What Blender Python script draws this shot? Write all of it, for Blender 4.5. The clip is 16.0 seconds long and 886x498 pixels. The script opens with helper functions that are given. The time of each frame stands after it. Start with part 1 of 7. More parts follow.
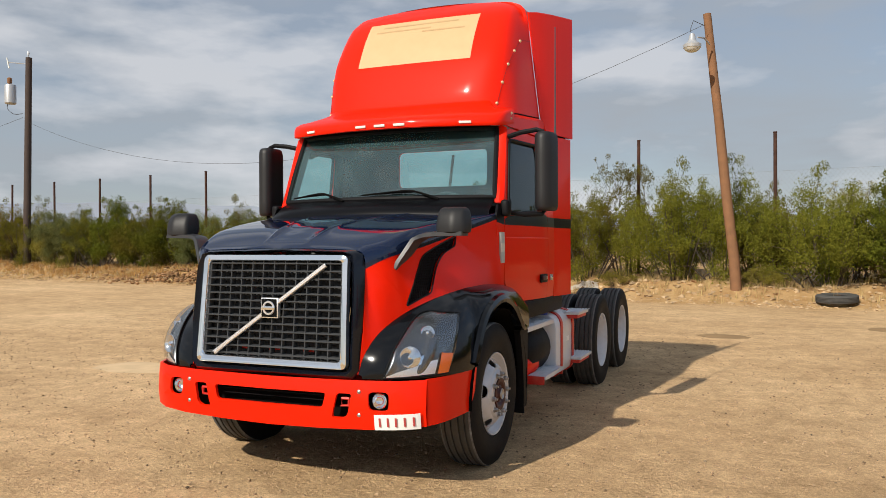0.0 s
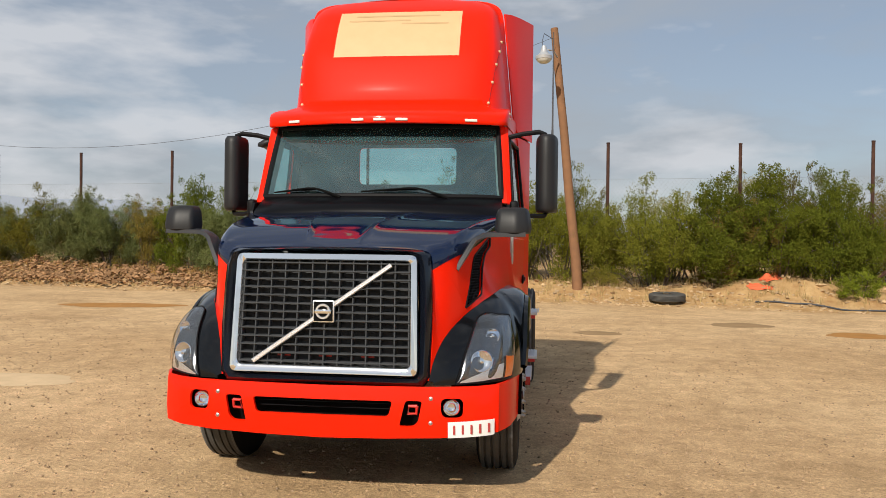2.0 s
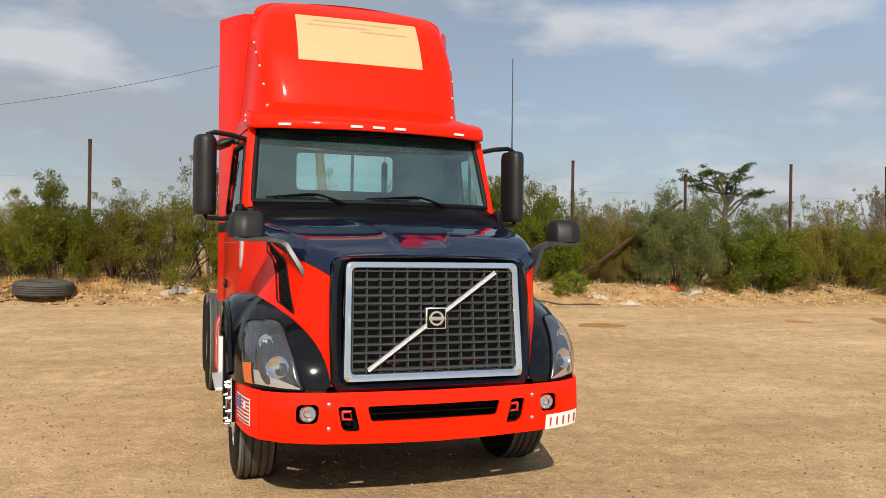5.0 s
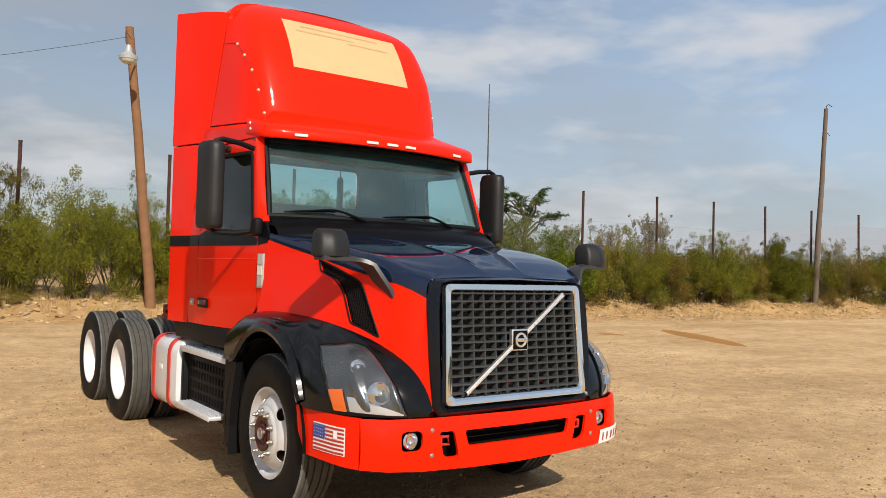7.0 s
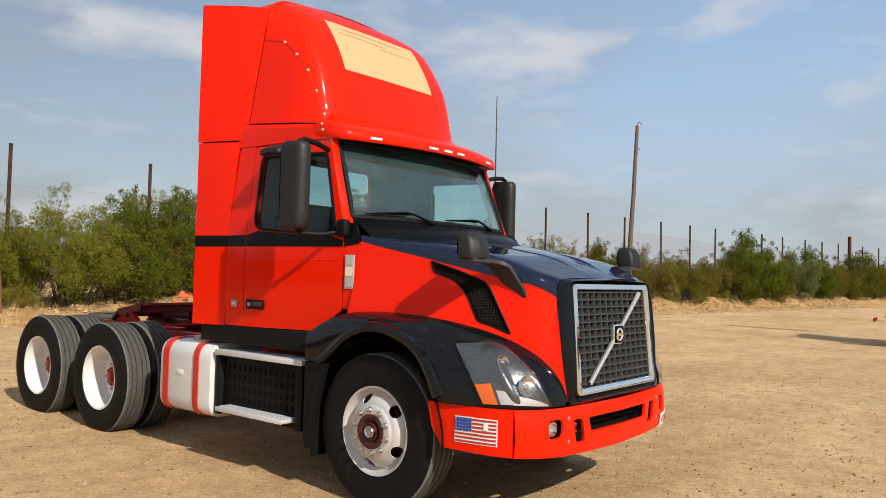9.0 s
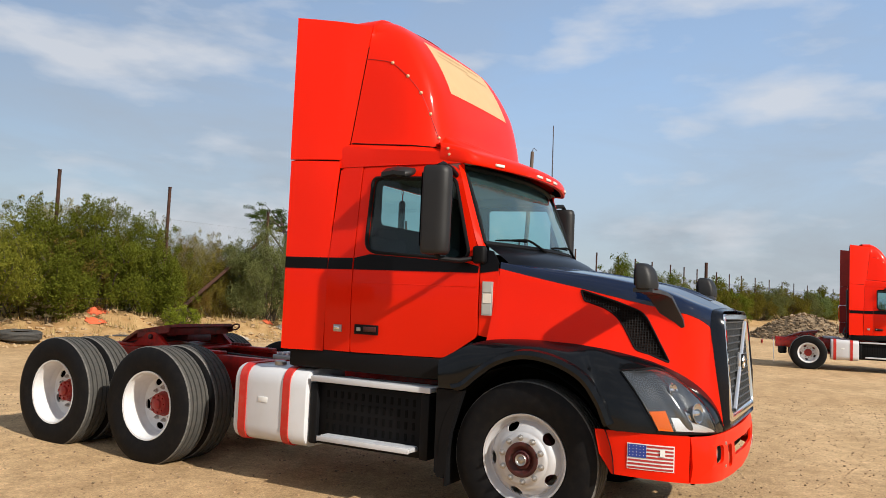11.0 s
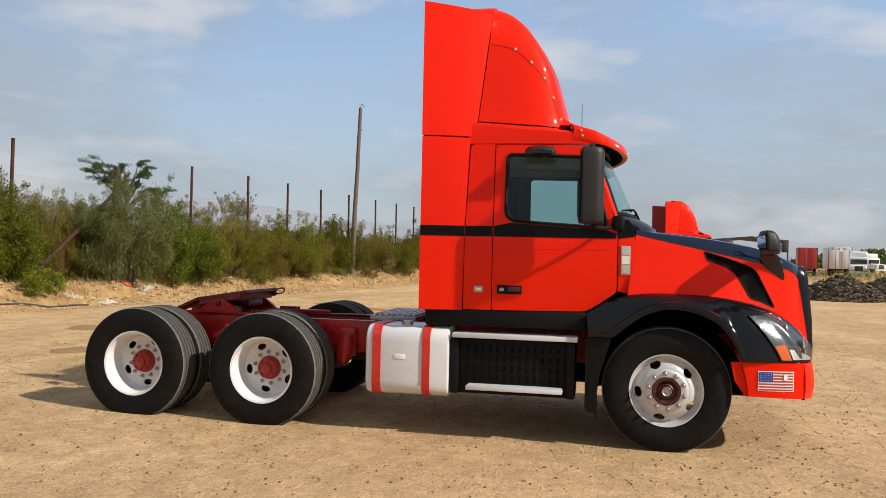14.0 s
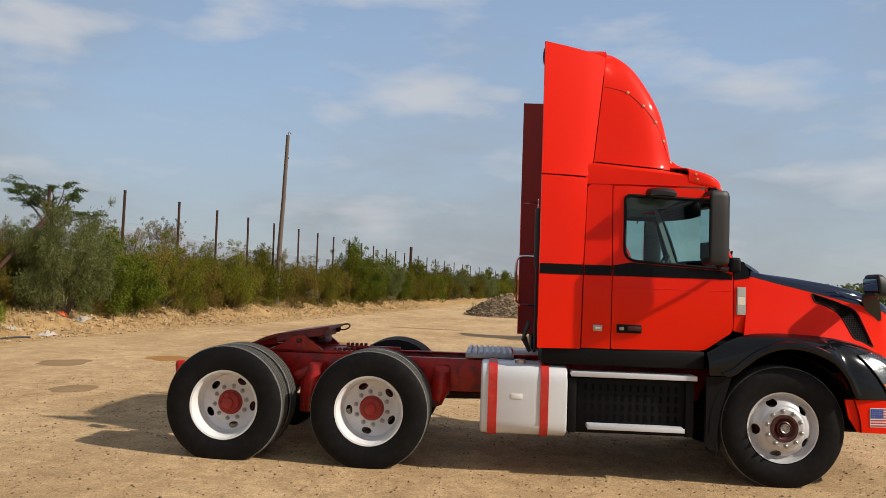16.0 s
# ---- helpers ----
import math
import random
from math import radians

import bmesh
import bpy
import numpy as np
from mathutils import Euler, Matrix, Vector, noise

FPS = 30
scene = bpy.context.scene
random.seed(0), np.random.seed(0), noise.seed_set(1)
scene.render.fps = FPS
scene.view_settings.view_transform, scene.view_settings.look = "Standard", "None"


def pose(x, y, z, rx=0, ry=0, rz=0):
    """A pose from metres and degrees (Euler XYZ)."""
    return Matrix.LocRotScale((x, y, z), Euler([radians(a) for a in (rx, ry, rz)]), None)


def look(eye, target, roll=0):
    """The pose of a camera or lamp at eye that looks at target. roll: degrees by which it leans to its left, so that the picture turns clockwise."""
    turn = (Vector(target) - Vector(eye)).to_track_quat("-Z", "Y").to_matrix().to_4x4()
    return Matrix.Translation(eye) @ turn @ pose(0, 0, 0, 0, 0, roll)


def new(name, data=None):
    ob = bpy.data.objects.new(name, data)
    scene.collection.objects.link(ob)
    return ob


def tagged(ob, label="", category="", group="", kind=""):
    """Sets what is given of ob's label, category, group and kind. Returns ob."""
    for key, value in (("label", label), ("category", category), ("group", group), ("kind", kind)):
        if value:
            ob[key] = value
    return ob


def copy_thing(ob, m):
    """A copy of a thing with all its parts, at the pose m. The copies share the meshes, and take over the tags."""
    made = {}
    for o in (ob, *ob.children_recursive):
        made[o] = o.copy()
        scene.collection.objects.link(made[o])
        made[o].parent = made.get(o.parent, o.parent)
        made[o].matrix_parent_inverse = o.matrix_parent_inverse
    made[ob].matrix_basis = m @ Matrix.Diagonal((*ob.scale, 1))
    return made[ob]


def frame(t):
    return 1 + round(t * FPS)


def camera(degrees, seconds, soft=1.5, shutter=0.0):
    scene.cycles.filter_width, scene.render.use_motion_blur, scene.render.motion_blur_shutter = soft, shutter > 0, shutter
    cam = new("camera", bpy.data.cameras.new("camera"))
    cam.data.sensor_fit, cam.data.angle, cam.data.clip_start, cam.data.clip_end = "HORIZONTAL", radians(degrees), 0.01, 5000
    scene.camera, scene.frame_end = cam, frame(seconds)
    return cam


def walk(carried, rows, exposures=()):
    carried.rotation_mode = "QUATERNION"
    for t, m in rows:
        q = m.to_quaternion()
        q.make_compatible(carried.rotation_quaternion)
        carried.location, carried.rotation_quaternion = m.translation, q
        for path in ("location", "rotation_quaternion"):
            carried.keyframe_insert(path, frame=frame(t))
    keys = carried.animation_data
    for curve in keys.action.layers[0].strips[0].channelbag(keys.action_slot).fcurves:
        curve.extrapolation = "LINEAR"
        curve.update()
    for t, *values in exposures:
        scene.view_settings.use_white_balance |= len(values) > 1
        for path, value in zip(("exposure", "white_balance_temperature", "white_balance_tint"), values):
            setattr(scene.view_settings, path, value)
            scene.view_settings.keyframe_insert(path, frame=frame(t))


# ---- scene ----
cam = camera(58.9, 16.0, soft=0.8)
PATH = [
    (0, (3.02, -4.194, 1.596), (2.232, -2.356, 1.586), -0.2),
    (0.5, (2.615, -4.278, 1.591), (1.923, -2.402, 1.551), -0.3),
    (1, (2.22, -4.362, 1.613), (1.609, -2.458, 1.591), 1.8),
    (1.5, (1.751, -4.463, 1.609), (1.325, -2.509, 1.615), 0.9),
    (2, (1.319, -4.512, 1.602), (1.053, -2.53, 1.59), 0.7),
    (2.5, (0.834, -4.624, 1.591), (0.7, -2.629, 1.562), -1.6),
    (3, (0.388, -4.67, 1.594), (0.362, -2.672, 1.511), -0.8),
    (3.5, (-0.034, -4.704, 1.615), (0.092, -2.708, 1.558), 1.3),
    (4, (-0.47, -4.743, 1.622), (-0.162, -2.767, 1.583), 0.6),
    (4.2, (-0.647, -4.722, 1.599), (-0.274, -2.757, 1.577), 0.4),
    (6.3, (-2.692, -4.085, 1.626), (-1.708, -2.344, 1.607), 1.2),
    (6.5, (-2.854, -3.973, 1.61), (-1.811, -2.267, 1.588), 1.0),
    (7, (-3.247, -3.683, 1.622), (-2.084, -2.056, 1.673), 1.6),
    (7.5, (-3.699, -3.381, 1.614), (-2.405, -1.858, 1.701), 1.2),
    (8, (-4.113, -3.074, 1.584), (-2.731, -1.63, 1.655), 0.6),
    (8.5, (-4.603, -2.83, 1.588), (-3.136, -1.472, 1.66), 0.9),
    (9, (-4.968, -2.496, 1.565), (-3.425, -1.225, 1.633), 1.6),
    (9.5, (-5.292, -2.133, 1.571), (-3.733, -0.881, 1.623), 1.5),
    (9.7, (-5.44, -1.966, 1.584), (-3.863, -0.737, 1.637), 1.6),
    (11.8, (-6.523, -0.21, 1.556), (-4.666, 0.522, 1.686), 3.0),
    (12, (-6.65, -0.06, 1.588), (-4.768, 0.605, 1.708), 3.1),
    (12.5, (-6.918, 0.333, 1.574), (-4.993, 0.863, 1.692), 2.3),
    (13, (-7.294, 0.729, 1.562), (-5.346, 1.172, 1.661), 1.4),
    (13.5, (-7.558, 1.201, 1.548), (-5.596, 1.588, 1.593), 0.7),
    (14, (-7.859, 1.693, 1.562), (-5.903, 2.113, 1.584), 1.3),
    (14.5, (-7.97, 2.194, 1.546), (-5.988, 2.457, 1.582), 1.7),
    (15, (-8.082, 2.711, 1.557), (-6.095, 2.926, 1.628), 2.6),
    (15.5, (-8.092, 3.198, 1.563), (-6.1, 3.36, 1.64), 2.8),
    (16, (-8.068, 3.716, 1.567), (-6.075, 3.851, 1.675), 2.0),
]
walk(cam, [(t, look(eye, target, roll)) for t, eye, target, roll in PATH], exposures=[(0.0, 0.04, 6500, 10), (4.0, 0.06, 6600, 10), (9.5, 0.05, 6650, 10), (12.0, 0.10, 6300, 10), (13.0, 0.09, 6400, 10), (14.0, 0.02, 6600, 10), (15.0, -0.02, 6550, 10), (16.0, -0.16, 6600, 10)])

# ---- world and sun ----
SUN_DIR = Vector((0.36, 1.40, -1.0)).normalized()
world = bpy.data.worlds.new("world")
scene.world = world
world.use_nodes = True
wt = world.node_tree
wt.nodes.clear()
w_out = wt.nodes.new("ShaderNodeOutputWorld")
w_bg = wt.nodes.new("ShaderNodeBackground")
w_sky = wt.nodes.new("ShaderNodeTexSky")
w_sky.sky_type = "NISHITA"
w_sky.sun_disc = False
w_sky.sun_elevation = math.asin(-SUN_DIR.z)
w_sky.sun_rotation = math.atan2(-SUN_DIR.x, -SUN_DIR.y)
w_sky.air_density, w_sky.dust_density, w_sky.ozone_density = 1.0, 0.8, 2.0
w_tc = wt.nodes.new("ShaderNodeTexCoord")
w_map = wt.nodes.new("ShaderNodeMapping")
w_map.inputs["Scale"].default_value = (1.0, 1.0, 3.2)
w_map.inputs["Location"].default_value = (0.6, 0.2, 0.3)
w_n = wt.nodes.new("ShaderNodeTexNoise")
w_n.inputs["Scale"].default_value = 2.6
w_n.inputs["Detail"].default_value = 6.0
w_n.inputs["Roughness"].default_value = 0.58
w_n.inputs["Distortion"].default_value = 0.4
w_ramp = wt.nodes.new("ShaderNodeValToRGB")
w_ramp.color_ramp.elements[0].position, w_ramp.color_ramp.elements[0].color = 0.40, (0.60, 0.60, 0.60, 1)
w_ramp.color_ramp.elements[1].position, w_ramp.color_ramp.elements[1].color = 0.66, (0.95, 0.95, 0.95, 1)
w_sep = wt.nodes.new("ShaderNodeSeparateXYZ")
w_thin = wt.nodes.new("ShaderNodeMapRange")
w_thin.inputs["From Min"].default_value, w_thin.inputs["From Max"].default_value = 0.0, 0.9
w_thin.inputs["To Min"].default_value, w_thin.inputs["To Max"].default_value = 0.0, 0.85
w_sub = wt.nodes.new("ShaderNodeMath")
w_sub.operation, w_sub.use_clamp = "SUBTRACT", True
w_puff = wt.nodes.new("ShaderNodeTexNoise")
w_puff.inputs["Scale"].default_value, w_puff.inputs["Detail"].default_value = 4.6, 8.0
w_pr = wt.nodes.new("ShaderNodeMapRange")
w_pr.inputs["From Min"].default_value, w_pr.inputs["From Max"].default_value = 0.50, 0.66
w_pr.inputs["To Max"].default_value = 0.72
w_white = wt.nodes.new("ShaderNodeMixRGB")
w_white.inputs[2].default_value = (7.4, 7.55, 7.9, 1)
w_haze = wt.nodes.new("ShaderNodeMixRGB")
w_haze.blend_type = "ADD"
w_haze.inputs[2].default_value = (2.35, 3.08, 4.1, 1)
w_dir = wt.nodes.new("ShaderNodeMapRange")
w_dir.inputs["From Min"].default_value, w_dir.inputs["From Max"].default_value = 0.35, 0.95
w_dir.inputs["To Min"].default_value, w_dir.inputs["To Max"].default_value = 0.12, 0.95
# the haze thickens towards the horizon, the blue shows higher up
w_up = wt.nodes.new("ShaderNodeMapRange")
w_up.inputs["From Min"].default_value, w_up.inputs["From Max"].default_value = 0.08, 0.34
w_clear = wt.nodes.new("ShaderNodeMath")
w_clear.operation = "MULTIPLY"
w_mix = wt.nodes.new("ShaderNodeMixRGB")
w_mix.inputs[2].default_value = (4.15, 4.52, 4.98, 1)
wt.links.new(w_tc.outputs["Generated"], w_map.inputs["Vector"])
wt.links.new(w_map.outputs[0], w_n.inputs["Vector"])
wt.links.new(w_n.outputs["Fac"], w_ramp.inputs[0])
wt.links.new(w_tc.outputs["Generated"], w_sep.inputs[0])
wt.links.new(w_sep.outputs["X"], w_thin.inputs["Value"])
wt.links.new(w_ramp.outputs[0], w_sub.inputs[0])
wt.links.new(w_sep.outputs["Z"], w_up.inputs["Value"])
wt.links.new(w_thin.outputs[0], w_clear.inputs[0])
wt.links.new(w_up.outputs[0], w_clear.inputs[1])
wt.links.new(w_clear.outputs[0], w_sub.inputs[1])
wt.links.new(w_map.outputs[0], w_puff.inputs["Vector"])
wt.links.new(w_puff.outputs["Fac"], w_pr.inputs["Value"])
wt.links.new(w_sub.outputs[0], w_mix.inputs[0])
wt.links.new(w_pr.outputs[0], w_white.inputs[0])
wt.links.new(w_mix.outputs[0], w_white.inputs[1])
wt.links.new(w_sep.outputs["X"], w_dir.inputs["Value"])
wt.links.new(w_dir.outputs[0], w_haze.inputs[0])
wt.links.new(w_sky.outputs[0], w_haze.inputs[1])
wt.links.new(w_haze.outputs[0], w_mix.inputs[1])
wt.links.new(w_white.outputs[0], w_bg.inputs["Color"])
wt.links.new(w_bg.outputs[0], w_out.inputs["Surface"])
w_bg.inputs["Strength"].default_value = 0.090

sun_data = bpy.data.lights.new("sun", "SUN")
sun_data.energy, sun_data.angle, sun_data.color = 4.9, radians(0.8), (1.0, 0.93, 0.81)
sun = new("sun", sun_data)
sun.rotation_euler = SUN_DIR.to_track_quat("-Z", "Y").to_euler()
scene.view_settings.exposure = 0.0


# ---- materials ----
def mat(name, color, rough=0.6, metal=0.0, coat=0.0, var=0.12, scale=6.0, bump=0.0, bscale=60.0, spec=0.5, color2=None,
        dirt=None, dirt_amt=0.0, rand=0.0, island=0.0, trans=0.0, hue=0.0):
    """A principled surface with mottling at two scales, optional dust and bump."""
    m = bpy.data.materials.new(name)
    m.use_nodes = True
    nt = m.node_tree
    b = nt.nodes["Principled BSDF"]
    b.inputs["Roughness"].default_value = rough
    b.inputs["Metallic"].default_value = metal
    b.inputs["Coat Weight"].default_value = coat
    b.inputs["Coat Roughness"].default_value = 0.06
    b.inputs["Specular IOR Level"].default_value = spec
    tc = nt.nodes.new("ShaderNodeTexCoord")
    n1 = nt.nodes.new("ShaderNodeTexNoise")
    n1.inputs["Scale"].default_value, n1.inputs["Detail"].default_value = scale, 5
    nt.links.new(tc.outputs["Object"], n1.inputs["Vector"])
    mix = nt.nodes.new("ShaderNodeMixRGB")
    c = Vector(color[:3])
    c2 = Vector(color2[:3]) if color2 else c * (1 + var)
    c1 = c if color2 else c * (1 - var)
    mix.inputs[1].default_value = (*c1, 1)
    mix.inputs[2].default_value = (*c2, 1)
    nt.links.new(n1.outputs["Fac"], mix.inputs[0])
    last = mix.outputs[0]
    sources = []
    if rand:
        sources.append((nt.nodes.new("ShaderNodeObjectInfo").outputs["Random"], rand))
    if island:
        sources.append((nt.nodes.new("ShaderNodeNewGeometry").outputs["Random Per Island"], island))
    for src, amt in sources:
        mr = nt.nodes.new("ShaderNodeMapRange")
        mr.inputs["To Min"].default_value, mr.inputs["To Max"].default_value = 1 - amt, 1 + amt
        nt.links.new(src, mr.inputs["Value"])
        hs = nt.nodes.new("ShaderNodeHueSaturation")
        nt.links.new(mr.outputs[0], hs.inputs["Value"])
        nt.links.new(last, hs.inputs["Color"])
        if hue and amt == rand:
            mh = nt.nodes.new("ShaderNodeMapRange")
            mh.inputs["To Min"].default_value, mh.inputs["To Max"].default_value = 0.5 - hue, 0.5 + hue
            nt.links.new(src, mh.inputs["Value"])
            nt.links.new(mh.outputs[0], hs.inputs["Hue"])
        last = hs.outputs[0]
    if dirt:
        n2 = nt.nodes.new("ShaderNodeTexNoise")
        n2.inputs["Scale"].default_value, n2.inputs["Detail"].default_value = scale * 2.3, 8
        nt.links.new(tc.outputs["Object"], n2.inputs["Vector"])
        r = nt.nodes.new("ShaderNodeMapRange")
        r.inputs["From Min"].default_value, r.inputs["From Max"].default_value = 0.45, 0.75
        r.inputs["To Max"].default_value = dirt_amt
        nt.links.new(n2.outputs["Fac"], r.inputs["Value"])
        md = nt.nodes.new("ShaderNodeMixRGB")
        md.inputs[2].default_value = (*dirt, 1)
        nt.links.new(r.outputs[0], md.inputs[0])
        nt.links.new(last, md.inputs[1])
        last = md.outputs[0]
    nt.links.new(last, b.inputs["Base Color"])
    if bump:
        n3 = nt.nodes.new("ShaderNodeTexNoise")
        n3.inputs["Scale"].default_value, n3.inputs["Detail"].default_value = bscale, 4
        nt.links.new(tc.outputs["Object"], n3.inputs["Vector"])
        bp = nt.nodes.new("ShaderNodeBump")
        bp.inputs["Strength"].default_value, bp.inputs["Distance"].default_value = bump, 0.02
        nt.links.new(n3.outputs["Fac"], bp.inputs["Height"])
        nt.links.new(bp.outputs[0], b.inputs["Normal"])
    if trans:
        tr = nt.nodes.new("ShaderNodeBsdfTranslucent")
        nt.links.new(last, tr.inputs["Color"])
        ms = nt.nodes.new("ShaderNodeMixShader")
        ms.inputs[0].default_value = trans
        nt.links.new(b.outputs[0], ms.inputs[1])
        nt.links.new(tr.outputs[0], ms.inputs[2])
        nt.links.new(ms.outputs[0], nt.nodes["Material Output"].inputs["Surface"])
    return m


def glass(name, tint, face=0.05, gloss_rough=0.0, film=0.0):
    """Thin pane: tinted see-through, its gloss rising towards grazing angles."""
    m = bpy.data.materials.new(name)
    m.use_nodes = True
    nt = m.node_tree
    nt.nodes.remove(nt.nodes["Principled BSDF"])
    t = nt.nodes.new("ShaderNodeBsdfTransparent")
    t.inputs[0].default_value = (*tint, 1)
    g = nt.nodes.new("ShaderNodeBsdfGlossy")
    g.inputs["Roughness"].default_value = gloss_rough
    lw = nt.nodes.new("ShaderNodeLayerWeight")
    lw.inputs["Blend"].default_value = 0.5
    pw = nt.nodes.new("ShaderNodeMath")
    pw.operation = "POWER"
    pw.inputs[1].default_value = 5.0
    mr = nt.nodes.new("ShaderNodeMapRange")
    mr.inputs["To Min"].default_value, mr.inputs["To Max"].default_value = face, 1.0
    ms = nt.nodes.new("ShaderNodeMixShader")
    nt.links.new(lw.outputs["Facing"], pw.inputs[0])
    nt.links.new(pw.outputs[0], mr.inputs["Value"])
    nt.links.new(mr.outputs[0], ms.inputs[0])
    nt.links.new(t.outputs[0], ms.inputs[1])
    nt.links.new(g.outputs[0], ms.inputs[2])
    last = ms
    if film:
        # thin teal film outside the pane: road dust, plus reflected sky painted in
        d = nt.nodes.new("ShaderNodeBsdfDiffuse")
        d.inputs[0].default_value = (0.36, 0.66, 0.70, 1)
        tc = nt.nodes.new("ShaderNodeTexCoord")
        nz = nt.nodes.new("ShaderNodeTexNoise")
        nz.inputs["Scale"].default_value = 2.2
        nz.inputs["Detail"].default_value = 6
        nt.links.new(tc.outputs["Object"], nz.inputs["Vector"])
        fr = nt.nodes.new("ShaderNodeMapRange")
        fr.inputs["From Min"].default_value, fr.inputs["From Max"].default_value = 0.3, 0.75
        fr.inputs["To Min"].default_value, fr.inputs["To Max"].default_value = film * 0.5, film * 1.5
        nt.links.new(nz.outputs["Fac"], fr.inputs["Value"])
        last = nt.nodes.new("ShaderNodeMixShader")
        nt.links.new(fr.outputs[0], last.inputs[0])
        nt.links.new(ms.outputs[0], last.inputs[1])
        nt.links.new(d.outputs[0], last.inputs[2])
    nt.links.new(last.outputs[0], nt.nodes["Material Output"].inputs["Surface"])
    return m


DUST = (0.42, 0.32, 0.20)
RED = mat("red_paint", (0.79, 0.014, 0.0010), 0.45, coat=0.30, var=0.04, scale=1.5, spec=0.05)
BLACKP = mat("black_paint", (0.0042, 0.0048, 0.006), 0.11, coat=0.0, var=0.2, scale=2, spec=0.34)
# navy base, with some of the sky's blue reflection painted into it
HOODP = mat("blue_black_hood_sky_sheen", (0.004, 0.010, 0.034), 0.045, coat=0.0, var=0.15, scale=2, spec=0.6)
NOSEP = mat("blue_black_nose_paint", (0.004, 0.0055, 0.010), 0.16, coat=0.05, var=0.2, scale=2, spec=0.35)
BELT = mat("satin_black_stripe", (0.003, 0.003, 0.004), 0.3, var=0.2, scale=3, spec=0.15)
PLASTIC = mat("black_plastic", (0.006, 0.006, 0.007), 0.55, var=0.25, scale=5, bump=0.08, bscale=300, spec=0.14)
GRILLEP = mat("dark_grey_grille_plastic", (0.048, 0.051, 0.055), 0.42, var=0.2, scale=9, spec=0.25)
MIRRORCASE = mat("mirror_case_plastic", (0.013, 0.013, 0.014), 0.5, var=0.2, scale=5, bump=0.05, bscale=400, spec=0.35)
DARK = mat("dark_recess", (0.004, 0.004, 0.004), 0.9, var=0.3, spec=0.1)
# core grey is raised to paint in lens flare over the dark grille
CORE = mat("flare_lifted_radiator_core", (0.062, 0.064, 0.067), 0.85, var=0.5, scale=14, bump=0.2, bscale=80, spec=0.1)
INLET = mat("dusty_inlet_backing", (0.020, 0.011, 0.009), 0.8, var=0.4, scale=12, spec=0.1)
CHROME = mat("chrome", (0.90, 0.91, 0.92), 0.06, metal=1.0, var=0.05, scale=9)
SATIN = mat("satin_grey_plastic", (0.030, 0.031, 0.034), 0.4, var=0.12)
ALU = mat("aluminium_tread", (0.66, 0.67, 0.70), 0.45, metal=0.45, var=0.12, scale=14, bump=0.1, bscale=90, dirt=DUST, dirt_amt=0.12)
TANK = mat("silver_white_tank_paint", (0.62, 0.63, 0.66), 0.35, var=0.06, scale=3, coat=0.3, dirt=DUST, dirt_amt=0.1)
STRAP = mat("dark_red_strap", (0.54, 0.018, 0.011), 0.45, var=0.15, scale=8, dirt=DUST, dirt_amt=0.12)
FRAME = mat("dark_red_chassis_paint", (0.46, 0.015, 0.010), 0.38, var=0.35, scale=5, coat=0.25, spec=0.3, dirt=(0.022, 0.012, 0.011), dirt_amt=0.8)
# red darkened to maroon: painted shade for inner faces, also the seam colour
MAROON = mat("maroon_shade_and_seam", (0.22, 0.006, 0.005), 0.6, var=0.25, scale=4)
DECK = mat("dull_deck_metal", (0.36, 0.38, 0.42), 0.45, metal=0.5, var=0.2, scale=8)
HUBDARK = mat("dark_rusty_hub", (0.065, 0.011, 0.009), 0.5, var=0.4, scale=14, dirt=(0.02, 0.012, 0.012), dirt_amt=0.8)
COUPLING = mat("rusty_coupling_plate", (0.20, 0.016, 0.013), 0.5, var=0.4, scale=8, dirt=(0.012, 0.009, 0.009), dirt_amt=0.85)
HUBRED = mat("red_hub_paint", (0.36, 0.020, 0.015), 0.5, var=0.3, scale=14, dirt=(0.15, 0.05, 0.03), dirt_amt=0.6)
GREASE = mat("greasy_dark_steel", (0.05, 0.008, 0.008), 0.45, var=0.4, scale=8, dirt=(0.18, 0.03, 0.025), dirt_amt=0.4)
RUBBER = mat("tyre_rubber", (0.006, 0.006, 0.007), 0.62, var=0.25, scale=7, bump=0.08, bscale=120, dirt=DUST, dirt_amt=0.015, spec=0.16)
SHOULDER = mat("scuffed_tread_shoulder", (0.15, 0.145, 0.135), 0.95, var=0.4, scale=22, dirt=(0.03, 0.03, 0.03), dirt_amt=0.7)
TREAD = mat("dusty_tread_rubber", (0.060, 0.058, 0.054), 0.9, var=0.35, scale=9, bump=0.2, bscale=90, dirt=DUST, dirt_amt=0.06)
WHEELW = mat("white_wheel_paint", (0.70, 0.70, 0.71), 0.5, var=0.05, scale=8, coat=0.05, dirt=(0.30, 0.26, 0.22), dirt_amt=0.14)
STEERW = mat("dull_silver_wheel_paint", (0.58, 0.58, 0.60), 0.38, metal=0.25, var=0.08, scale=8, dirt=(0.24, 0.21, 0.18), dirt_amt=0.15)
NUT = mat("lug_nut_steel", (0.42, 0.40, 0.38), 0.35, metal=0.8, var=0.3, scale=30)
PATCH = mat("faded_tan_patch", (0.50, 0.335, 0.165), 0.6, var=0.06, scale=7, color2=(0.58, 0.40, 0.21))
GHOST = mat("faded_tan_bar", (0.46, 0.30, 0.145), 0.6, var=0.06, scale=7)
WHITE = mat("white_vinyl", (0.78, 0.78, 0.76), 0.5, var=0.05)
FLAGRED = mat("flag_red", (0.45, 0.03, 0.03), 0.5, var=0.1)
FLAGBLUE = mat("flag_blue", (0.02, 0.05, 0.30), 0.5, var=0.1)
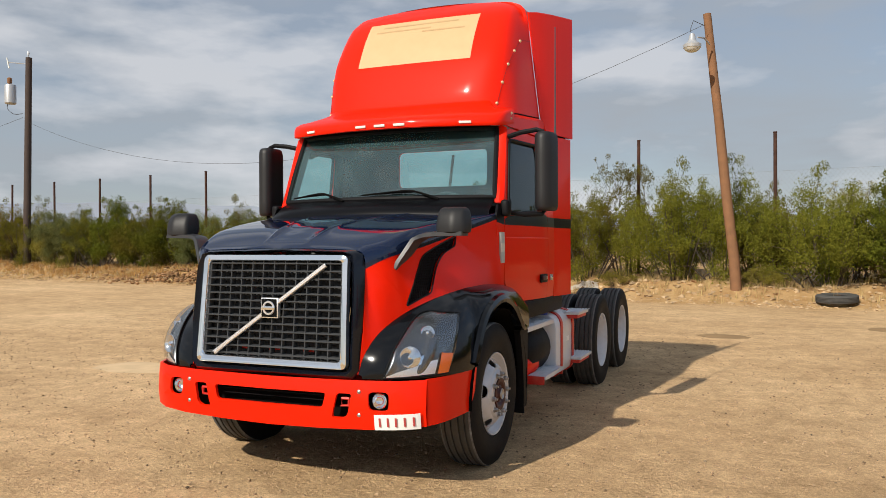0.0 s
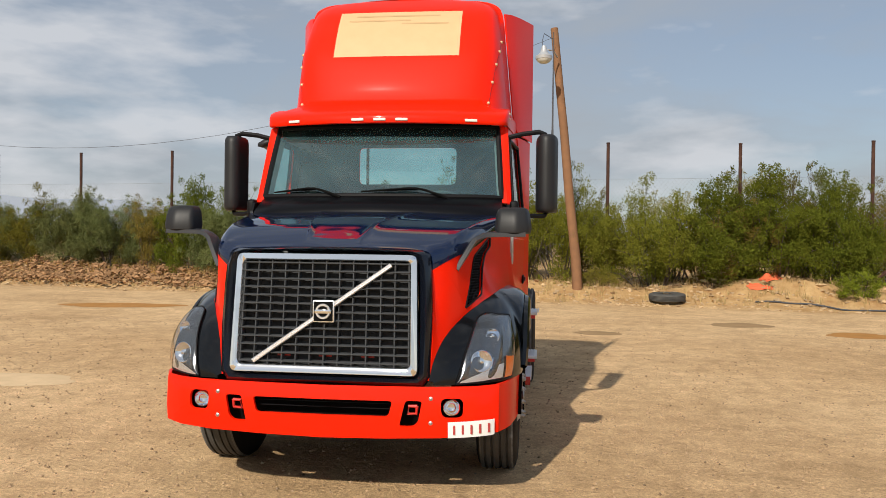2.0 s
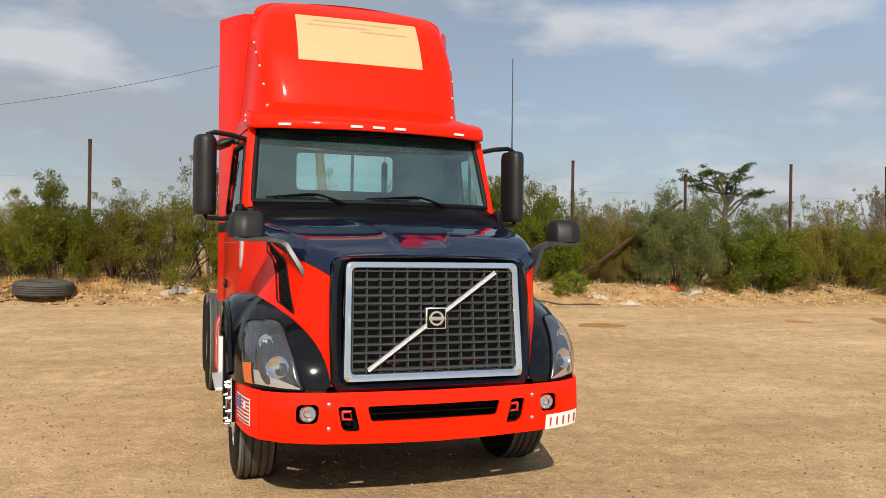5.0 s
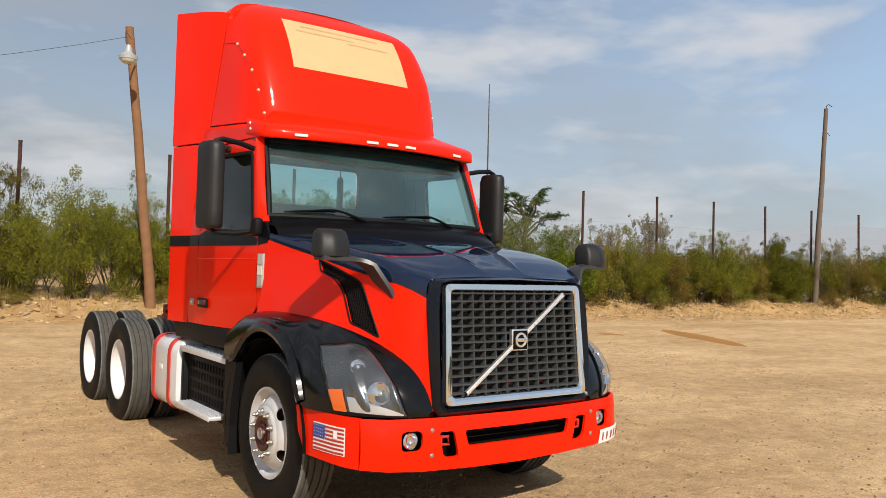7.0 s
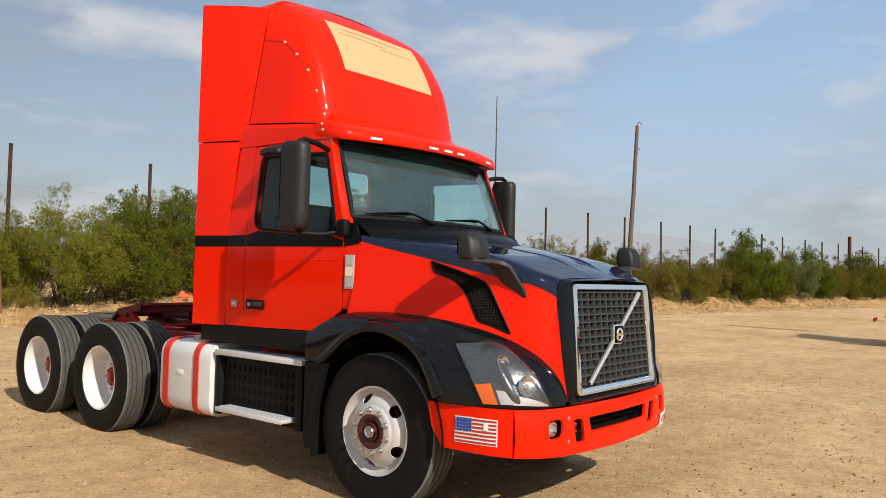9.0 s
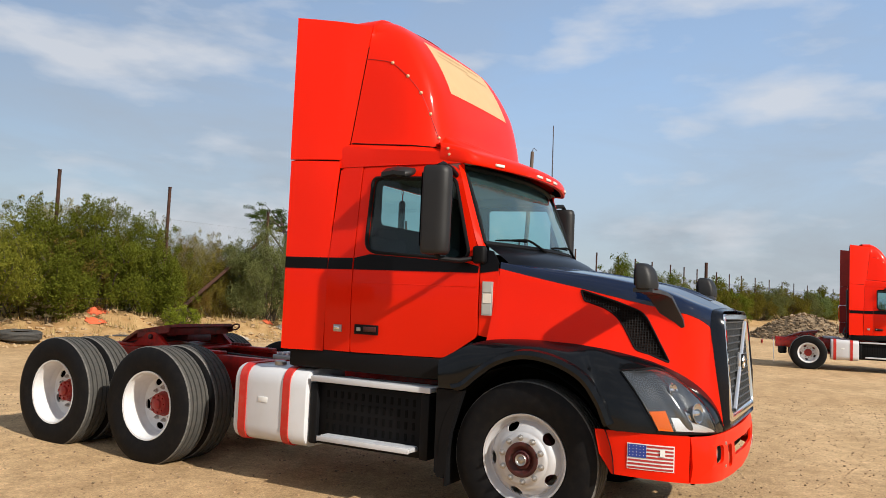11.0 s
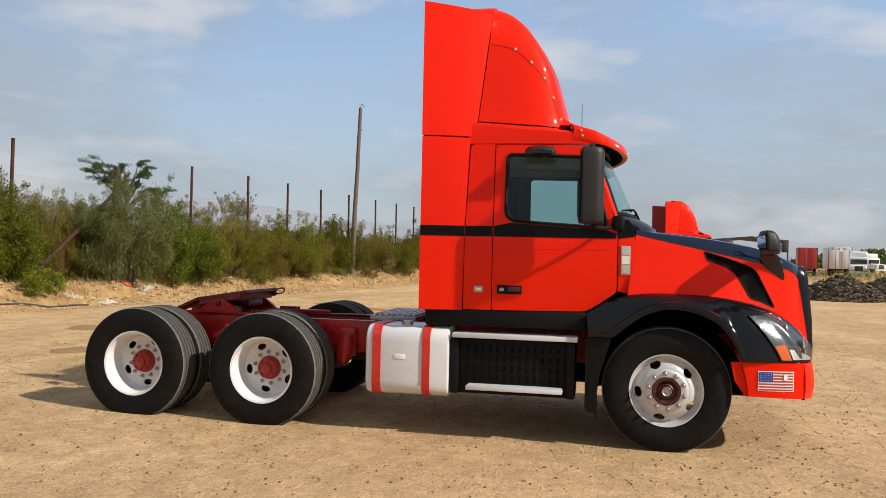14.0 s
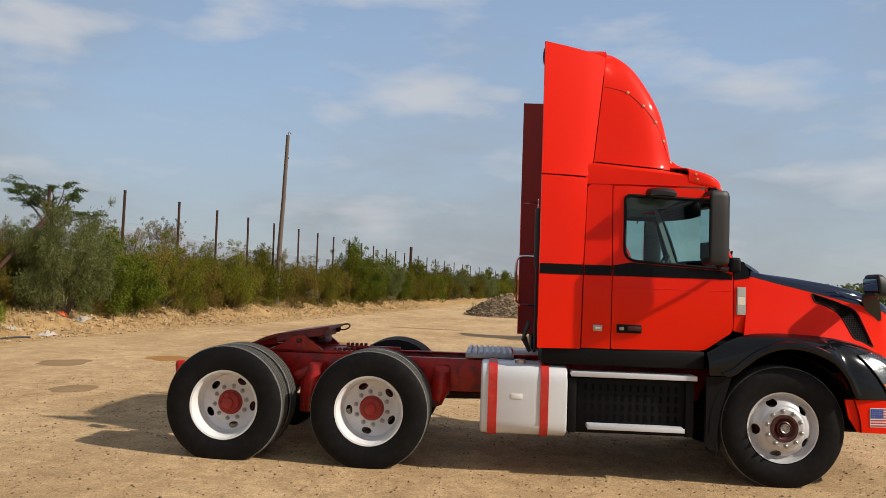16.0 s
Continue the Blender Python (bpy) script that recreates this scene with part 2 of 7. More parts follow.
PLATERED = mat("plate_red_ink", (0.40, 0.05, 0.05), 0.5, var=0.1)
LIGHTGREY = mat("pale_grey_vent_plastic", (0.42, 0.42, 0.40), 0.5, var=0.08)
MARKER = mat("marker_lens", (0.75, 0.70, 0.62), 0.2, var=0.1, coat=0.5)
AMBER = mat("amber_lens", (0.78, 0.135, 0.006), 0.2, coat=0.8, var=0.15)
BRIGHTBAR = mat("polished_aluminium", (0.92, 0.92, 0.93), 0.32, metal=0.92, var=0.05, scale=9)
HOUSING = mat("headlight_housing", (0.15, 0.155, 0.16), 0.22, metal=0.8, var=0.45, scale=9, bump=0.10, bscale=26, coat=0.2)
BRASS = mat("yellowed_bolt", (0.62, 0.46, 0.26), 0.4, metal=0.3, var=0.15, scale=30)
INTERIOR = mat("dark_interior_trim", (0.045, 0.05, 0.055), 0.7, var=0.2, scale=4)
DASH = mat("grey_dashboard", (0.11, 0.115, 0.115), 0.6, var=0.15, scale=4)
PILLARTRIM = mat("grey_pillar_trim", (0.27, 0.28, 0.275), 0.7, var=0.08, scale=4)
SEATM = mat("grey_seat_cloth", (0.06, 0.06, 0.065), 0.9, var=0.2, scale=30)
GLASS_W = glass("windscreen_glass", (0.66, 0.88, 0.87), 0.14, film=0.062)
GLASS_S = glass("side_window_glass", (0.55, 0.74, 0.73), 0.05)
GLASS_C = glass("clear_lens", (0.93, 0.94, 0.95))
MIRRORGLASS = mat("mirror_glass", (0.85, 0.86, 0.87), 0.02, metal=1.0, var=0.01)


# ---- mesh helpers ----
def part(name, bm, material, parent=None, label="", angle=35, recalc=True):
    if recalc:
        bmesh.ops.recalc_face_normals(bm, faces=bm.faces)
    me = bpy.data.meshes.new(name)
    bm.to_mesh(me)
    bm.free()
    me.materials.append(material)
    me.shade_smooth()
    me.set_sharp_from_angle(angle=radians(angle))
    ob = new(name, me)
    ob.parent = parent
    if label:
        tagged(ob, label)
    return ob


def thing(name, label, category, at=(0, 0, 0), group="", kind=""):
    e = new(name)
    e.empty_display_size = 0.3
    e.location = at
    return tagged(e, label, category, group, kind)


def reuse(name, ob, parent, m):
    """Another part on the same mesh."""
    o = new(name, ob.data)
    o.parent = parent
    o.matrix_basis = m
    return o


def box(bm, x0, x1, y0, y1, z0, z1, bevel=0.0, seg=2):
    r = bmesh.ops.create_cube(bm, size=1.0)
    for v in r["verts"]:
        v.co = Vector(((x0 + x1) / 2 + v.co.x * (x1 - x0), (y0 + y1) / 2 + v.co.y * (y1 - y0), (z0 + z1) / 2 + v.co.z * (z1 - z0)))
    if bevel:
        es = list({e for v in r["verts"] for e in v.link_edges})
        bmesh.ops.bevel(bm, geom=es, offset=bevel, segments=seg, affect="EDGES", profile=0.5)
    return bm


def B(*a, **k):
    return box(bmesh.new(), *a, **k)


def surf(bm, rows, close=False):
    vs = [[bm.verts.new(p) for p in row] for row in rows]
    for a, b in zip(vs, vs[1:]):
        n = len(a)
        for i in range(n if close else n - 1):
            j = (i + 1) % n
            try:
                bm.faces.new((a[i], a[j], b[j], b[i]))
            except ValueError:
                pass
    return vs


def second_skin(bm, t):
    """Give an open sheet a second skin, t behind its faces, and close its rim."""
    bmesh.ops.remove_doubles(bm, verts=bm.verts, dist=1e-5)
    bmesh.ops.recalc_face_normals(bm, faces=bm.faces)
    bm.normal_update()
    faces, rim = bm.faces[:], [(e.verts[0], e.verts[1]) for e in bm.edges if len(e.link_faces) == 1]
    back = {v: bm.verts.new(v.co - v.normal * t) for v in bm.verts[:]}
    for f in faces:
        bm.faces.new([back[v] for v in reversed(f.verts[:])])
    for a, b in rim:
        bm.faces.new((a, b, back[b], back[a]))


def tube(bm, pts, r, seg=8, cap=True):
    """A round bar along points; r is one radius or one for each point."""
    pts = [Vector(p) for p in pts]
    rs = r if isinstance(r, (list, tuple)) else [r] * len(pts)
    rows, up = [], None
    for i, p in enumerate(pts):
        d = (pts[min(i + 1, len(pts) - 1)] - pts[max(i - 1, 0)]).normalized()
        if up is None:
            up = Vector((0, 0, 1)) if abs(d.z) < 0.9 else Vector((0, 1, 0))
        a = d.cross(up).normalized()
        b = a.cross(d).normalized()
        up = b
        rows.append([p + (a * math.cos(2 * math.pi * k / seg) + b * math.sin(2 * math.pi * k / seg)) * rs[i] for k in range(seg)])
    vs = surf(bm, rows, close=True)
    if cap:
        bm.faces.new(vs[0])
        bm.faces.new(list(reversed(vs[-1])))
    return bm


def lathe(bm, profile, centre, seg=48):
    """Turn (x, r) pairs round the x axis through centre."""
    c = Vector(centre)
    rows = [[c + Vector((x, r * math.cos(2 * math.pi * k / seg), r * math.sin(2 * math.pi * k / seg))) for k in range(seg)] for x, r in profile]
    surf(bm, rows, close=True)
    bmesh.ops.remove_doubles(bm, verts=bm.verts, dist=1e-5)
    return bm


def rounded(poly, r, n=4):
    """Round the corners of a 2D polygon; r is one radius or one a corner."""
    out, m = [], len(poly)
    for i, p in enumerate(poly):
        p = Vector((*p, 0)).to_2d()
        a, b = Vector(poly[i - 1]).to_2d(), Vector(poly[(i + 1) % m]).to_2d()
        rr = r[i] if isinstance(r, (list, tuple)) else r
        if rr <= 0:
            out.append(tuple(p))
            continue
        da, db = (a - p), (b - p)
        q0 = p + da.normalized() * min(rr, da.length * 0.48)
        q1 = p + db.normalized() * min(rr, db.length * 0.48)
        for k in range(n + 1):
            t = k / n
            out.append(tuple((1 - t) ** 2 * q0 + 2 * t * (1 - t) * p + t * t * q1))
    return out


def thicken(bm, thick, centre):
    """Give a sheet thickness on the side that faces the centre."""
    bmesh.ops.recalc_face_normals(bm, faces=bm.faces)
    c = Vector(centre)
    bm.normal_update()
    if sum((f.calc_center_median() - c).dot(f.normal) * f.calc_area() for f in bm.faces) < 0:
        bmesh.ops.reverse_faces(bm, faces=bm.faces)
        bm.normal_update()
    old, rim = bm.faces[:], [e for e in bm.edges if e.is_boundary]
    twin = {v: v.co - v.normal * thick for v in bm.verts}
    twin = {v: bm.verts.new(co) for v, co in twin.items()}
    for f in old:
        bm.faces.new([twin[v] for v in reversed(f.verts)])
    for e in rim:
        a, b = e.verts
        bm.faces.new((a, b, twin[b], twin[a]))


def panel(outline, holes, fmap, thick=0.02, step=0.12, centre=(0, 2.6, 1.3)):
    """A sheet cut from a 2D outline with holes, bent by fmap(u, v) and given thickness."""
    bm = bmesh.new()
    for loop in [outline, *holes]:
        vs = [bm.verts.new((p[0], p[1], 0)) for p in loop]
        for a, b in zip(vs, vs[1:] + vs[:1]):
            bm.edges.new((a, b))
    bmesh.ops.triangle_fill(bm, use_beauty=True, use_dissolve=False, edges=bm.edges[:])
    if step:
        for ax in (0, 1):
            lo, hi = min(p[ax] for p in outline), max(p[ax] for p in outline)
            k = lo + step
            while k < hi - 1e-3:
                no = [0, 0, 0]
                no[ax] = 1
                co = [0, 0, 0]
                co[ax] = k
                bmesh.ops.bisect_plane(bm, geom=bm.verts[:] + bm.edges[:] + bm.faces[:], plane_co=co, plane_no=no, dist=1e-5)
                k += step
    bmesh.ops.recalc_face_normals(bm, faces=bm.faces)
    for v in bm.verts:
        v.co = Vector(fmap(v.co.x, v.co.y))
    if thick:
        thicken(bm, thick, centre)
    return bm


def smooth(v, xs, ys):
    """Smooth curve through points (Hermite, no overshoot)."""
    v = max(xs[0], min(xs[-1], v))
    i = max(0, min(len(xs) - 2, int(np.searchsorted(xs, v)) - 1))
    d = [(b - a) / (q - p) for a, b, p, q in zip(ys, ys[1:], xs, xs[1:])]

    def tan(k):
        if k == 0 or k == len(xs) - 1:
            return d[min(k, len(d) - 1)]
        a, b = d[k - 1], d[k]
        return 0.0 if a * b <= 0 else 2 * a * b / (a + b)
    h = xs[i + 1] - xs[i]
    t = (v - xs[i]) / h
    return ((2 * t ** 3 - 3 * t * t + 1) * ys[i] + (t ** 3 - 2 * t * t + t) * h * tan(i)
            + (3 * t * t - 2 * t ** 3) * ys[i + 1] + (t ** 3 - t * t) * h * tan(i + 1))


def lerp(v, xs, ys):
    return float(np.interp(v, xs, ys))


def spline(pts, n):
    """Smooth points through a polyline of 3D points (Catmull-Rom)."""
    p = [Vector(q) for q in pts]
    p = [2 * p[0] - p[1], *p, 2 * p[-1] - p[-2]]
    out, m = [], len(p) - 3
    for k in range(n + 1):
        s = min(k / n * m, m - 1e-6)
        i, t = int(s), s - int(s)
        a, b, c, d = p[i:i + 4]
        out.append(0.5 * (2 * b + (c - a) * t + (2 * a - 5 * b + 4 * c - d) * t * t + (3 * b - a - 3 * c + d) * t ** 3))
    return out


# ---- ground, bank, fence line ----
def fence_y(x):
    return 18.0 - 0.125 * x if x < 57 else 10.875 - 0.18 * (x - 57)


def fnoise(x, y, s, k=0.0):
    return noise.noise(Vector((x * s, y * s, k)))


def ground_z(x, y):
    """Flat lot that rises gently towards the bank under the fence."""
    z = 0.018 * max(0.0, min(y, 40.0) - 4.0) * lerp(x, [-60, 40, 80], [1, 1, 0])
    z += 0.0085 * max(0.0, min(x, 160.0) - 26.0)
    z += lerp(x, [7, 19, 25, 37], [0, -0.10, -0.10, 0]) * lerp(y, [5, 11], [1, 0])
    d = y - fence_y(x)
    bank = 0.58 * lerp(d, [-2.8, -2.0, -1.2, 3.0, 9.0], [0, 0.38, 1, 1, 0.3])
    bank *= 0.75 + 0.5 * fnoise(x, y, 0.35, 2.0)
    z += bank
    if d > -3.0:
        z += 0.16 * fnoise(x, y, 1.3, 5.0) * lerp(d, [-3.0, -1.9], [0, 1])
    z += 0.012 * fnoise(x, y, 0.5) + 0.006 * fnoise(x, y, 2.2, 1.0)
    return z


def dirt_material():
    m = bpy.data.materials.new("sandy_dirt")
    m.use_nodes = True
    nt = m.node_tree
    b = nt.nodes["Principled BSDF"]
    b.inputs["Roughness"].default_value = 0.95
    b.inputs["Specular IOR Level"].default_value = 0.15
    tc = nt.nodes.new("ShaderNodeTexCoord")

    def noise_node(scale, detail, rough=0.55, vec=None):
        n = nt.nodes.new("ShaderNodeTexNoise")
        n.inputs["Scale"].default_value, n.inputs["Detail"].default_value, n.inputs["Roughness"].default_value = scale, detail, rough
        nt.links.new(vec or tc.outputs["Object"], n.inputs["Vector"])
        return n

    def ramp(src, lo, hi, c0, c1):
        r = nt.nodes.new("ShaderNodeValToRGB")
        r.color_ramp.elements[0].position, r.color_ramp.elements[0].color = lo, (*c0, 1)
        r.color_ramp.elements[1].position, r.color_ramp.elements[1].color = hi, (*c1, 1)
        nt.links.new(src, r.inputs[0])
        return r.outputs[0]

    def blend(kind, fac, a, b_):
        x = nt.nodes.new("ShaderNodeMixRGB")
        x.blend_type = kind
        x.inputs[0].default_value = fac
        nt.links.new(a, x.inputs[1])
        nt.links.new(b_, x.inputs[2])
        return x.outputs[0]

    big = ramp(noise_node(0.22, 4).outputs["Fac"], 0.32, 0.7, (0.55, 0.378, 0.212), (0.71, 0.518, 0.314))
    mp = nt.nodes.new("ShaderNodeMapping")
    mp.inputs["Scale"].default_value = (0.4, 1.3, 1.0)
    mp.inputs["Rotation"].default_value = (0, 0, radians(4))
    nt.links.new(tc.outputs["Object"], mp.inputs["Vector"])
    tracks = ramp(noise_node(0.8, 5, 0.6, mp.outputs[0]).outputs["Fac"], 0.36, 0.68, (0.88, 0.86, 0.83), (1.09, 1.08, 1.07))
    mid = ramp(noise_node(3.5, 6, 0.65).outputs["Fac"], 0.3, 0.7, (0.80, 0.78, 0.75), (1.14, 1.13, 1.12))
    fine = ramp(noise_node(45, 6, 0.7).outputs["Fac"], 0.34, 0.68, (0.72, 0.70, 0.68), (1.20, 1.20, 1.19))
    vor = nt.nodes.new("ShaderNodeTexVoronoi")
    vor.inputs["Scale"].default_value = 26
    nt.links.new(tc.outputs["Object"], vor.inputs["Vector"])
    grit = ramp(vor.outputs["Distance"], 0.06, 0.26, (0.55, 0.54, 0.54), (1.0, 1.0, 1.0))
    scuff = ramp(noise_node(11, 5, 0.7).outputs["Fac"], 0.35, 0.62, (0.84, 0.82, 0.80), (1.06, 1.06, 1.05))
    c = blend("MULTIPLY", 1.0, big, tracks)
    speck = ramp(noise_node(120, 3, 0.6).outputs["Fac"], 0.36, 0.66, (0.70, 0.69, 0.68), (1.25, 1.24, 1.22))
    c = blend("MULTIPLY", 0.9, c, scuff)
    c = blend("MULTIPLY", 0.5, c, speck)
    c = blend("MULTIPLY", 1.0, c, mid)
    c = blend("MULTIPLY", 1.0, c, fine)
    c = blend("MULTIPLY", 0.75, c, grit)
    # yellower sand along the bank by the fence
    sep = nt.nodes.new("ShaderNodeSeparateXYZ")
    nt.links.new(tc.outputs["Object"], sep.inputs[0])
    lin = nt.nodes.new("ShaderNodeMath")
    lin.operation = "MULTIPLY_ADD"
    lin.inputs[1].default_value = 0.125
    nt.links.new(sep.outputs["X"], lin.inputs[0])
    nt.links.new(sep.outputs["Y"], lin.inputs[2])
    wob = nt.nodes.new("ShaderNodeMath")
    wob.operation = "MULTIPLY_ADD"
    wob.inputs[1].default_value = 2.2
    nt.links.new(noise_node(0.9, 4).outputs["Fac"], wob.inputs[0])
    nt.links.new(lin.outputs[0], wob.inputs[2])
    band = nt.nodes.new("ShaderNodeMapRange")
    band.inputs["From Min"].default_value, band.inputs["From Max"].default_value = 15.7, 16.5
    nt.links.new(wob.outputs[0], band.inputs["Value"])
    sand = ramp(noise_node(2.2, 6, 0.7).outputs["Fac"], 0.3, 0.7, (0.31, 0.172, 0.070), (0.545, 0.365, 0.175))
    mx = nt.nodes.new("ShaderNodeMixRGB")
    nt.links.new(band.outputs[0], mx.inputs[0])
    nt.links.new(c, mx.inputs[1])
    nt.links.new(sand, mx.inputs[2])
    c = mx.outputs[0]
    nt.links.new(c, b.inputs["Base Color"])
    bp = nt.nodes.new("ShaderNodeBump")
    bp.inputs["Strength"].default_value, bp.inputs["Distance"].default_value = 0.85, 0.03
    nt.links.new(noise_node(18, 8, 0.7).outputs["Fac"], bp.inputs["Height"])
    nt.links.new(bp.outputs[0], b.inputs["Normal"])
    return m


DIRT = dirt_material()


def build_ground():
    def axis(lo, hi, dense_lo, dense_hi, d0):
        a, x, d = [], dense_lo, d0
        while x < dense_hi:
            a.append(x)
            x += d
        a.append(dense_hi)
        up, d = [], d0
        x = dense_hi
        while x < hi:
            d *= 1.35
            x = min(x + d, hi)
            up.append(x)
        dn, d, x = [], d0, dense_lo
        while x > lo:
            d *= 1.35
            x = max(x - d, lo)
            dn.append(x)
        return dn[::-1] + a + up

    xs = axis(-2500, 2500, -30, 62, 0.4)
    ys = axis(-2500, 2500, -14, 26, 0.3)
    bm = bmesh.new()
    surf(bm, [[(x, y, ground_z(x, y)) for x in xs] for y in ys])
    g = part("ground", bm, DIRT, angle=60)
    tagged(g, "sandy tan packed dirt lot with gravel and tyre tracks", "ground", kind="structure")
    return g


build_ground()

# distance haze is put into the hills' pale blue base colour
HILL = mat("haze_tinted_far_hills", (0.28, 0.315, 0.37), 1.0, var=0.05, scale=0.01, spec=0.0)


def build_hills():
    bm = bmesh.new()
    rows = [[], []]
    for k in range(221):
        az = -80 + 190 * k / 220
        a = radians(az)
        x, y = 2300 * math.sin(a), 2300 * math.cos(a)
        rise = lerp(az, [-80, -60, -46, -20, 10, 35, 52, 62, 66, 69, 75, 90, 108], [1.2, 2.6, 3.2, 2.6, 2.2, 2.3, 2.7, 3.9, 3.5, 3.0, 2.4, 1.3, 0.3])
        h = 2300 * math.tan(radians(rise)) * (1 + 0.09 * fnoise(k * 0.22, 0, 1, 3) + 0.04 * fnoise(k * 0.9, 0, 1, 9))
        rows[0].append((x, y, -2))
        rows[1].append((x * 1.05, y * 1.05, h))
    surf(bm, rows)
    tagged(part("backdrop", bm, HILL), "hills on the horizon, haze painted in as pale blue", "hills", kind="structure")


build_hills()

POST = mat("rusty_steel_post", (0.10, 0.05, 0.035), 0.85, var=0.35, scale=9, color2=(0.030, 0.018, 0.016), spec=0.1)
WOODR = mat("reddish_weathered_pole_wood", (0.27, 0.135, 0.068), 0.9, var=0.3, scale=5, color2=(0.15, 0.085, 0.05), bump=0.5, bscale=25, spec=0.08)
WOODG = mat("grey_weathered_pole_wood", (0.15, 0.105, 0.08), 0.9, var=0.3, scale=3, color2=(0.10, 0.08, 0.07), bump=0.4, bscale=30)
WOODD = mat("dark_pole_wood", (0.05, 0.034, 0.028), 0.9, var=0.3, scale=3, bump=0.4, bscale=30)
WIRE = mat("galvanised_wire", (0.32, 0.33, 0.34), 0.6, metal=0.4, var=0.1)
CABLE = mat("black_cable", (0.05, 0.05, 0.055), 0.7, var=0.1)

FENCE_X = [-37, -33.6, -30.2, -26.9, -23.8, -20.6, -17.4, -14.1, -10.7, -4.07, -0.6, 2.93, 6.35, 9.5, 13.15, 16.75, 20.25, 23.15, 26.15, 28.95, 32.2, 34.95, 37.6, 40.7,
           43.3, 46.2, 49.6, 52.4, 55.2, 59.6, 62.5, 65.4, 69, 73, 77, 81, 86, 91, 97, 103]


def build_fence():
    fence = thing("chain_link_fence", "rusty steel post fence with thin chain link behind bushes", "fence", (0, 18, 0))
    src = None
    for i, x in enumerate(FENCE_X):
        y = fence_y(x)
        if src is None:
            bm = bmesh.new()
            tube(bm, [(0, 0, -0.3), (0, 0, 4.05)], 0.045, 10)
            tube(bm, [(0, 0, 4.05), (0, 0, 4.08)], 0.05, 10)
            src = part("post", bm, POST, fence)
            src.location = Vector((x, y, 0.42)) - fence.location
        else:
            reuse("post", src, fence, Matrix.Translation(Vector((x, y, lerp(x, [2, 6, 10, 13.15, 17, 60], [0.42, 0.3, 0.3, 0.0, 0.46, 0.5]))) - fence.location)
                  @ pose(0, 0, 0, 1.5 * fnoise(x, 1, 3), 1.5 * fnoise(x, 2, 3), 0))
    x, y = -7.0, fence_y(-7)
    reuse("post", src, fence, Matrix.Translation(Vector((x, y, 0.4)) - fence.location) @ pose(0, 0, 0, 0, 7, 0))
    # gate post, thicker and taller
    bm = bmesh.new()
    tube(bm, [(57.3, fence_y(57.3), -0.2), (57.3, fence_y(57.3), 5.2)], 0.12, 10)
    o = part("gate_post", bm, POST, fence)
    o.location = -fence.location
    # brace
    bm = bmesh.new()
    tube(bm, [(8.4, fence_y(8.4) - 1.15, 0.35), (12.95, fence_y(12.95) - 0.15, 3.25)], 0.052, 8)
    o = part("brace", bm, POST, fence)
    o.location = -fence.location
    # wire mesh and top wire
    bm = bmesh.new()
    p, h0, h1 = 0.11, 0.55, 3.45
    xs = np.arange(-38, 62, p)
    r = 0.0026
    for x in xs:
        for sgn in (1, -1):
            xa, xb = x, x + sgn * (h1 - h0) * 0.8
            if not (-38 < xb < 62):
                continue
            a, b = Vector((xa, fence_y(xa), h0)), Vector((xb, fence_y(xb), h1))
            t = (Vector((1, -0.125, 0)).normalized()) * r
            q = [bm.verts.new(v) for v in (a - t, a + t, b + t, b - t)]
            bm.faces.new(q)
    tube(bm, [(xx, fence_y(xx), 3.46) for xx in np.arange(-38, 62, 4)], 0.003, 4)
    w = part("chain_link", bm, WIRE, fence, "thin galvanised chain link wire", recalc=False)
    w.location = -fence.location
    tagged(w, kind="stuff")
    return fence


build_fence()


# ---- poles and wires ----
def pole(name, label, base, top, r0, r1, material):
    e = thing(name, label, "utility pole", base)
    b, t = Vector(base), Vector(top)
    bm = bmesh.new()
    pts, rs = [], []
    for k in range(9):
        f = k / 8
        p = (t - b) * f
        if k == 0:
            p = Vector((0, 0, -0.4))
        pts.append(p + Vector((0.02 * fnoise(f * 4, 1, 1), 0.02 * fnoise(f * 4, 2, 1), 0)))
        rs.append(r0 + (r1 - r0) * f)
    tube(bm, pts, rs, 14)
    part("shaft", bm, material, e)
    return e


def wire(name, label, a, b, sag, r=0.008):
    a, b = Vector(a), Vector(b)
    bm = bmesh.new()
    tube(bm, [a.lerp(b, k / 24) - Vector((0, 0, 4 * sag * (k / 24) * (1 - k / 24))) for k in range(25)], r, 5)
    return tagged(part(name, bm, CABLE), label, "wire")


LAMPGREY = mat("lamp_grey_metal", (0.45, 0.46, 0.47), 0.4, metal=0.4, var=0.1)
LAMPLENS = mat("lamp_refractor", (0.62, 0.64, 0.62), 0.3, var=0.05)
pole_b = pole("light_pole", "leaning reddish wooden pole with a security lamp", (2.10, 15.82, 0.36), (1.40, 16.05, 7.23), 0.130, 0.095, WOODR)
bm = bmesh.new()
tube(bm, [(-0.62, -0.08, 6.05), (-0.72, -0.35, 6.15), (-0.85, -0.6, 6.12)], 0.02, 8)
part("arm", bm, LAMPGREY, pole_b)
bm = bmesh.new()
tube(bm, [(-0.95, -0.82, 5.83), (-0.95, -0.82, 5.90), (-0.95, -0.82, 5.94), (-0.95, -0.82, 6.0), (-0.95, -0.82, 6.1), (-0.95, -0.82, 6.16)], [0.20, 0.21, 0.15, 0.09, 0.07, 0.05], 18)
part("lamp_head", bm, LAMPGREY, pole_b, "grey metal lamp head")
bm = bmesh.new()
tube(bm, [(-0.95, -0.82, 5.74), (-0.95, -0.82, 5.78), (-0.95, -0.82, 5.83)], [0.10, 0.16, 0.19], 18)
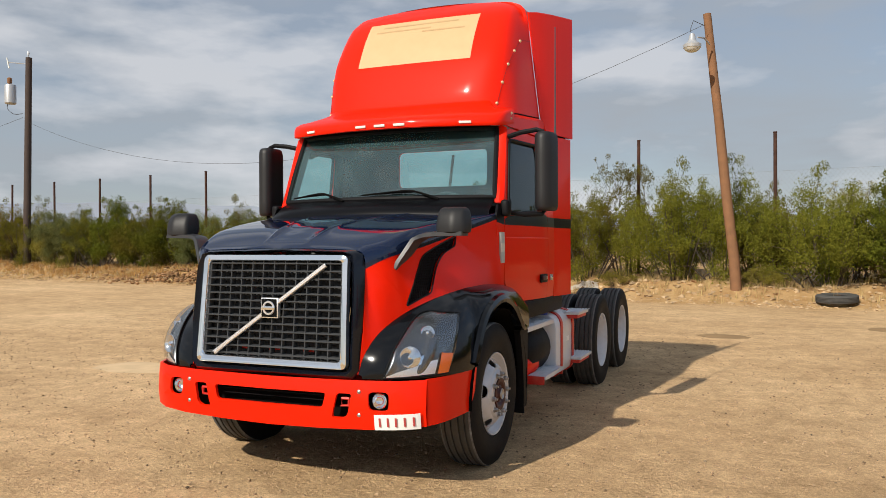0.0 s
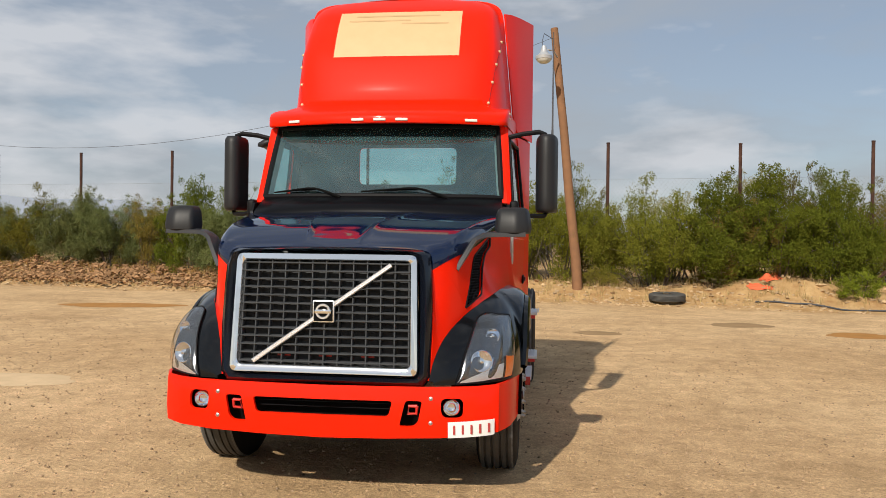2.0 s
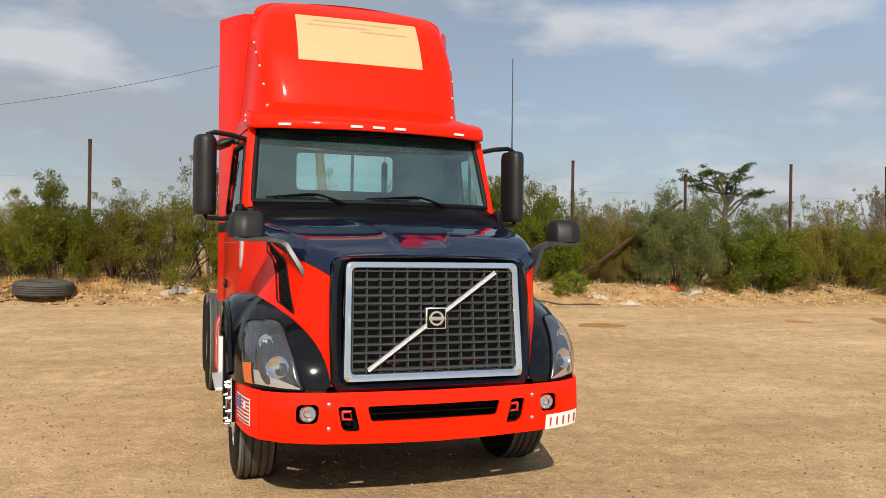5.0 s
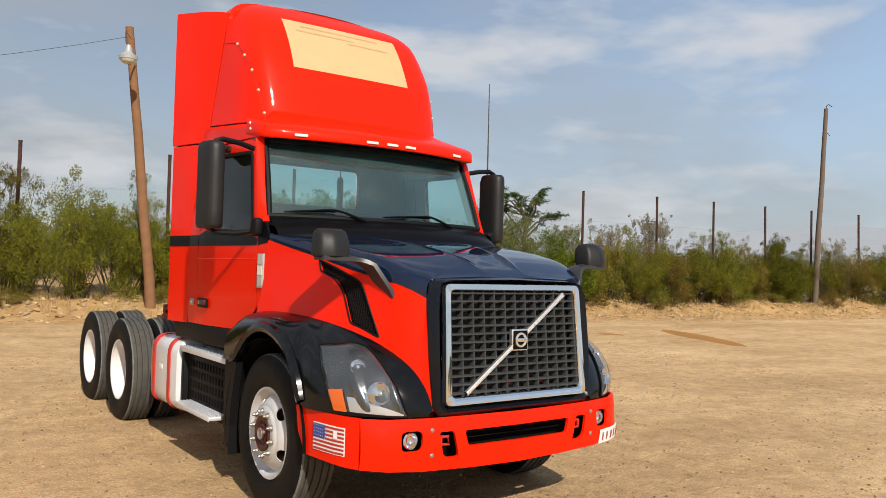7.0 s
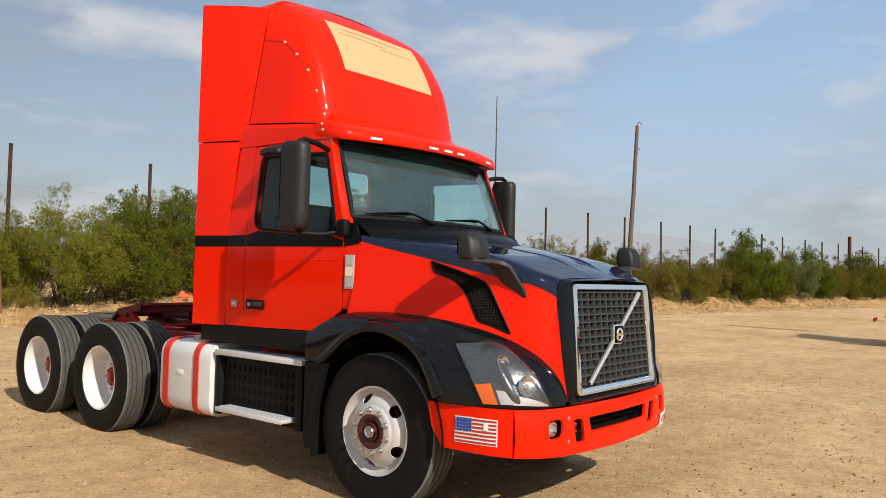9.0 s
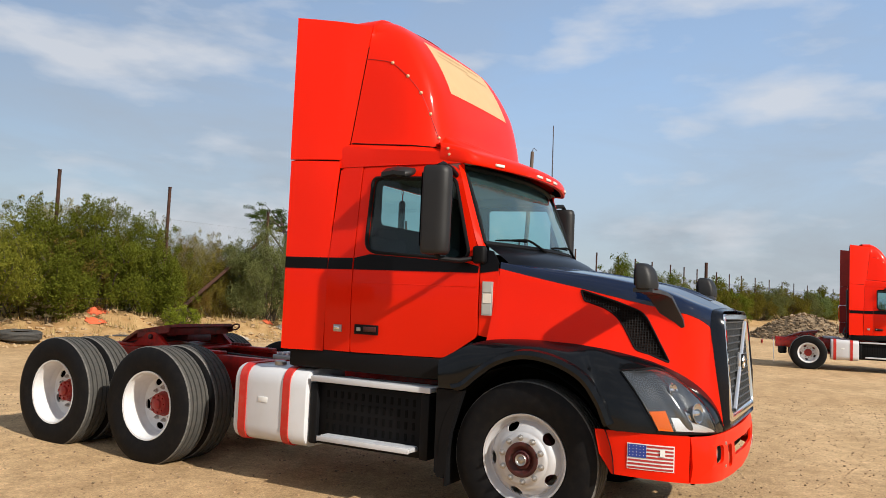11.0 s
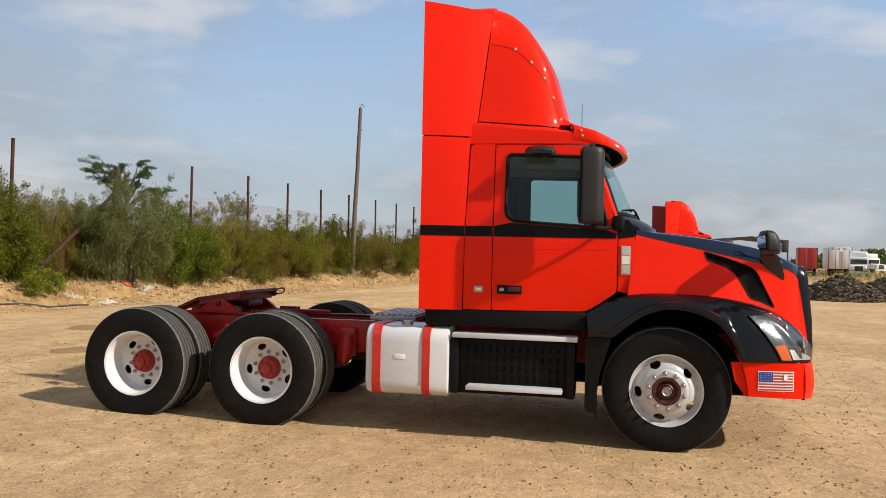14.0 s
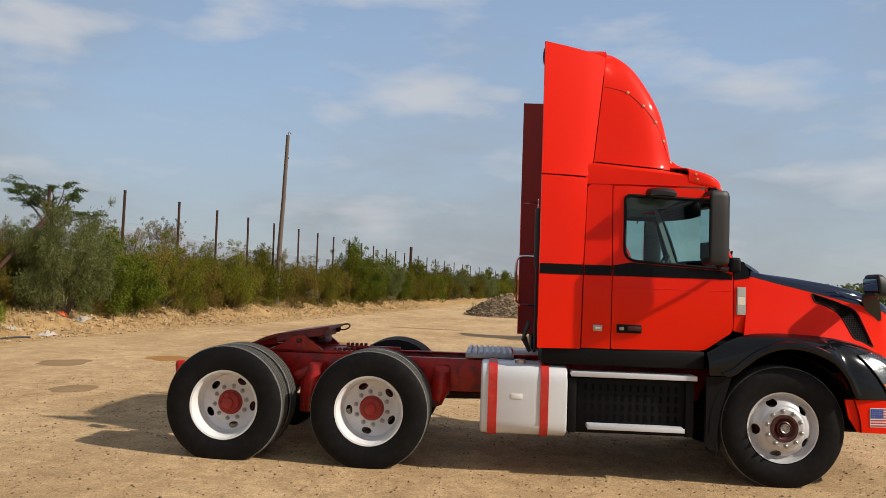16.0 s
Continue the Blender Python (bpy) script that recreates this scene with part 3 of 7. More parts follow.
part("refractor", bm, LAMPLENS, pole_b, "clear ribbed lamp refractor")
bm = bmesh.new()
tube(bm, [(-0.72, -0.1, 6.5), (-0.95, -0.5, 6.55), (-1.0, -0.7, 6.3), (-0.96, -0.8, 6.1)], 0.008, 5)
part("lead", bm, CABLE, pole_b)
pole_c = pole("utility_pole", "grey weathered wooden pole with small wire bracket", (28.75, 14.1, 0.5), (29.33, 14.03, 8.92), 0.125, 0.085, WOODG)
bm = bmesh.new()
tube(bm, [(0.56, -0.07, 8.2), (0.60, -0.08, 8.55), (0.70, -0.10, 8.62), (0.95, -0.13, 8.55)], 0.018, 6)
part("bracket", bm, CABLE, pole_c)
bm = bmesh.new()
tube(bm, [(0.48, -0.06, 7.35), (0.72, -0.08, 7.38), (0.85, -0.09, 7.30)], 0.016, 6)
part("hook", bm, CABLE, pole_c)
pole_a = pole("utility_pole", "dark wooden pole carrying a grey transformer can", (-27.65, 20.5, 0.62), (-27.5, 20.55, 9.95), 0.165, 0.13, WOODD)
bm = bmesh.new()
tube(bm, [(-0.42, -0.42, 7.25), (-0.42, -0.42, 7.29), (-0.42, -0.42, 8.02), (-0.42, -0.42, 8.08), (-0.42, -0.42, 8.12)], [0.20, 0.235, 0.235, 0.215, 0.10], 18)
part("transformer", bm, LAMPGREY, pole_a, "pale grey cylindrical transformer can")
bm = bmesh.new()
tube(bm, [(-0.47, -0.42, 8.1), (-0.47, -0.42, 8.2), (-0.47, -0.42, 8.38), (-0.47, -0.42, 8.42)], [0.05, 0.10, 0.10, 0.04], 10)
part("bushing", bm, WOODR, pole_a, "brown porcelain bushing")
bm = bmesh.new()
tube(bm, [(0.1, 0.0, 9.05), (-0.25, -0.2, 9.08), (-0.55, -0.38, 9.1), (-0.62, -0.42, 9.25)], 0.022, 6)
part("cutout_arm", bm, LAMPGREY, pole_a)
bm = bmesh.new()
tube(bm, [(-0.62, -0.42, 9.3), (-0.56, -0.40, 8.95), (-0.52, -0.40, 8.85)], 0.035, 8)
part("fuse_cutout", bm, LAMPLENS, pole_a)
bm = bmesh.new()
tube(bm, [(0.13, 0.04, 9.3), (0.13, 0.04, 9.52), (0.13, 0.04, 9.62)], [0.02, 0.05, 0.03], 8)
part("insulator", bm, LAMPGREY, pole_a)
bm = bmesh.new()
tube(bm, spline([(-0.55, -0.44, 7.3), (-0.56, -0.46, 7.05), (-0.35, -0.3, 6.82), (-0.05, -0.1, 6.85)], 14), 0.014, 5)
part("lead", bm, CABLE, pole_a)
wire("overhead_wire", "thin black overhead wire sagging between poles", (1.42, 16.0, 7.0), (-27.4, 20.5, 7.05), 2.55, .006)
wire("overhead_wire", "thin black overhead wire leaving a pole", (-27.7, 20.4, 7.3), (-62, 12, 4.5), 2.2)


# ---- bushes ----
def leaf_mat(name, c, c2, isl=0.28):
    return mat(name, c, 0.7, var=0.2, scale=1.2, color2=c2, island=isl, rand=0.22, hue=0.022, trans=0.33, spec=0.05)


LEAF = [leaf_mat("green_leaves", (0.072, 0.090, 0.009), (0.146, 0.156, 0.019)),
        leaf_mat("olive_leaves", (0.099, 0.095, 0.011), (0.190, 0.168, 0.026)),
        leaf_mat("grey_green_leaves", (0.100, 0.124, 0.038), (0.205, 0.232, 0.086)),
        leaf_mat("dry_twig_leaves", (0.150, 0.118, 0.022), (0.265, 0.202, 0.046)),
        leaf_mat("pale_dry_leaves", (0.21, 0.185, 0.095), (0.34, 0.30, 0.17)),
        leaf_mat("yellow_green_leaves", (0.135, 0.165, 0.014), (0.23, 0.255, 0.028))]
BARK = mat("shrub_bark", (0.065, 0.048, 0.034), 0.9, var=0.3, scale=8)


def make_bush(name, label, category, seed, w, h, n, leaf, material, lumps=34, wide=0.5, clump=0.10, skirt=0.08, lean=0.45):
    """A shrub of thin stems with many small leaves gathered in clumps, ragged at the edges."""
    rng = random.Random(seed)
    e = thing(name, label, category)
    stems = bmesh.new()
    tips = []
    for k in range(lumps):
        a = rng.uniform(0, 2 * math.pi)
        rr = w * 0.5 * math.sqrt(rng.uniform(0.0, 1.0)) * 0.9
        top = h * (1 - lean * (2 * rr / w) ** 2) * rng.uniform(0.72, 1.0)
        zz = top * (skirt + (0.97 - skirt) * rng.random() ** 0.8)
        tip = Vector((rr * math.cos(a), rr * math.sin(a), zz))
        b = Vector((0.25 * rr * math.cos(a), 0.25 * rr * math.sin(a), -0.15))
        mid = b.lerp(tip, 0.5) + Vector((rng.uniform(-0.1, 0.1), rng.uniform(-0.1, 0.1), 0.08 * h))
        if k % 3 == 0:
            tube(stems, [b, mid, tip], [0.022, 0.014, 0.005], 4)
        tips.append((tip, w * clump * rng.uniform(0.7, 1.35)))
        for q in range(2):
            t2 = tip + Vector((rng.uniform(-1, 1), rng.uniform(-1, 1), rng.uniform(-0.3, 1.1))) * w * clump * 1.7
            t2.z = min(max(t2.z, 0.08), h * 1.1)
            tube(stems, [tip.lerp(b, 0.15), t2], [0.008, 0.003], 3)
            tips.append((t2, w * clump * rng.uniform(0.25, 0.55)))
    part("trunk", stems, BARK, e)
    verts, faces = [], []
    wts = [float(q) for q in np.cumsum([r ** 2.0 for _, r in tips])]
    for (tip, r) in rng.choices(tips, cum_weights=wts, k=int(n * 1.8)):
        d = Vector((rng.gauss(0, 1), rng.gauss(0, 1), rng.gauss(0, 0.8))).normalized() * (r * rng.random() ** 0.42 * rng.choice((1, 1, 1.2)))
        p = tip + d
        if p.z < 0.03:
            p.z = abs(p.z) + 0.03
        n1 = Vector((rng.gauss(0, 1), rng.gauss(0, 1), rng.gauss(0.4, 0.8))).normalized()
        t1 = Matrix.Rotation(rng.uniform(0, 6.28), 3, n1) @ n1.orthogonal().normalized()
        b1 = n1.cross(t1)
        L = leaf * rng.uniform(0.45, 1.05)
        i = len(verts)
        verts += [p - t1 * L, p + b1 * (L * wide * 1.6), p + t1 * L]
        faces.append((i, i + 1, i + 2))
    me = bpy.data.meshes.new("crown")
    me.from_pydata(verts, [], faces)
    me.materials.append(material)
    o = new("crown", me)
    o.parent = e
    return e


BUSHES = [
    make_bush("bush", "dense bright green bush on the dry bank", "bush", 1, 3.0, 2.6, 19000, 0.043, LEAF[0], 44),
    make_bush("bush", "loose olive brush on the dry bank", "bush", 2, 3.4, 2.4, 18000, 0.040, LEAF[1], 50, 0.35, 0.085),
    make_bush("bush", "grey-green feathery shrub on the dry bank", "bush", 3, 3.0, 2.7, 19000, 0.078, LEAF[2], 46, 0.13, 0.10),
    make_bush("bush", "dry brownish brush with thin twigs", "bush", 4, 2.8, 2.0, 11500, 0.040, LEAF[3], 50, 0.3, 0.08),
    make_bush("bush", "tall open green shrub rising over the fence", "bush", 5, 2.4, 3.6, 8500, 0.038, LEAF[0], 30, 0.5, 0.085, 0.3),
    make_bush("bush", "sparse tall olive shrub with thin branches", "bush", 6, 2.6, 3.4, 6500, 0.036, LEAF[1], 30, 0.35, 0.07, 0.35),
    make_bush("bush", "pale dry open shrub with sparse yellowed leaves", "bush", 7, 2.2, 3.6, 2600, 0.038, LEAF[4], 26, 0.5, 0.075, 0.45),
    make_bush("bush", "small bright green bush at the foot of the bank", "bush", 8, .95, .78, 2600, 0.030, LEAF[5], 26, 0.5, 0.12),
]
for b in BUSHES:
    b["group"] = "bushes along the fence"


# x along the fence, distance from it, kind, width scale, height scale
BANK = ((-8.3, -.9, 2, .85, 1.1), (-9.6, -.5, 0, .8, 1.0), (-4.7, -1.0, 0, .8, .95), (-3.3, -.6, 1, .8, 1.0), (-7.2, .6, 1, .8, .9), (-5.6, 1.2, 1, .8, .85),
        (-2.0, -.8, 1, .95, 1.2), (-.9, -.2, 5, .9, 1.15), (.5, -.7, 1, .95, 1.2), (1.7, -.5, 1, .9, 1.15), (2.9, .4, 1, .8, 1.1), (4.1, -.8, 1, 1.0, 1.15), (5.4, -.7, 0, 1.0, 1.05), (4.8, 1.2, 6, 1.0, 1.0),
        (6.2, -.4, 3, .9, 1.1), (7.1, -.7, 0, .85, 1.0), (7.7, .4, 5, .9, 1.05), (8.4, -.5, 0, .80, 1.0), (8.0, .8, 4, .9, 1.02), (6.5, .9, 4, .9, 1.0), (9.0, 1.3, 5, .9, 1.1), (8.55, -1.95, 7, 1.0, 1.0), (10.2, .7, 3, .7, 1.15), (11.4, .7, 3, .7, 1.2), (10.8, 1.3, 3, .9, 1.1), (12.2, .9, 5, .8, 1.0), (-6.3, .9, 3, .9, 1.0), (-5.6, -.2, 1, .7, .8), (11.0, 1.4, 1, .9, 1.0),
        (12.3, -1.15, 2, .98, 1.22), (14.5, -1.2, 0, .88, .98), (11.0, .45, 3, .6, 1.2), (9.6, .5, 3, .6, 1.15), (10.3, .6, 1, .6, .95), (10.7, 1.1, 1, .85, 1.05), (11.8, 1.1, 3, .9, 1.25), (9.8, 1.1, 1, .8, 1.0), (11.2, -.1, 3, .4, .7), (10.5, -.2, 3, .4, .6), (19.0, 1.0, 6, .9, 1.1), (20.9, .9, 6, .9, 1.12), (31.6, 1.0, 6, .9, 1.0), (7.0, 1.2, 6, .9, 1.1), (13.6, .8, 1, .9, 1.1), (16.0, -.5, 1, .85, 1.05), (17.2, -.9, 3, .9, 1.15), (18.3, -.6, 1, .9, .95), (19.6, -.6, 3, 1.0, 1.15), (17.6, 1.2, 5, .9, 1.05), (21.0, -.5, 1, .95, 1.0),
        (22.4, -.7, 1, .95, 1.05), (23.8, -.5, 3, .9, 1.1), (25.6, -.7, 0, .85, .95), (27.0, .35, 0, .85, .95), (21.6, 1.4, 5, .8, 1.0), (24.6, 1.3, 5, .8, 1.0), (28.2, .6, 1, .9, .95), (29.9, .5, 1, .9, .95), (31.0, -.5, 3, .9, 1.1),
        (32.5, -.5, 1, .95, 1.0), (34.2, -.5, 1, .95, 1.05), (36.0, -.4, 3, .9, 1.1), (38.5, -.6, 0, 1.1, 1.35), (40.3, -.6, 0, 1.2, 1.5), (42.2, -.6, 0, 1.1, 1.3), (44.5, -.4, 3, 1.0, 1.2), (46.5, -.6, 2, 1.0, 1.1), (49, -.5, 0, 1.0, 1.05),
        (51, -.4, 1, 1.0, 1.0), (53.5, -.5, 1, 1.1, 1.0), (56, -.4, 0, 1.1, 1.0), (58.5, -.5, 1, 1.1, 1.0),
        (-11.2, -.6, 3, .8, 1.1), (-12.6, -.3, 2, .9, .95), (-14.0, -.4, 2, .9, .95), (-15.6, -.2, 1, .9, 1.0), (-17.2, -.3, 2, .85, .9), (-18.8, -.2, 0, 1.0, 1.0), (-20.4, -.1, 1, .9, 1.05), (-22.0, -.3, 0, 1.0, 1.1),
        (-23.6, -.2, 1, 1.0, 1.1), (-25.2, -.3, 2, 1.0, 1.1), (-26.8, -.2, 3, 1.0, 1.2), (-28.4, -.3, 1, 1.0, 1.2), (-30, -.4, 3, 1.0, 1.3), (-31.8, -.3, 1, 1.1, 1.2), (-33.6, -.3, 0, 1.1, 1.2), (-35.5, -.3, 1, 1.1, 1.2))


def plant():
    rng = random.Random(11)
    first = [True] * len(BUSHES)

    def put(k, x, d, s, sz=1.0):
        y = fence_y(x) + d
        m = pose(x, y, ground_z(x, y) - 0.08, 0, 0, rng.uniform(0, 360))
        ob = BUSHES[k] if first[k] else copy_thing(BUSHES[k], m)
        ob.matrix_basis = m
        ob.scale = (s, s, sz)
        first[k] = False

    for x, d, k, s, sz in BANK:
        sz *= 1.25 if x > 44 else 1.0
        put(k, x, d, s, sz * rng.uniform(1.0, 1.18) * lerp(sz, [1.0, 1.3], [1, .92]))
    # low dry brush at the foot of the taller bushes
    x = -4.0
    while x < 48:
        if not 5.9 < x < 12.0:
            put(rng.choice((3, 3, 6)), x, rng.uniform(-1.5, -1.2), rng.uniform(.34, .5), rng.uniform(.22, .34))
        x += rng.uniform(2.0, 3.6)
    x = -44.0
    while x < 62:
        put(rng.choices(range(7), (3, 4, 2, 2, 1, 1, 1))[0], x, rng.uniform(1.6, 3.4), rng.uniform(0.75, 1.0), rng.uniform(0.8, 1.0))
        x += rng.uniform(1.6, 2.6)
    for x in np.arange(61, 118, 2.6):
        put(rng.choice((0, 1, 1, 2)), float(x), rng.uniform(-0.5, 0.5), rng.uniform(1.1, 1.5), rng.uniform(1.2, 1.5))


plant()


# ---- the truck: skin curves, for one side, mirrored by s ----
FT = [(.635, .03, .80), (.66, .07, .92), (.71, .16, 1.04), (.79, .30, 1.14), (.88, .48, 1.215), (.955, .70, 1.265), (.985, .85, 1.285), (1.0, .95, 1.295),
      (1.015, 1.08, 1.30), (1.03, 1.22, 1.305), (1.05, 1.40, 1.30), (1.08, 1.54, 1.285), (1.12, 1.66, 1.25), (1.14, 1.78, 1.19), (1.15, 1.90, 1.12)]
FB = [(.66, .03, .775), (.79, .06, .775), (.92, .13, .775), (1.03, .23, .775), (1.10, .36, .775), (1.15, .52, .775), (1.17, .65, .79), (1.18, .72, .93),
      (1.18, .84, 1.08), (1.18, 1.04, 1.17), (1.18, 1.25, 1.19), (1.18, 1.44, 1.13), (1.18, 1.58, 1.03), (1.18, 1.70, .94), (1.18, 1.88, .93)]
T2 = [(.635, .130, 1.447), (.70, .175, 1.49), (.76, .25, 1.525), (.82, .42, 1.56), (.885, .70, 1.62), (.93, .98, 1.68), (.98, 1.25, 1.735), (1.03, 1.50, 1.79)]
FTs, FBs = spline(FT, 140), spline(FB, 140)


def fsurf(s, u, off=0.0):
    """The fender skin: s along it (0 to 14), u from its upper edge (0) to its lower (1)."""
    def at(s, u):
        s, u = float(s), float(u)
        k = max(0.0, min(s, 13.999)) * 10
        i, f = int(k), k - int(k)
        a, b = FTs[i].lerp(FTs[i + 1], f), FBs[i].lerp(FBs[i + 1], f)
        c = Vector((b.x + 0.012, a.y * 0.4 + b.y * 0.6, a.z * 0.75 + b.z * 0.25))
        return (1 - u) ** 2 * a + 2 * u * (1 - u) * c + u * u * b
    p = at(s, u)
    if off:
        n = (at(s + 0.05, u) - at(s - 0.05, u)).cross(at(s, min(u + 0.02, 1)) - at(s, max(u - 0.02, 0))).normalized()
        if n.x < 0:
            n = -n
        p = p + n * off
    return p


def t2_at(y):
    ys = [p[1] for p in T2]
    return lerp(y, ys, [p[0] for p in T2]), lerp(y, ys, [p[2] for p in T2])


def ft_at(y):
    ys = [p[1] for p in FT]
    return lerp(y, ys, [p[0] for p in FT]), lerp(y, ys, [p[2] for p in FT])


def hood_x(y, z):
    """Half width of the red hood side."""
    if z > 0.80 and y < 0.13:
        y0 = 0.13
    else:
        y0 = y
    xt, zt = t2_at(y0)
    xc, zc = ft_at(min(y, 1.54))
    t = max(-0.2, min(1.2, (zt - z) / max(zt - zc, 0.05)))
    return xt + (xc - xt) * (max(t, 0) ** 1.6 if t > 0 else t)


def cab_x(y, z):
    x = lerp(y, [1.45, 1.65, 2.0, 2.56, 2.95, 3.4], [1.02, 1.043, 1.075, 1.112, 1.102, 1.10])
    return x - 0.10 * max(0.0, z - 1.88) - 0.05 * max(0.0, 1.30 - z) ** 1.5 + 0.012 * math.sin(max(0, min(1, (z - 1.2) / 0.7)) * math.pi)


def mirror_pts(s, pts):
    return [(p[0] * s, p[1], p[2]) for p in pts]


def circle(cx, cy, r, n=20, ry=None, ph=0.0):
    return [(cx + r * math.cos(2 * math.pi * k / n + ph), cy + (ry or r) * math.sin(2 * math.pi * k / n + ph)) for k in range(n)]


def build_hood(T):
    # black top: a steep nose up to a soft kink, a flatter rear, a shallow trough between two ridges
    def crown(y):
        return smooth(y, [0.12, 0.20, 0.30, 0.40, 0.46, 0.53, 0.62, 0.80, 1.10, 1.50], [1.577, 1.611, 1.652, 1.690, 1.709, 1.727, 1.743, 1.774, 1.812, 1.85])
    t2y = [p[1] for p in T2]
    rows = [[(.635, .130, 1.447), (.635, .128, 1.50), (.622, .126, 1.54), (.57, .123, 1.565), (.35, .119, 1.576), (.22, .119, 1.577), (.12, .117, 1.578), (0, .115, 1.579)]]
    for y in [float(q) for q in np.linspace(.16, 1.5, 44)]:
        xt, zt = smooth(y, t2y, [p[0] for p in T2]), smooth(y, t2y, [p[2] for p in T2])
        zc = crown(y)
        x0, pl = lerp(y, [.25, .45, 1.5], [.17, .20, .40]), smooth(y, [.28, .42, .6, 1.5], [0, .6, .6, .3])
        dip = smooth(y, [.24, .34, .44, .6, .85, 1.1], [0, .010, .016, .008, .002, 0])
        r = [(xt, zt), (xt - .004, zt + .045), (xt - .035, zt + (zc - zt) * .72), (xt - .12, zc - .016), (x0 + .06, zc - .003), (x0, zc + .010 * pl), (x0 - .05, zc + .007 * pl - dip), (0, zc + .010 * pl - dip)]
        rows.append([(x, y - 0.12 * (1 - (x / max(xt, .1)) ** 2) * y / 1.5, z) for x, z in r])
    rows = [[tuple(q) for q in spline(r, 28)] for r in rows]
    full = [mirror_pts(-1, r) + r[::-1][1:] for r in rows]
    bm = bmesh.new()
    surf(bm, full)
    second_skin(bm, 0.02)
    hood = part("hood", bm, HOODP, T, "glossy blue-black hood top, sky sheen in its colour, with a shallow trough", angle=78)
    # nose ring round the grille
    def gy(z):
        return lerp(z, [.78, 1.56], [0.015, .085])
    inner = [(0, .815), (.45, .815), (.545, .82), (.572, .86), (.575, 1.1), (.57, 1.35), (.56, 1.48), (.53, 1.535), (.45, 1.548), (0, 1.553)]
    outer = [(0, .02, .765), (.45, .025, .765), (.60, .03, .768), (.640, .033, .82), (.645, .076, 1.1), (.640, .115, 1.35), (.635, .130, 1.447), (.622, .126, 1.54), (.57, .123, 1.565), (0, .115, 1.579)]
    bm = bmesh.new()
    for s in (1, -1):
        a = [(s * x, gy(z) + .012, z) for x, z in inner]
        b = [(s * x, y, z) for x, y, z in outer]
        def front_y(z):
            return lerp(z, [.80, 1.56], [-.005, .068])
        side = lambda z: .86 < z < 1.52
        mid = [(s * (x * .45 + o[0] * .55), front_y(z) - (.016 if side(z) else .004), z * .45 + o[2] * .55) for (x, z), o in zip(inner, outer)]
        mid2 = [(s * (x * .12 + o[0] * .88), (front_y(z) - .010) * .72 + o[1] * .28 if side(z) else front_y(z) * .5 + o[1] * .5, z * .2 + o[2] * .8) for (x, z), o in zip(inner, outer)]
        surf(bm, [a, mid, mid2, b])
    bmesh.ops.remove_doubles(bm, verts=bm.verts, dist=1e-4)
    part("nose_surround", bm, NOSEP, T, "black nose around the grille", angle=60)
    # red sides with the air inlet cut through
    for s in (1, -1):
        out = [(p[1], p[2]) for p in spline(T2, 24)] + [(p.y, p.z) for p in [FTs[k] for k in range(112, -1, -4)]]
        inlet = rounded([(.937, 1.662), (.69, 1.590), (.515, 1.522), (.352, 1.205), (.558, 1.28), (.662, 1.465), (.75, 1.540), (.91, 1.590)], [.015, .06, .06, .015, .02, .06, .06, .015], 4)
        bm = panel(out, [inlet], lambda u, v, s=s: (s * hood_x(u, v), u, v), 0.015, 0.09)
        side = part("hood_side", bm, RED, T, "red hood flank")
        bm = panel(inlet, [], lambda u, v, s=s: (s * (hood_x(u, v) - .03), u, v), 0.0, 0.08)
        part("inlet_screen", bm, INLET, side, "dark mesh air inlet")
        bm = bmesh.new()
        tube(bm, [(s * (hood_x(u, v) + .002), u, v) for u, v in inlet + inlet[:1]], 0.006, 6, cap=False)
        part("inlet_rim", bm, PLASTIC, side)
        # fine mesh bars in the inlet
        bm = bmesh.new()
        for k in range(26):
            v = 1.21 + k * 0.0172
            ys = [y for y in np.arange(.34, .94, .01) if point_in(inlet, y, v)]
            if len(ys) > 2:
                tube(bm, [(s * (hood_x(y, v) - .014), y, v) for y in (ys[0], (ys[0] + ys[-1]) / 2, ys[-1])], 0.0032, 4, cap=False)
        for k in range(34):
            u = .35 + k * 0.0175
            vs = [v for v in np.arange(1.21, 1.66, .01) if point_in(inlet, u, v)]
            if len(vs) > 2:
                tube(bm, [(s * (hood_x(u, v) - .014), u, v) for v in (vs[0], (vs[0] + vs[-1]) / 2, vs[-1])], 0.0032, 4, cap=False)
        part("inlet_mesh", bm, PLASTIC, side)
        # fender
        bm = bmesh.new()
        surf(bm, [[(s * p.x, p.y, p.z) for p in (fsurf(k * 0.2, u) for u in np.linspace(0, 1, 11))] for k in range(71)])
        second_skin(bm, 0.012)
        fen = part("fender", bm, BLACKP, T, "glossy black front fender", angle=50)
        bm = bmesh.new()
        lip = [fsurf(k, 1.0) for k in np.linspace(6.1, 13.3, 40)]
        rows = []
        for i, p in enumerate(lip):
            c = Vector((p.x, 1.24, 0.50))
            d = (p - c).normalized()
            rows.append([(s * q.x, q.y, q.z) for q in (p + d * .055 + Vector((-.012, 0, 0)), p + d * .045 + Vector((.014, 0, 0)), p + d * .015 + Vector((.026, 0, 0)), p - d * .012 + Vector((.016, 0, 0)), p - d * .012 + Vector((-.05, 0, 0)))])
        surf(bm, rows)
        part("wheel_arch_flare", bm, BLACKP, fen, "black wheel arch flare")
        bm = bmesh.new()
        surf(bm, [[(s * x, 1.24 + .63 * math.cos(a), .50 + .63 * math.sin(a)) for x in (.70, .95, 1.165)] for a in np.linspace(radians(-5), radians(180), 24)])
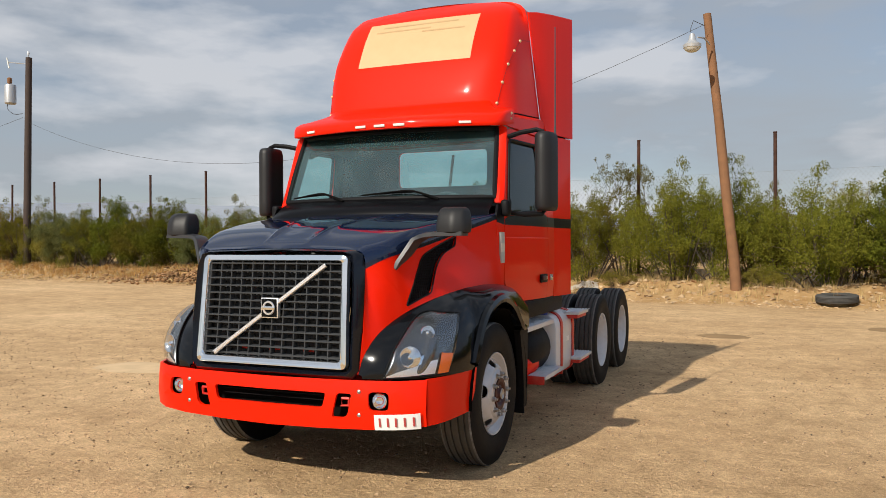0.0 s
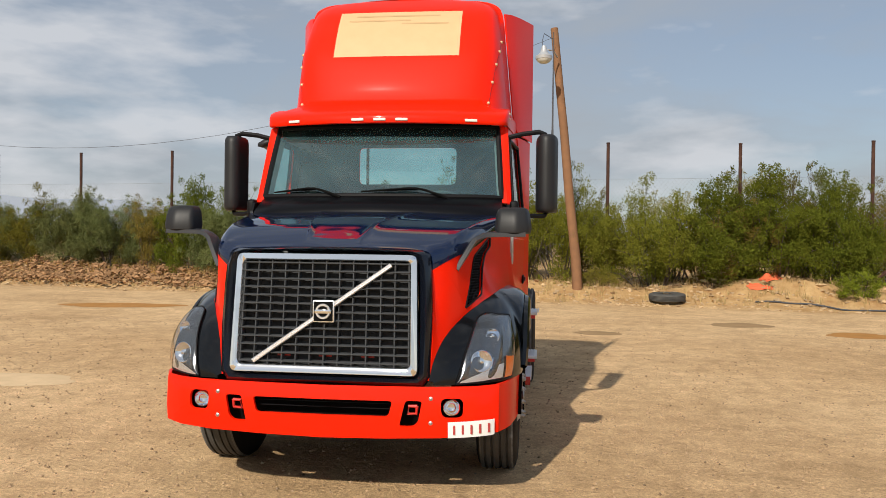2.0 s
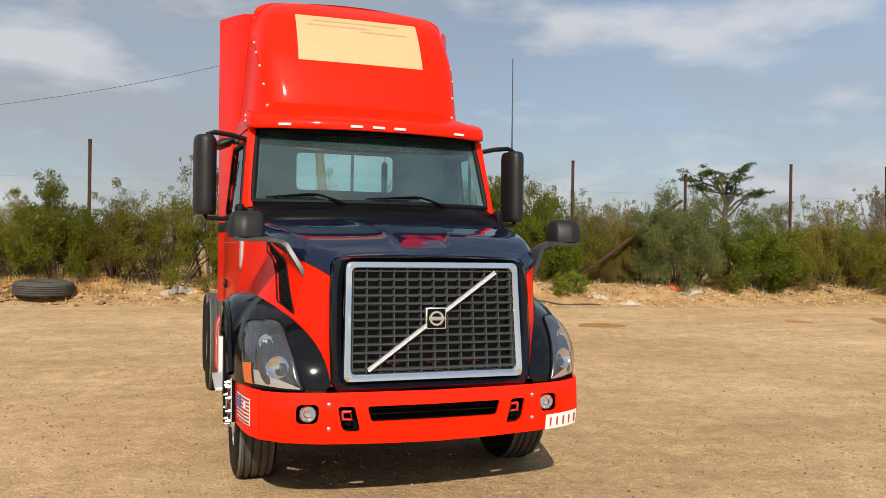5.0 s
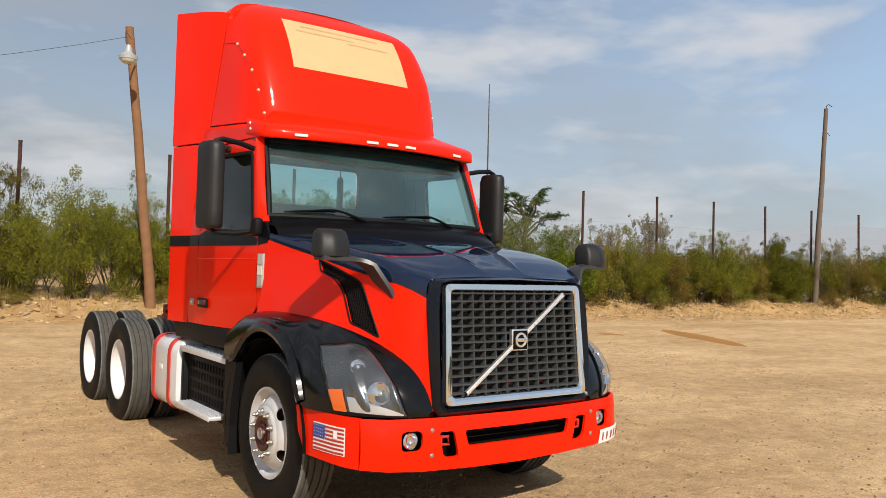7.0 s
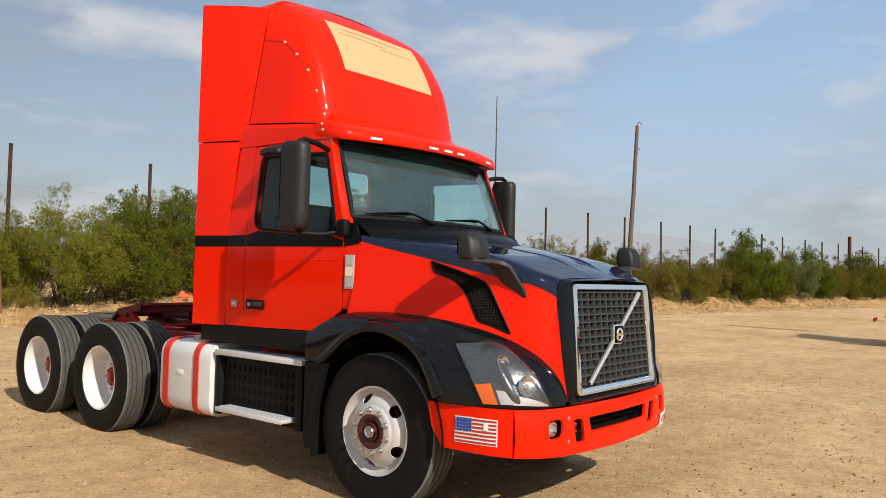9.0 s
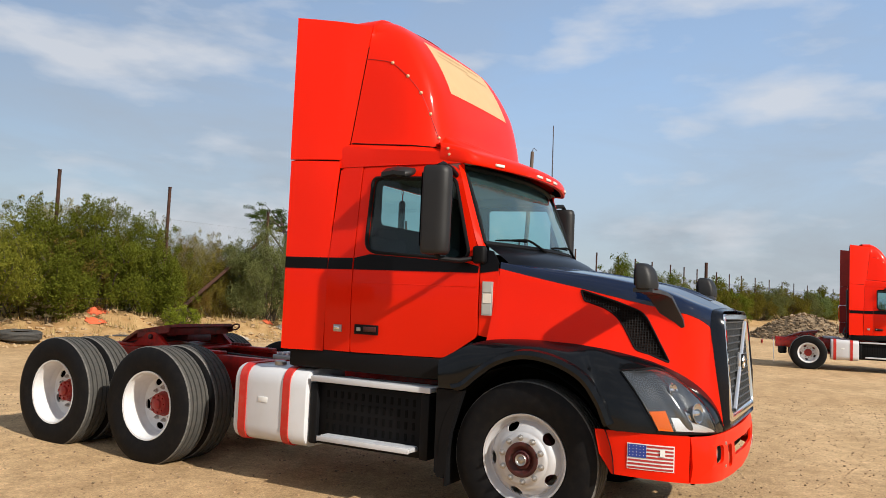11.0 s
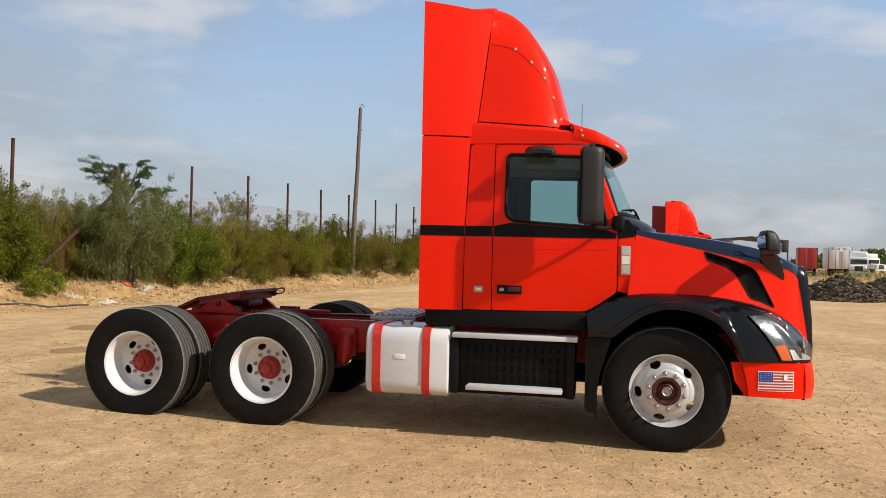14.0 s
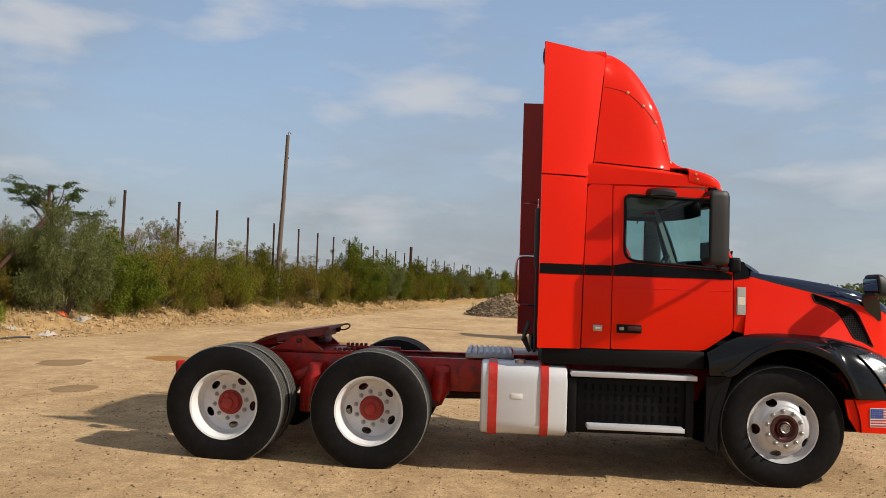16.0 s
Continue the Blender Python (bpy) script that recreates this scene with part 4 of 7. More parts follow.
        surf(bm, [[(s * .70, 1.24 + r * math.cos(a), .50 + r * math.sin(a)) for r in (.2, .63)] for a in np.linspace(radians(-5), radians(180), 24)])
        part("wheel_well", bm, DARK, fen)
        # headlight: q from its front corner to its rear edge, f down
        def lamp(q, f, off):
            q, f = float(q), float(f)
            top = smooth(q, [0, .06, .113, .163, .211, .26, .36, .46, .564, .64, .72, .83, 1], [.96, .71, .58, .49, .42, .37, .29, .22, .16, .13, .15, .26, .36])
            u = top + (.975 - top) * f
            return fsurf(1.0 + q * (3.9 - .95 * max(0, (u - .35) / .62)), u, off)
        qs, fs = np.linspace(0, 1, 26), np.linspace(0, 1, 13)
        def skin(qa, qb, fa, fb, off, nq=10, nf=6):
            bm = bmesh.new()
            surf(bm, [[(s * p.x, p.y, p.z) for p in (lamp(q, f, off) for f in np.linspace(fa, fb, nf))] for q in np.linspace(qa, qb, nq)])
            return bm
        def bulge(q, f):
            return math.sin(math.pi * f) ** .6 * math.sin(math.pi * min(1, .02 + .97 * q)) ** .5
        bm = bmesh.new()
        surf(bm, [[(s * p.x, p.y, p.z) for p in (lamp(q, f, .004 + .020 * bulge(q, f) * max(0, math.sin(q * 11 + f * 3.5 - 1.0)) ** 2) for f in np.linspace(0, 1, 20))] for q in np.linspace(0, 1, 44)])
        hl = part("headlight", bm, HOUSING, T, "clear swept-back headlight with amber corner", angle=60)
        bm = bmesh.new()
        surf(bm, [[(s * p.x, p.y, p.z) for p in (lamp(q, f, .010 + .040 * bulge(q, f)) for f in fs)] for q in qs])
        part("lens", bm, GLASS_C, hl, "clear plastic lens", angle=80)
        bm = bmesh.new()
        loop = [lamp(q, 0, .008) for q in qs] + [lamp(1, f, .008) for f in fs][1:] + [lamp(q, 1, .008) for q in qs[::-1]][1:]
        tube(bm, [(s * p.x, p.y, p.z) for p in loop], 0.006, 5)
        part("lens_rim", bm, PLASTIC, hl)
        part("bezel", skin(.46, .60, .66, .80, .014), CHROME, hl, "bright inner trim")
        for q, f, r in ((.36, .55, .066), (.60, .36, .044)):
            p = lamp(q, f, .006)
            nrm = (lamp(q, f, .05) - p).normalized() * 0.5 + Vector((0.1, -1, 0)) * 0.7
            bm = bmesh.new()
            prof = [(0.016, r), (0.018, r * .95), (0.008, r * .80), (-.004, r * .5), (-.006, r * .3), (.012, r * .26), (.02, r * .2), (.022, 0.0005)]
            lathe(bm, prof, (0, 0, 0), 24)
            m = Vector((nrm.x * s, nrm.y, nrm.z)).to_track_quat("X", "Z").to_matrix().to_4x4()
            bmesh.ops.transform(bm, matrix=Matrix.Translation((s * p.x, p.y, p.z)) @ m, verts=bm.verts)
            part("reflector", bm, CHROME, hl, "chrome reflector bowl")
        part("turn_signal", skin(.78, .985, .70, .985, .014), AMBER, hl, "amber turn signal lens")
        part("light_strip", skin(.05, .74, .80, .98, .010, 14), BRIGHTBAR, hl, "bright lower reflector strip")
    return hood


def point_in(poly, x, y):
    c, j = False, len(poly) - 1
    for i in range(len(poly)):
        (xi, yi), (xj, yj) = poly[i], poly[j]
        if (yi > y) != (yj > y) and x < (xj - xi) * (y - yi) / (yj - yi) + xi:
            c = not c
        j = i
    return c


def build_grille(T):
    def gy(z):
        return lerp(z, [.80, 1.56], [-0.005, .068])
    # chrome frame
    outer = rounded([(-.575, .825), (.575, .825), (.555, 1.54), (-.555, 1.54)], .045, 5)
    inner = rounded([(-.522, .878), (.522, .878), (.508, 1.495), (-.508, 1.495)], .03, 5)
    bm = bmesh.new()
    def mid(f):
        return [(a[0] * (1 - f) + b[0] * f, a[1] * (1 - f) + b[1] * f) for a, b in zip(outer, inner)]
    surf(bm, [[(x, gy(z) + dy, z) for x, z in mid(f)] for f, dy in ((0, .03), (0, .004), (.05, -.008), (.10, -.012), (.80, -.013), (.88, -.008), (1, .010), (1, .05))], close=True)
    g = part("grille", bm, CHROME, T, "chrome framed black egg-crate grille", angle=50)
    bm = panel([(-.53, .87), (.53, .87), (.515, 1.50), (-.515, 1.50)], [], lambda u, v: (u, gy(v) + .075, v), 0, .2)
    part("radiator_core", bm, CORE, g, "dusty radiator core")
    # horizontal slats and vertical ribs
    for k in range(13):
        z = .895 + k * (1.482 - .895) / 12
        bm = bmesh.new()
        w = lerp(z, [.878, 1.495], [.522, .508])
        surf(bm, [[(-w, gy(z) + dy, z + dz), (w, gy(z) + dy, z + dz)] for dy, dz in ((.045, .005), (.006, .003), (.001, .000), (.001, -.004), (.006, -.008), (.045, -.006), (.045, .005))])
        part("grille_slat", bm, GRILLEP, g)
    for k in range(13):
        f = -1 + 2 * k / 12
        bm = bmesh.new()
        surf(bm, [[(f * .515 + dx, gy(.878) + dy, .878), (f * .503 + dx, gy(1.495) + dy, 1.495)] for dx, dy in ((-.007, .050), (-.005, .010), (-.002, .006), (.002, .006), (.005, .010), (.007, .050))])
        part("grille_rib", bm, GRILLEP, g)
    # red glints of the frame behind the lower slats
    for x in (-.255, 0, .26):
        part("inner_bracket", B(x - .04, x + .04, .062, .068, .918, .945), STRAP, g)
    # diagonal bar
    a, b = Vector((-.425, gy(.893) - .014, .893)), Vector((.40, gy(1.475) - .014, 1.475))
    d = (b - a).normalized()
    n = Vector((d.z, 0, -d.x))
    bm = bmesh.new()
    w = .0145
    surf(bm, [[p + n * o + Vector((0, dy, 0)) for o, dy in ((-w, .012), (-w, -.002), (-w * .85, -.007), (-w * .6, -.010), (-w * .32, -.010), (-w * .12, -.004), (w * .12, -.004), (w * .32, -.010), (w * .6, -.010), (w * .85, -.007), (w, -.002), (w, .012))] for p in (a, a.lerp(b, .5), b)])
    part("diagonal_bar", bm, BRIGHTBAR, g, "chrome diagonal bar")
    # badge, plain shapes
    zc, yc = 1.195, gy(1.195) - .022
    bm = bmesh.new()
    box(bm, -.066, .066, yc - .004, yc + .03, zc - .066, zc + .066, .006)
    badge = part("badge", bm, BRIGHTBAR, g, "square badge with a plain ring")
    part("badge_field", B(-.058, .058, yc - .009, yc, zc - .058, zc + .058, .004), DARK, badge)
    bm = bmesh.new()
    tube(bm, [(.039 * math.cos(t), yc - .012, zc + .039 * math.sin(t)) for t in np.linspace(0, 2 * math.pi, 25)], .008, 6, cap=False)
    part("badge_ring", bm, BRIGHTBAR, badge)
    part("badge_band", B(-.05, .05, yc - .019, yc - .010, zc - .012, zc + .012, .003), CHROME, badge)


def bump_y(x):
    ax = abs(x)
    return lerp(ax, [0, .4, .7, .9, 1.0, 1.04], [-.005, .008, .03, .07, .12, .165])


def build_bumper(T):
    # front face with its openings; outline in x and height
    out = [(-1.04, .487), (-.7, .466), (-.35, .455), (0, .45), (.35, .455), (.7, .466), (1.04, .487), (1.04, .772), (.6, .765), (0, .762), (-.6, .765), (-1.04, .772)]
    holes = [rounded([(-.425, .68), (-.40, .588), (.40, .588), (.425, .68)], .022, 4)]
    for s in (1, -1):
        holes.append(rounded([(s * .60, .683), (s * .575, .555), (s * .545, .53), (s * .465, .53), (s * .50, .683)], .02, 4))
        holes.append(rounded([(s * .84, .70), (s * .84, .585), (s * .715, .585), (s * .705, .70)], .04, 5))
    bm = panel(out, holes, lambda u, v: (u, bump_y(u) - .02 * math.sin(max(0, min(1, (v - .45) / .32)) * math.pi), v), 0.02, .13)
    bp = part("bumper", bm, RED, T, "red painted steel bumper with openings")
    for s in (1, -1):
        end = [(0, .487), (.56, .50), (.66, .62), (.70, .772), (0, .772)]
        def sx(u, v, s=s):
            return (s * (1.041 + lerp(u, [0, .1, .2, .45, .75], [0, .04, .065, .095, .115])), .167 + u * .82, v)
        part("bumper_end", panel(end, [], sx, .02, .1), RED, bp, "red bumper end cap")
        # fog lamp
        x, z = s * .768, .642
        y = bump_y(x)
        bm = bmesh.new()
        lathe(bm, [(-.02, .052), (.008, .050), (.012, .045), (-.004, .04), (-.02, .028), (-.026, .01), (-.026, .0005)], (0, 0, 0), 24)
        bmesh.ops.transform(bm, matrix=Matrix.Translation((x, y + .02, z)) @ Matrix.Rotation(radians(-90), 4, "Z"), verts=bm.verts)
        fog = part("fog_lamp", bm, CHROME, bp, "round clear fog lamp")
        bm = bmesh.new()
        lathe(bm, [(.011, .045), (.016, .03), (.019, .015), (.02, .0005)], (0, 0, 0), 24)
        bmesh.ops.transform(bm, matrix=Matrix.Translation((x, y + .02, z)) @ Matrix.Rotation(radians(-90), 4, "Z"), verts=bm.verts)
        part("fog_lens", bm, GLASS_C, fog)
        for z in (.698, .555):
            bm = bmesh.new()
            lathe(bm, [(0, .013), (.006, .012), (.009, .006), (.01, .0005)], (0, 0, 0), 12)
            bmesh.ops.transform(bm, matrix=Matrix.Translation((s * .65, bump_y(.65) - .012, z)) @ Matrix.Rotation(radians(-90), 4, "Z"), verts=bm.verts)
            part("bolt", bm, NUT, bp)
        # tow hook in its pocket
        bm = bmesh.new()
        tube(bm, [(s * .565, .045, .645), (s * .515, .04, .645), (s * .51, .04, .60), (s * .56, .045, .60), (s * .565, .045, .645)], .010, 8)
        part("tow_hook", bm, STRAP, bp, "dull red tow hook")
    part("bumper_back", B(-1.0, 1.0, .14, .17, .47, .74, .01), DARK, bp)
    # mesh in the middle slot
    for k in range(2):
        z = .615 + k * .03
        part("slot_slat", B(-.42, .42, .07, .085, z, z + .005), PLASTIC, bp)
    return bp


REAR = {1: 3.43, -1: 3.345}


def build_cab(T):
    for s in (1, -1):
        def cx(u, v, s=s, o=0.0):
            return (s * (cab_x(u, v) + o), u, v)
        outl = rounded([(2.705, 1.12), (1.90, 1.132), (1.652, 1.30), (1.655, 1.80), (1.69, 1.95), (1.87, 2.52), (1.93, 2.553), (2.705, 2.556)], [.02, .05, .04, .02, .02, .03, .03, .03], 4)
        win = rounded([(2.60, 2.475), (2.605, 1.94), (2.54, 1.89), (1.77, 1.845), (1.745, 1.90), (1.90, 2.455)], [.05, .06, .05, .03, .03, .05], 4)
        door = part("door", panel(outl, [win], cx, .03, .12), RED, T, "red cab door with black belt stripe")
        part("door_glass", panel(win, [], lambda u, v, s=s: (s * (cab_x(u, v) - .015), u, v), 0, .3), GLASS_S, door, "greenish side window")
        bm = bmesh.new()
        tube(bm, [cx(u, v, o=.002) for u, v in win + win[:1]], .014, 6, cap=False)
        part("window_seal", bm, PLASTIC, door)
        # belt stripe following the window line
        st = [(2.702, 1.755), (1.665, 1.755), (1.66, 1.80), (1.76, 1.828), (2.56, 1.875), (2.702, 1.845)]
        part("belt_stripe", panel(st, [], lambda u, v, s=s: (s * (cab_x(u, v) + .004), u, v), 0.002, .12), BELT, door)
        part("door_inner", panel([(2.69, 1.13), (1.9, 1.15), (1.68, 1.31), (1.68, 1.83), (2.69, 1.88)], [], lambda u, v, s=s: (s * (cab_x(u, v) - .06), u, v), 0.0, .3), INTERIOR, door)
        ring = [(2.69, 1.88), (1.69, 1.83), (1.70, 1.95), (1.88, 2.52), (1.94, 2.55), (2.69, 2.55)]
        hole = rounded([(2.585, 2.46), (2.59, 1.95), (2.53, 1.905), (1.79, 1.862), (1.765, 1.90), (1.915, 2.44)], [.05, .06, .05, .03, .03, .05], 4)
        part("door_frame_lining", panel(ring, [hole], lambda u, v, s=s: (s * (cab_x(u, v) - .036), u, v), 0.0, .2), INTERIOR, door)
        bm = bmesh.new()
        tube(bm, [cx(u, 1.655, o=-.001) for u in np.linspace(1.665, 2.70, 12)], .0045, 6)
        part("door_crease", bm, RED, door)
        # handle
        hx = cab_x(2.55, 1.3)
        bm = bmesh.new()
        box(bm, s * (hx - .004) if s > 0 else -(hx + .012), s * (hx + .012) if s > 0 else -(hx - .004), 2.448, 2.662, 1.262, 1.336, .006)
        h = part("handle", bm, PLASTIC, door, "black recessed door handle")
        part("handle_grip", B(min(s * (hx + .01), s * (hx + .028)), max(s * (hx + .01), s * (hx + .028)), 2.46, 2.57, 1.285, 1.322, .006), GREASE, h)
        part("lock", B(min(s * (hx + .0), s * (hx + .018)), max(s * (hx + .0), s * (hx + .018)), 2.60, 2.64, 1.285, 1.315, .006), NUT, h)
        # quarter panel behind the door
        q = [(2.713, 1.12), (2.960, 1.12), (2.952, 1.84), (2.928, 2.545), (2.90, 2.566), (2.713, 2.566)]
        qp = part("quarter_panel", panel(q, [], cx, .03, .15), RED, T, "red cab quarter panel")
        part("belt_stripe", panel([(2.715, 1.755), (2.952, 1.755), (2.950, 1.845), (2.715, 1.845)], [], lambda u, v, s=s: (s * (cab_x(u, v) + .004), u, v), .002, .12), BELT, qp)
        qx = cab_x(2.83, 1.3)
        part("side_latch", B(min(s * (qx - .002), s * (qx + .012)), max(s * (qx - .002), s * (qx + .012)), 2.785, 2.865, 1.27, 1.325, .005), NUT, qp, "worn metal latch")
        part("latch_lever", B(min(s * (qx + .01), s * (qx + .02)), max(s * (qx + .01), s * (qx + .02)), 2.80, 2.85, 1.29, 1.31, .004), CHROME, qp)
        part("inner_lining", panel([(2.68, 1.12), (2.90, 1.12), (2.90, 2.64), (2.68, 2.64)], [], lambda u, v, s=s: (s * (cab_x(u, v) - .038), u, v), 0, .3), INTERIOR, qp)
        # cowl side panel with vent
        c = [(1.644, 1.31), (1.512, 1.287), (1.508, 1.79), (1.647, 1.79)]
        cp = part("cowl_panel", panel(c, [], cx, .02, .15), RED, T, "red cowl panel with pale vent")
        part("belt_stripe", panel([(1.646, 1.755), (1.512, 1.775), (1.512, 1.83), (1.56, 1.915), (1.655, 1.93), (1.648, 1.80)], [], lambda u, v, s=s: (s * (cab_x(u, v) + .004), u, v), .02, .1), BELT, cp)
        vx = cab_x(1.58, 1.55)
        vent = part("vent_plate", panel([(1.622, 1.455), (1.545, 1.455), (1.545, 1.695), (1.622, 1.695)], [], lambda u, v, s=s: (s * (cab_x(u, v) + .012), u, v), .012, .1), LIGHTGREY, cp, "pale grey marker and vent plate")
        for k in range(3):
            part("vent_pane", panel([(1.614, 1.465 + k * .077), (1.553, 1.465 + k * .077), (1.553, 1.532 + k * .077), (1.614, 1.532 + k * .077)], [], lambda u, v, s=s: (s * (cab_x(u, v) + .015), u, v), .003, 0), MARKER if k == 1 else LIGHTGREY, vent)
        # A pillar
        lo, hi = Vector((.972, 1.655, 1.93)), Vector((.915, 1.895, 2.57))
        bm = bmesh.new()
        rows = []
        for k in range(9):
            f = k / 8
            p = lo.lerp(hi, f)
            dy = lerp(f, [0, .12, 1], [1.665, 1.70, 1.885])
            dz = lerp(f, [0, 1], [1.92, 2.555])
            ox = cab_x(dy, dz)
            rows.append([(s * (p.x - .03), p.y + .05, p.z), (s * p.x, p.y - .012, p.z), (s * (p.x * .45 + ox * .55), p.y * .6 + dy * .4 - .015, p.z), (s * ox, dy, dz), (s * (ox - .03), dy + .03, dz)])
        surf(bm, rows)
        pil = part("a_pillar", bm, RED, T, "red windscreen pillar")
        bm = bmesh.new()
        surf(bm, [[(s * (r[0][0] * s - .012), r[0][1] + .012, r[0][2]), (s * (r[4][0] * s - .014), r[4][1] + .02, r[4][2])] for r in rows])
        surf(bm, [[(s * (r[0][0] * s - .012), r[0][1] + .012, r[0][2]), (s * (r[1][0] * s - .018), r[1][1] + .012, r[1][2])] for r in rows])
        part("pillar_trim", bm, PILLARTRIM, pil, "pale grey inner pillar trim")
        # sill under the cab
        part("cab_sill", B(min(s * .6, s * 1.10), max(s * .6, s * 1.10), 1.9, 3.3, .97, 1.125, .02), PLASTIC, T, "black cab underside")
        # side extender, lower
        def ext(u, v, s=s, o=0.0):
            xf = lerp(v, [1.12, 1.84, 2.40, 2.63], [1.100, 1.097, 1.068, 1.038])
            yf = lerp(v, [1.12, 1.84, 2.63], [2.967, 2.958, 2.930])
            f = max(0.0, min(1.0, (u - yf) / (REAR[s] - yf)))
            return (s * (xf + (1.153 - xf) * f ** .8 + o), u, v)
        ex = part("side_extender", panel([(2.970, 1.112), (REAR[s], 1.108), (REAR[s], 2.628), (2.933, 2.620), (2.947, 2.2), (2.958, 1.84)], [], ext, .02, .1), RED, T, "red side fairing behind the cab")
        part("belt_stripe", panel([(2.964, 1.755), (REAR[s] - .001, 1.755), (REAR[s] - .001, 1.845), (2.962, 1.845)], [], lambda u, v: ext(u, v, o=.004), .002, .1), BELT, ex)
        # added sheet, its dark maroon holds the shade behind the fairing
        part("inner_face", panel([(2.975, 1.12), (REAR[s] - .006, 1.116), (REAR[s] - .006, 2.632), (2.945, 2.61)], [], lambda u, v: ext(u, v, o=-.026), 0, .2), MAROON, ex, "inner face with its shade put into dark maroon")
        bm = bmesh.new()
        surf(bm, [[(s * (cab_x(2.94, z) - .028), 2.90, z), (s * (cab_x(2.94, z) - .028), 3.02, z)] for z in np.linspace(1.12, 2.60, 9)])
        part("gap_backing", bm, DARK, ex)
        part("inner_filler", panel([(2.72, 1.12), (2.98, 1.12), (2.94, 2.58), (2.72, 2.58)], [], lambda u, v, s=s: (s * (cab_x(min(u, 2.95), v) - .05), u, v), .01, .3), PLASTIC, ex)
    # roof
    rows = []
    for y in np.linspace(1.86, 2.95, 10):
        x = cab_x(y, 2.55)
        t = lerp(y, [1.86, 2.06, 2.86, 2.95], [2.655, 2.69, 2.765, 2.765])
        half = [(x - .04, 2.52), (x - .030, 2.569), (x + .0005, 2.570), (x - .006, 2.57 + (t - 2.57) * .80), (x - .016, t - .016), (x - .032, t - .004), (x - .06, t), (.5, t + .03), (0, t + .035)]
        rows.append([(-a, y, b) for a, b in half] + [(a, y, b) for a, b in half[::-1][1:]])
    bm = bmesh.new()
    surf(bm, rows)
    second_skin(bm, .02)
    part("cab_roof", bm, RED, T, "red cab roof", angle=24)
    # back wall with window
    rw = rounded([(-.47, 2.17), (.47, 2.17), (.47, 2.52), (-.47, 2.52)], .05, 4)
    bw = part("back_wall", panel([(-1.04, 1.14), (1.04, 1.14), (1.04, 2.2), (.99, 2.70), (-.99, 2.70), (-1.04, 2.2)], [rw], lambda u, v: (u, 2.93, v), .03, .3), RED, T, "red cab back wall with window")
    part("wall_lining", panel([(-1.03, 1.14), (1.03, 1.14), (1.03, 2.2), (.98, 2.66), (-.98, 2.66), (-1.03, 2.2)], [rw], lambda u, v: (u, 2.892, v), 0, .3), INTERIOR, bw, "dark grey cab rear lining")
    part("rear_glass", panel(rw, [], lambda u, v: (u, 2.945, v), 0, .5), GLASS_W, bw, "greenish rear window")
    # windscreen
    def ws(f, g):
        """f across from -1 to 1, g up from 0 to 1."""
        f, g = float(f), float(g)
        lo = Vector((.965 * f, 1.668 - .19 * (1 - f * f), 1.972))
        hi = Vector((.918 * f, 1.895 - .15 * (1 - f * f), 2.56))
        p = lo.lerp(hi, g)
        p.y -= .012 * math.sin(g * math.pi)
        return p
    bm = bmesh.new()
    surf(bm, [[ws(f, g) for f in np.linspace(-1, 1, 25)] for g in np.linspace(0, 1, 9)])
    w = part("windscreen", bm, GLASS_W, T, "teal tinted windscreen", angle=80)
    bm = bmesh.new()
    loop = [ws(f, 0) for f in np.linspace(-1, 1, 25)] + [ws(1, g) for g in np.linspace(0, 1, 9)][1:] + [ws(f, 1) for f in np.linspace(1, -1, 25)][1:] + [ws(-1, g) for g in np.linspace(1, 0, 9)][1:]
    tube(bm, loop, .023, 8, cap=False)
    part("windscreen_seal", bm, PLASTIC, w)
    # dark strip along the top of the glass, painted in for the visor's shade
    bm = bmesh.new()
    surf(bm, [[ws(f * .985, lerp(g, [0, 1], [.80 - .05 * (1 - f * f), .99])) + Vector((0, .012, 0)) for f in np.linspace(-1, 1, 25)] for g in (0, .5, 1)])
    part("shade_band", bm, DARK, w, "dark strip painting the visor's shade on the glass", angle=80)
    # cowl between hood and glass
    bm = bmesh.new()
    rows = []
    for f in np.linspace(-1, 1, 25):
        p = ws(f, 0)
        x = 1.02 * f
        h = Vector((x * .97, 1.415 - .12 * (1 - f * f) - .01, lerp(abs(f), [0, .8, .9, 1], [1.868, 1.856, 1.835, 1.79])))
        rows.append([h + Vector((0, -.01, -.05)), h, h.lerp(p, .35) + Vector((0, 0, .012)), h.lerp(p, .8) + Vector((0, 0, .008)), p + Vector((0, .02, .0))])
    surf(bm, rows)
    part("cowl", bm, BELT, T, "black cowl under the windscreen", angle=60)
    for x0, x1 in ((-.87, -.50), (-.12, .33)):
        def on_glass(x, g, off):
            return ws(x / .96, g) + Vector((0, -off, 0))
        bm = bmesh.new()
        tube(bm, [on_glass(x0 + (x1 - x0) * k / 6, .055 + .03 * k / 6 + .010 * math.sin(math.pi * k / 6), .026) for k in range(7)], [.006, .008, .009, .009, .009, .008, .006], 6)
        wp = part("wiper", bm, DARK, T, "black wiper on the windscreen")
        bm = bmesh.new()
        tube(bm, [on_glass(x0 + (x1 - x0) * .45, .085, .040), on_glass(x1 - .06, .105, .046), on_glass(x1, .100, .048), on_glass(x1 + .06, .075, .046), on_glass(x1 + .14, .03, .042), on_glass(x1 + .22, -.02, .038)], [.005, .008, .009, .010, .010, .012], 8)
        part("wiper_arm", bm, DARK, wp)
    # visor, swept from the foot of the deflector to a slim front lip
    def vfront(t):
        a = abs(t)
        if a <= .8:
            x = a / .8 * .93
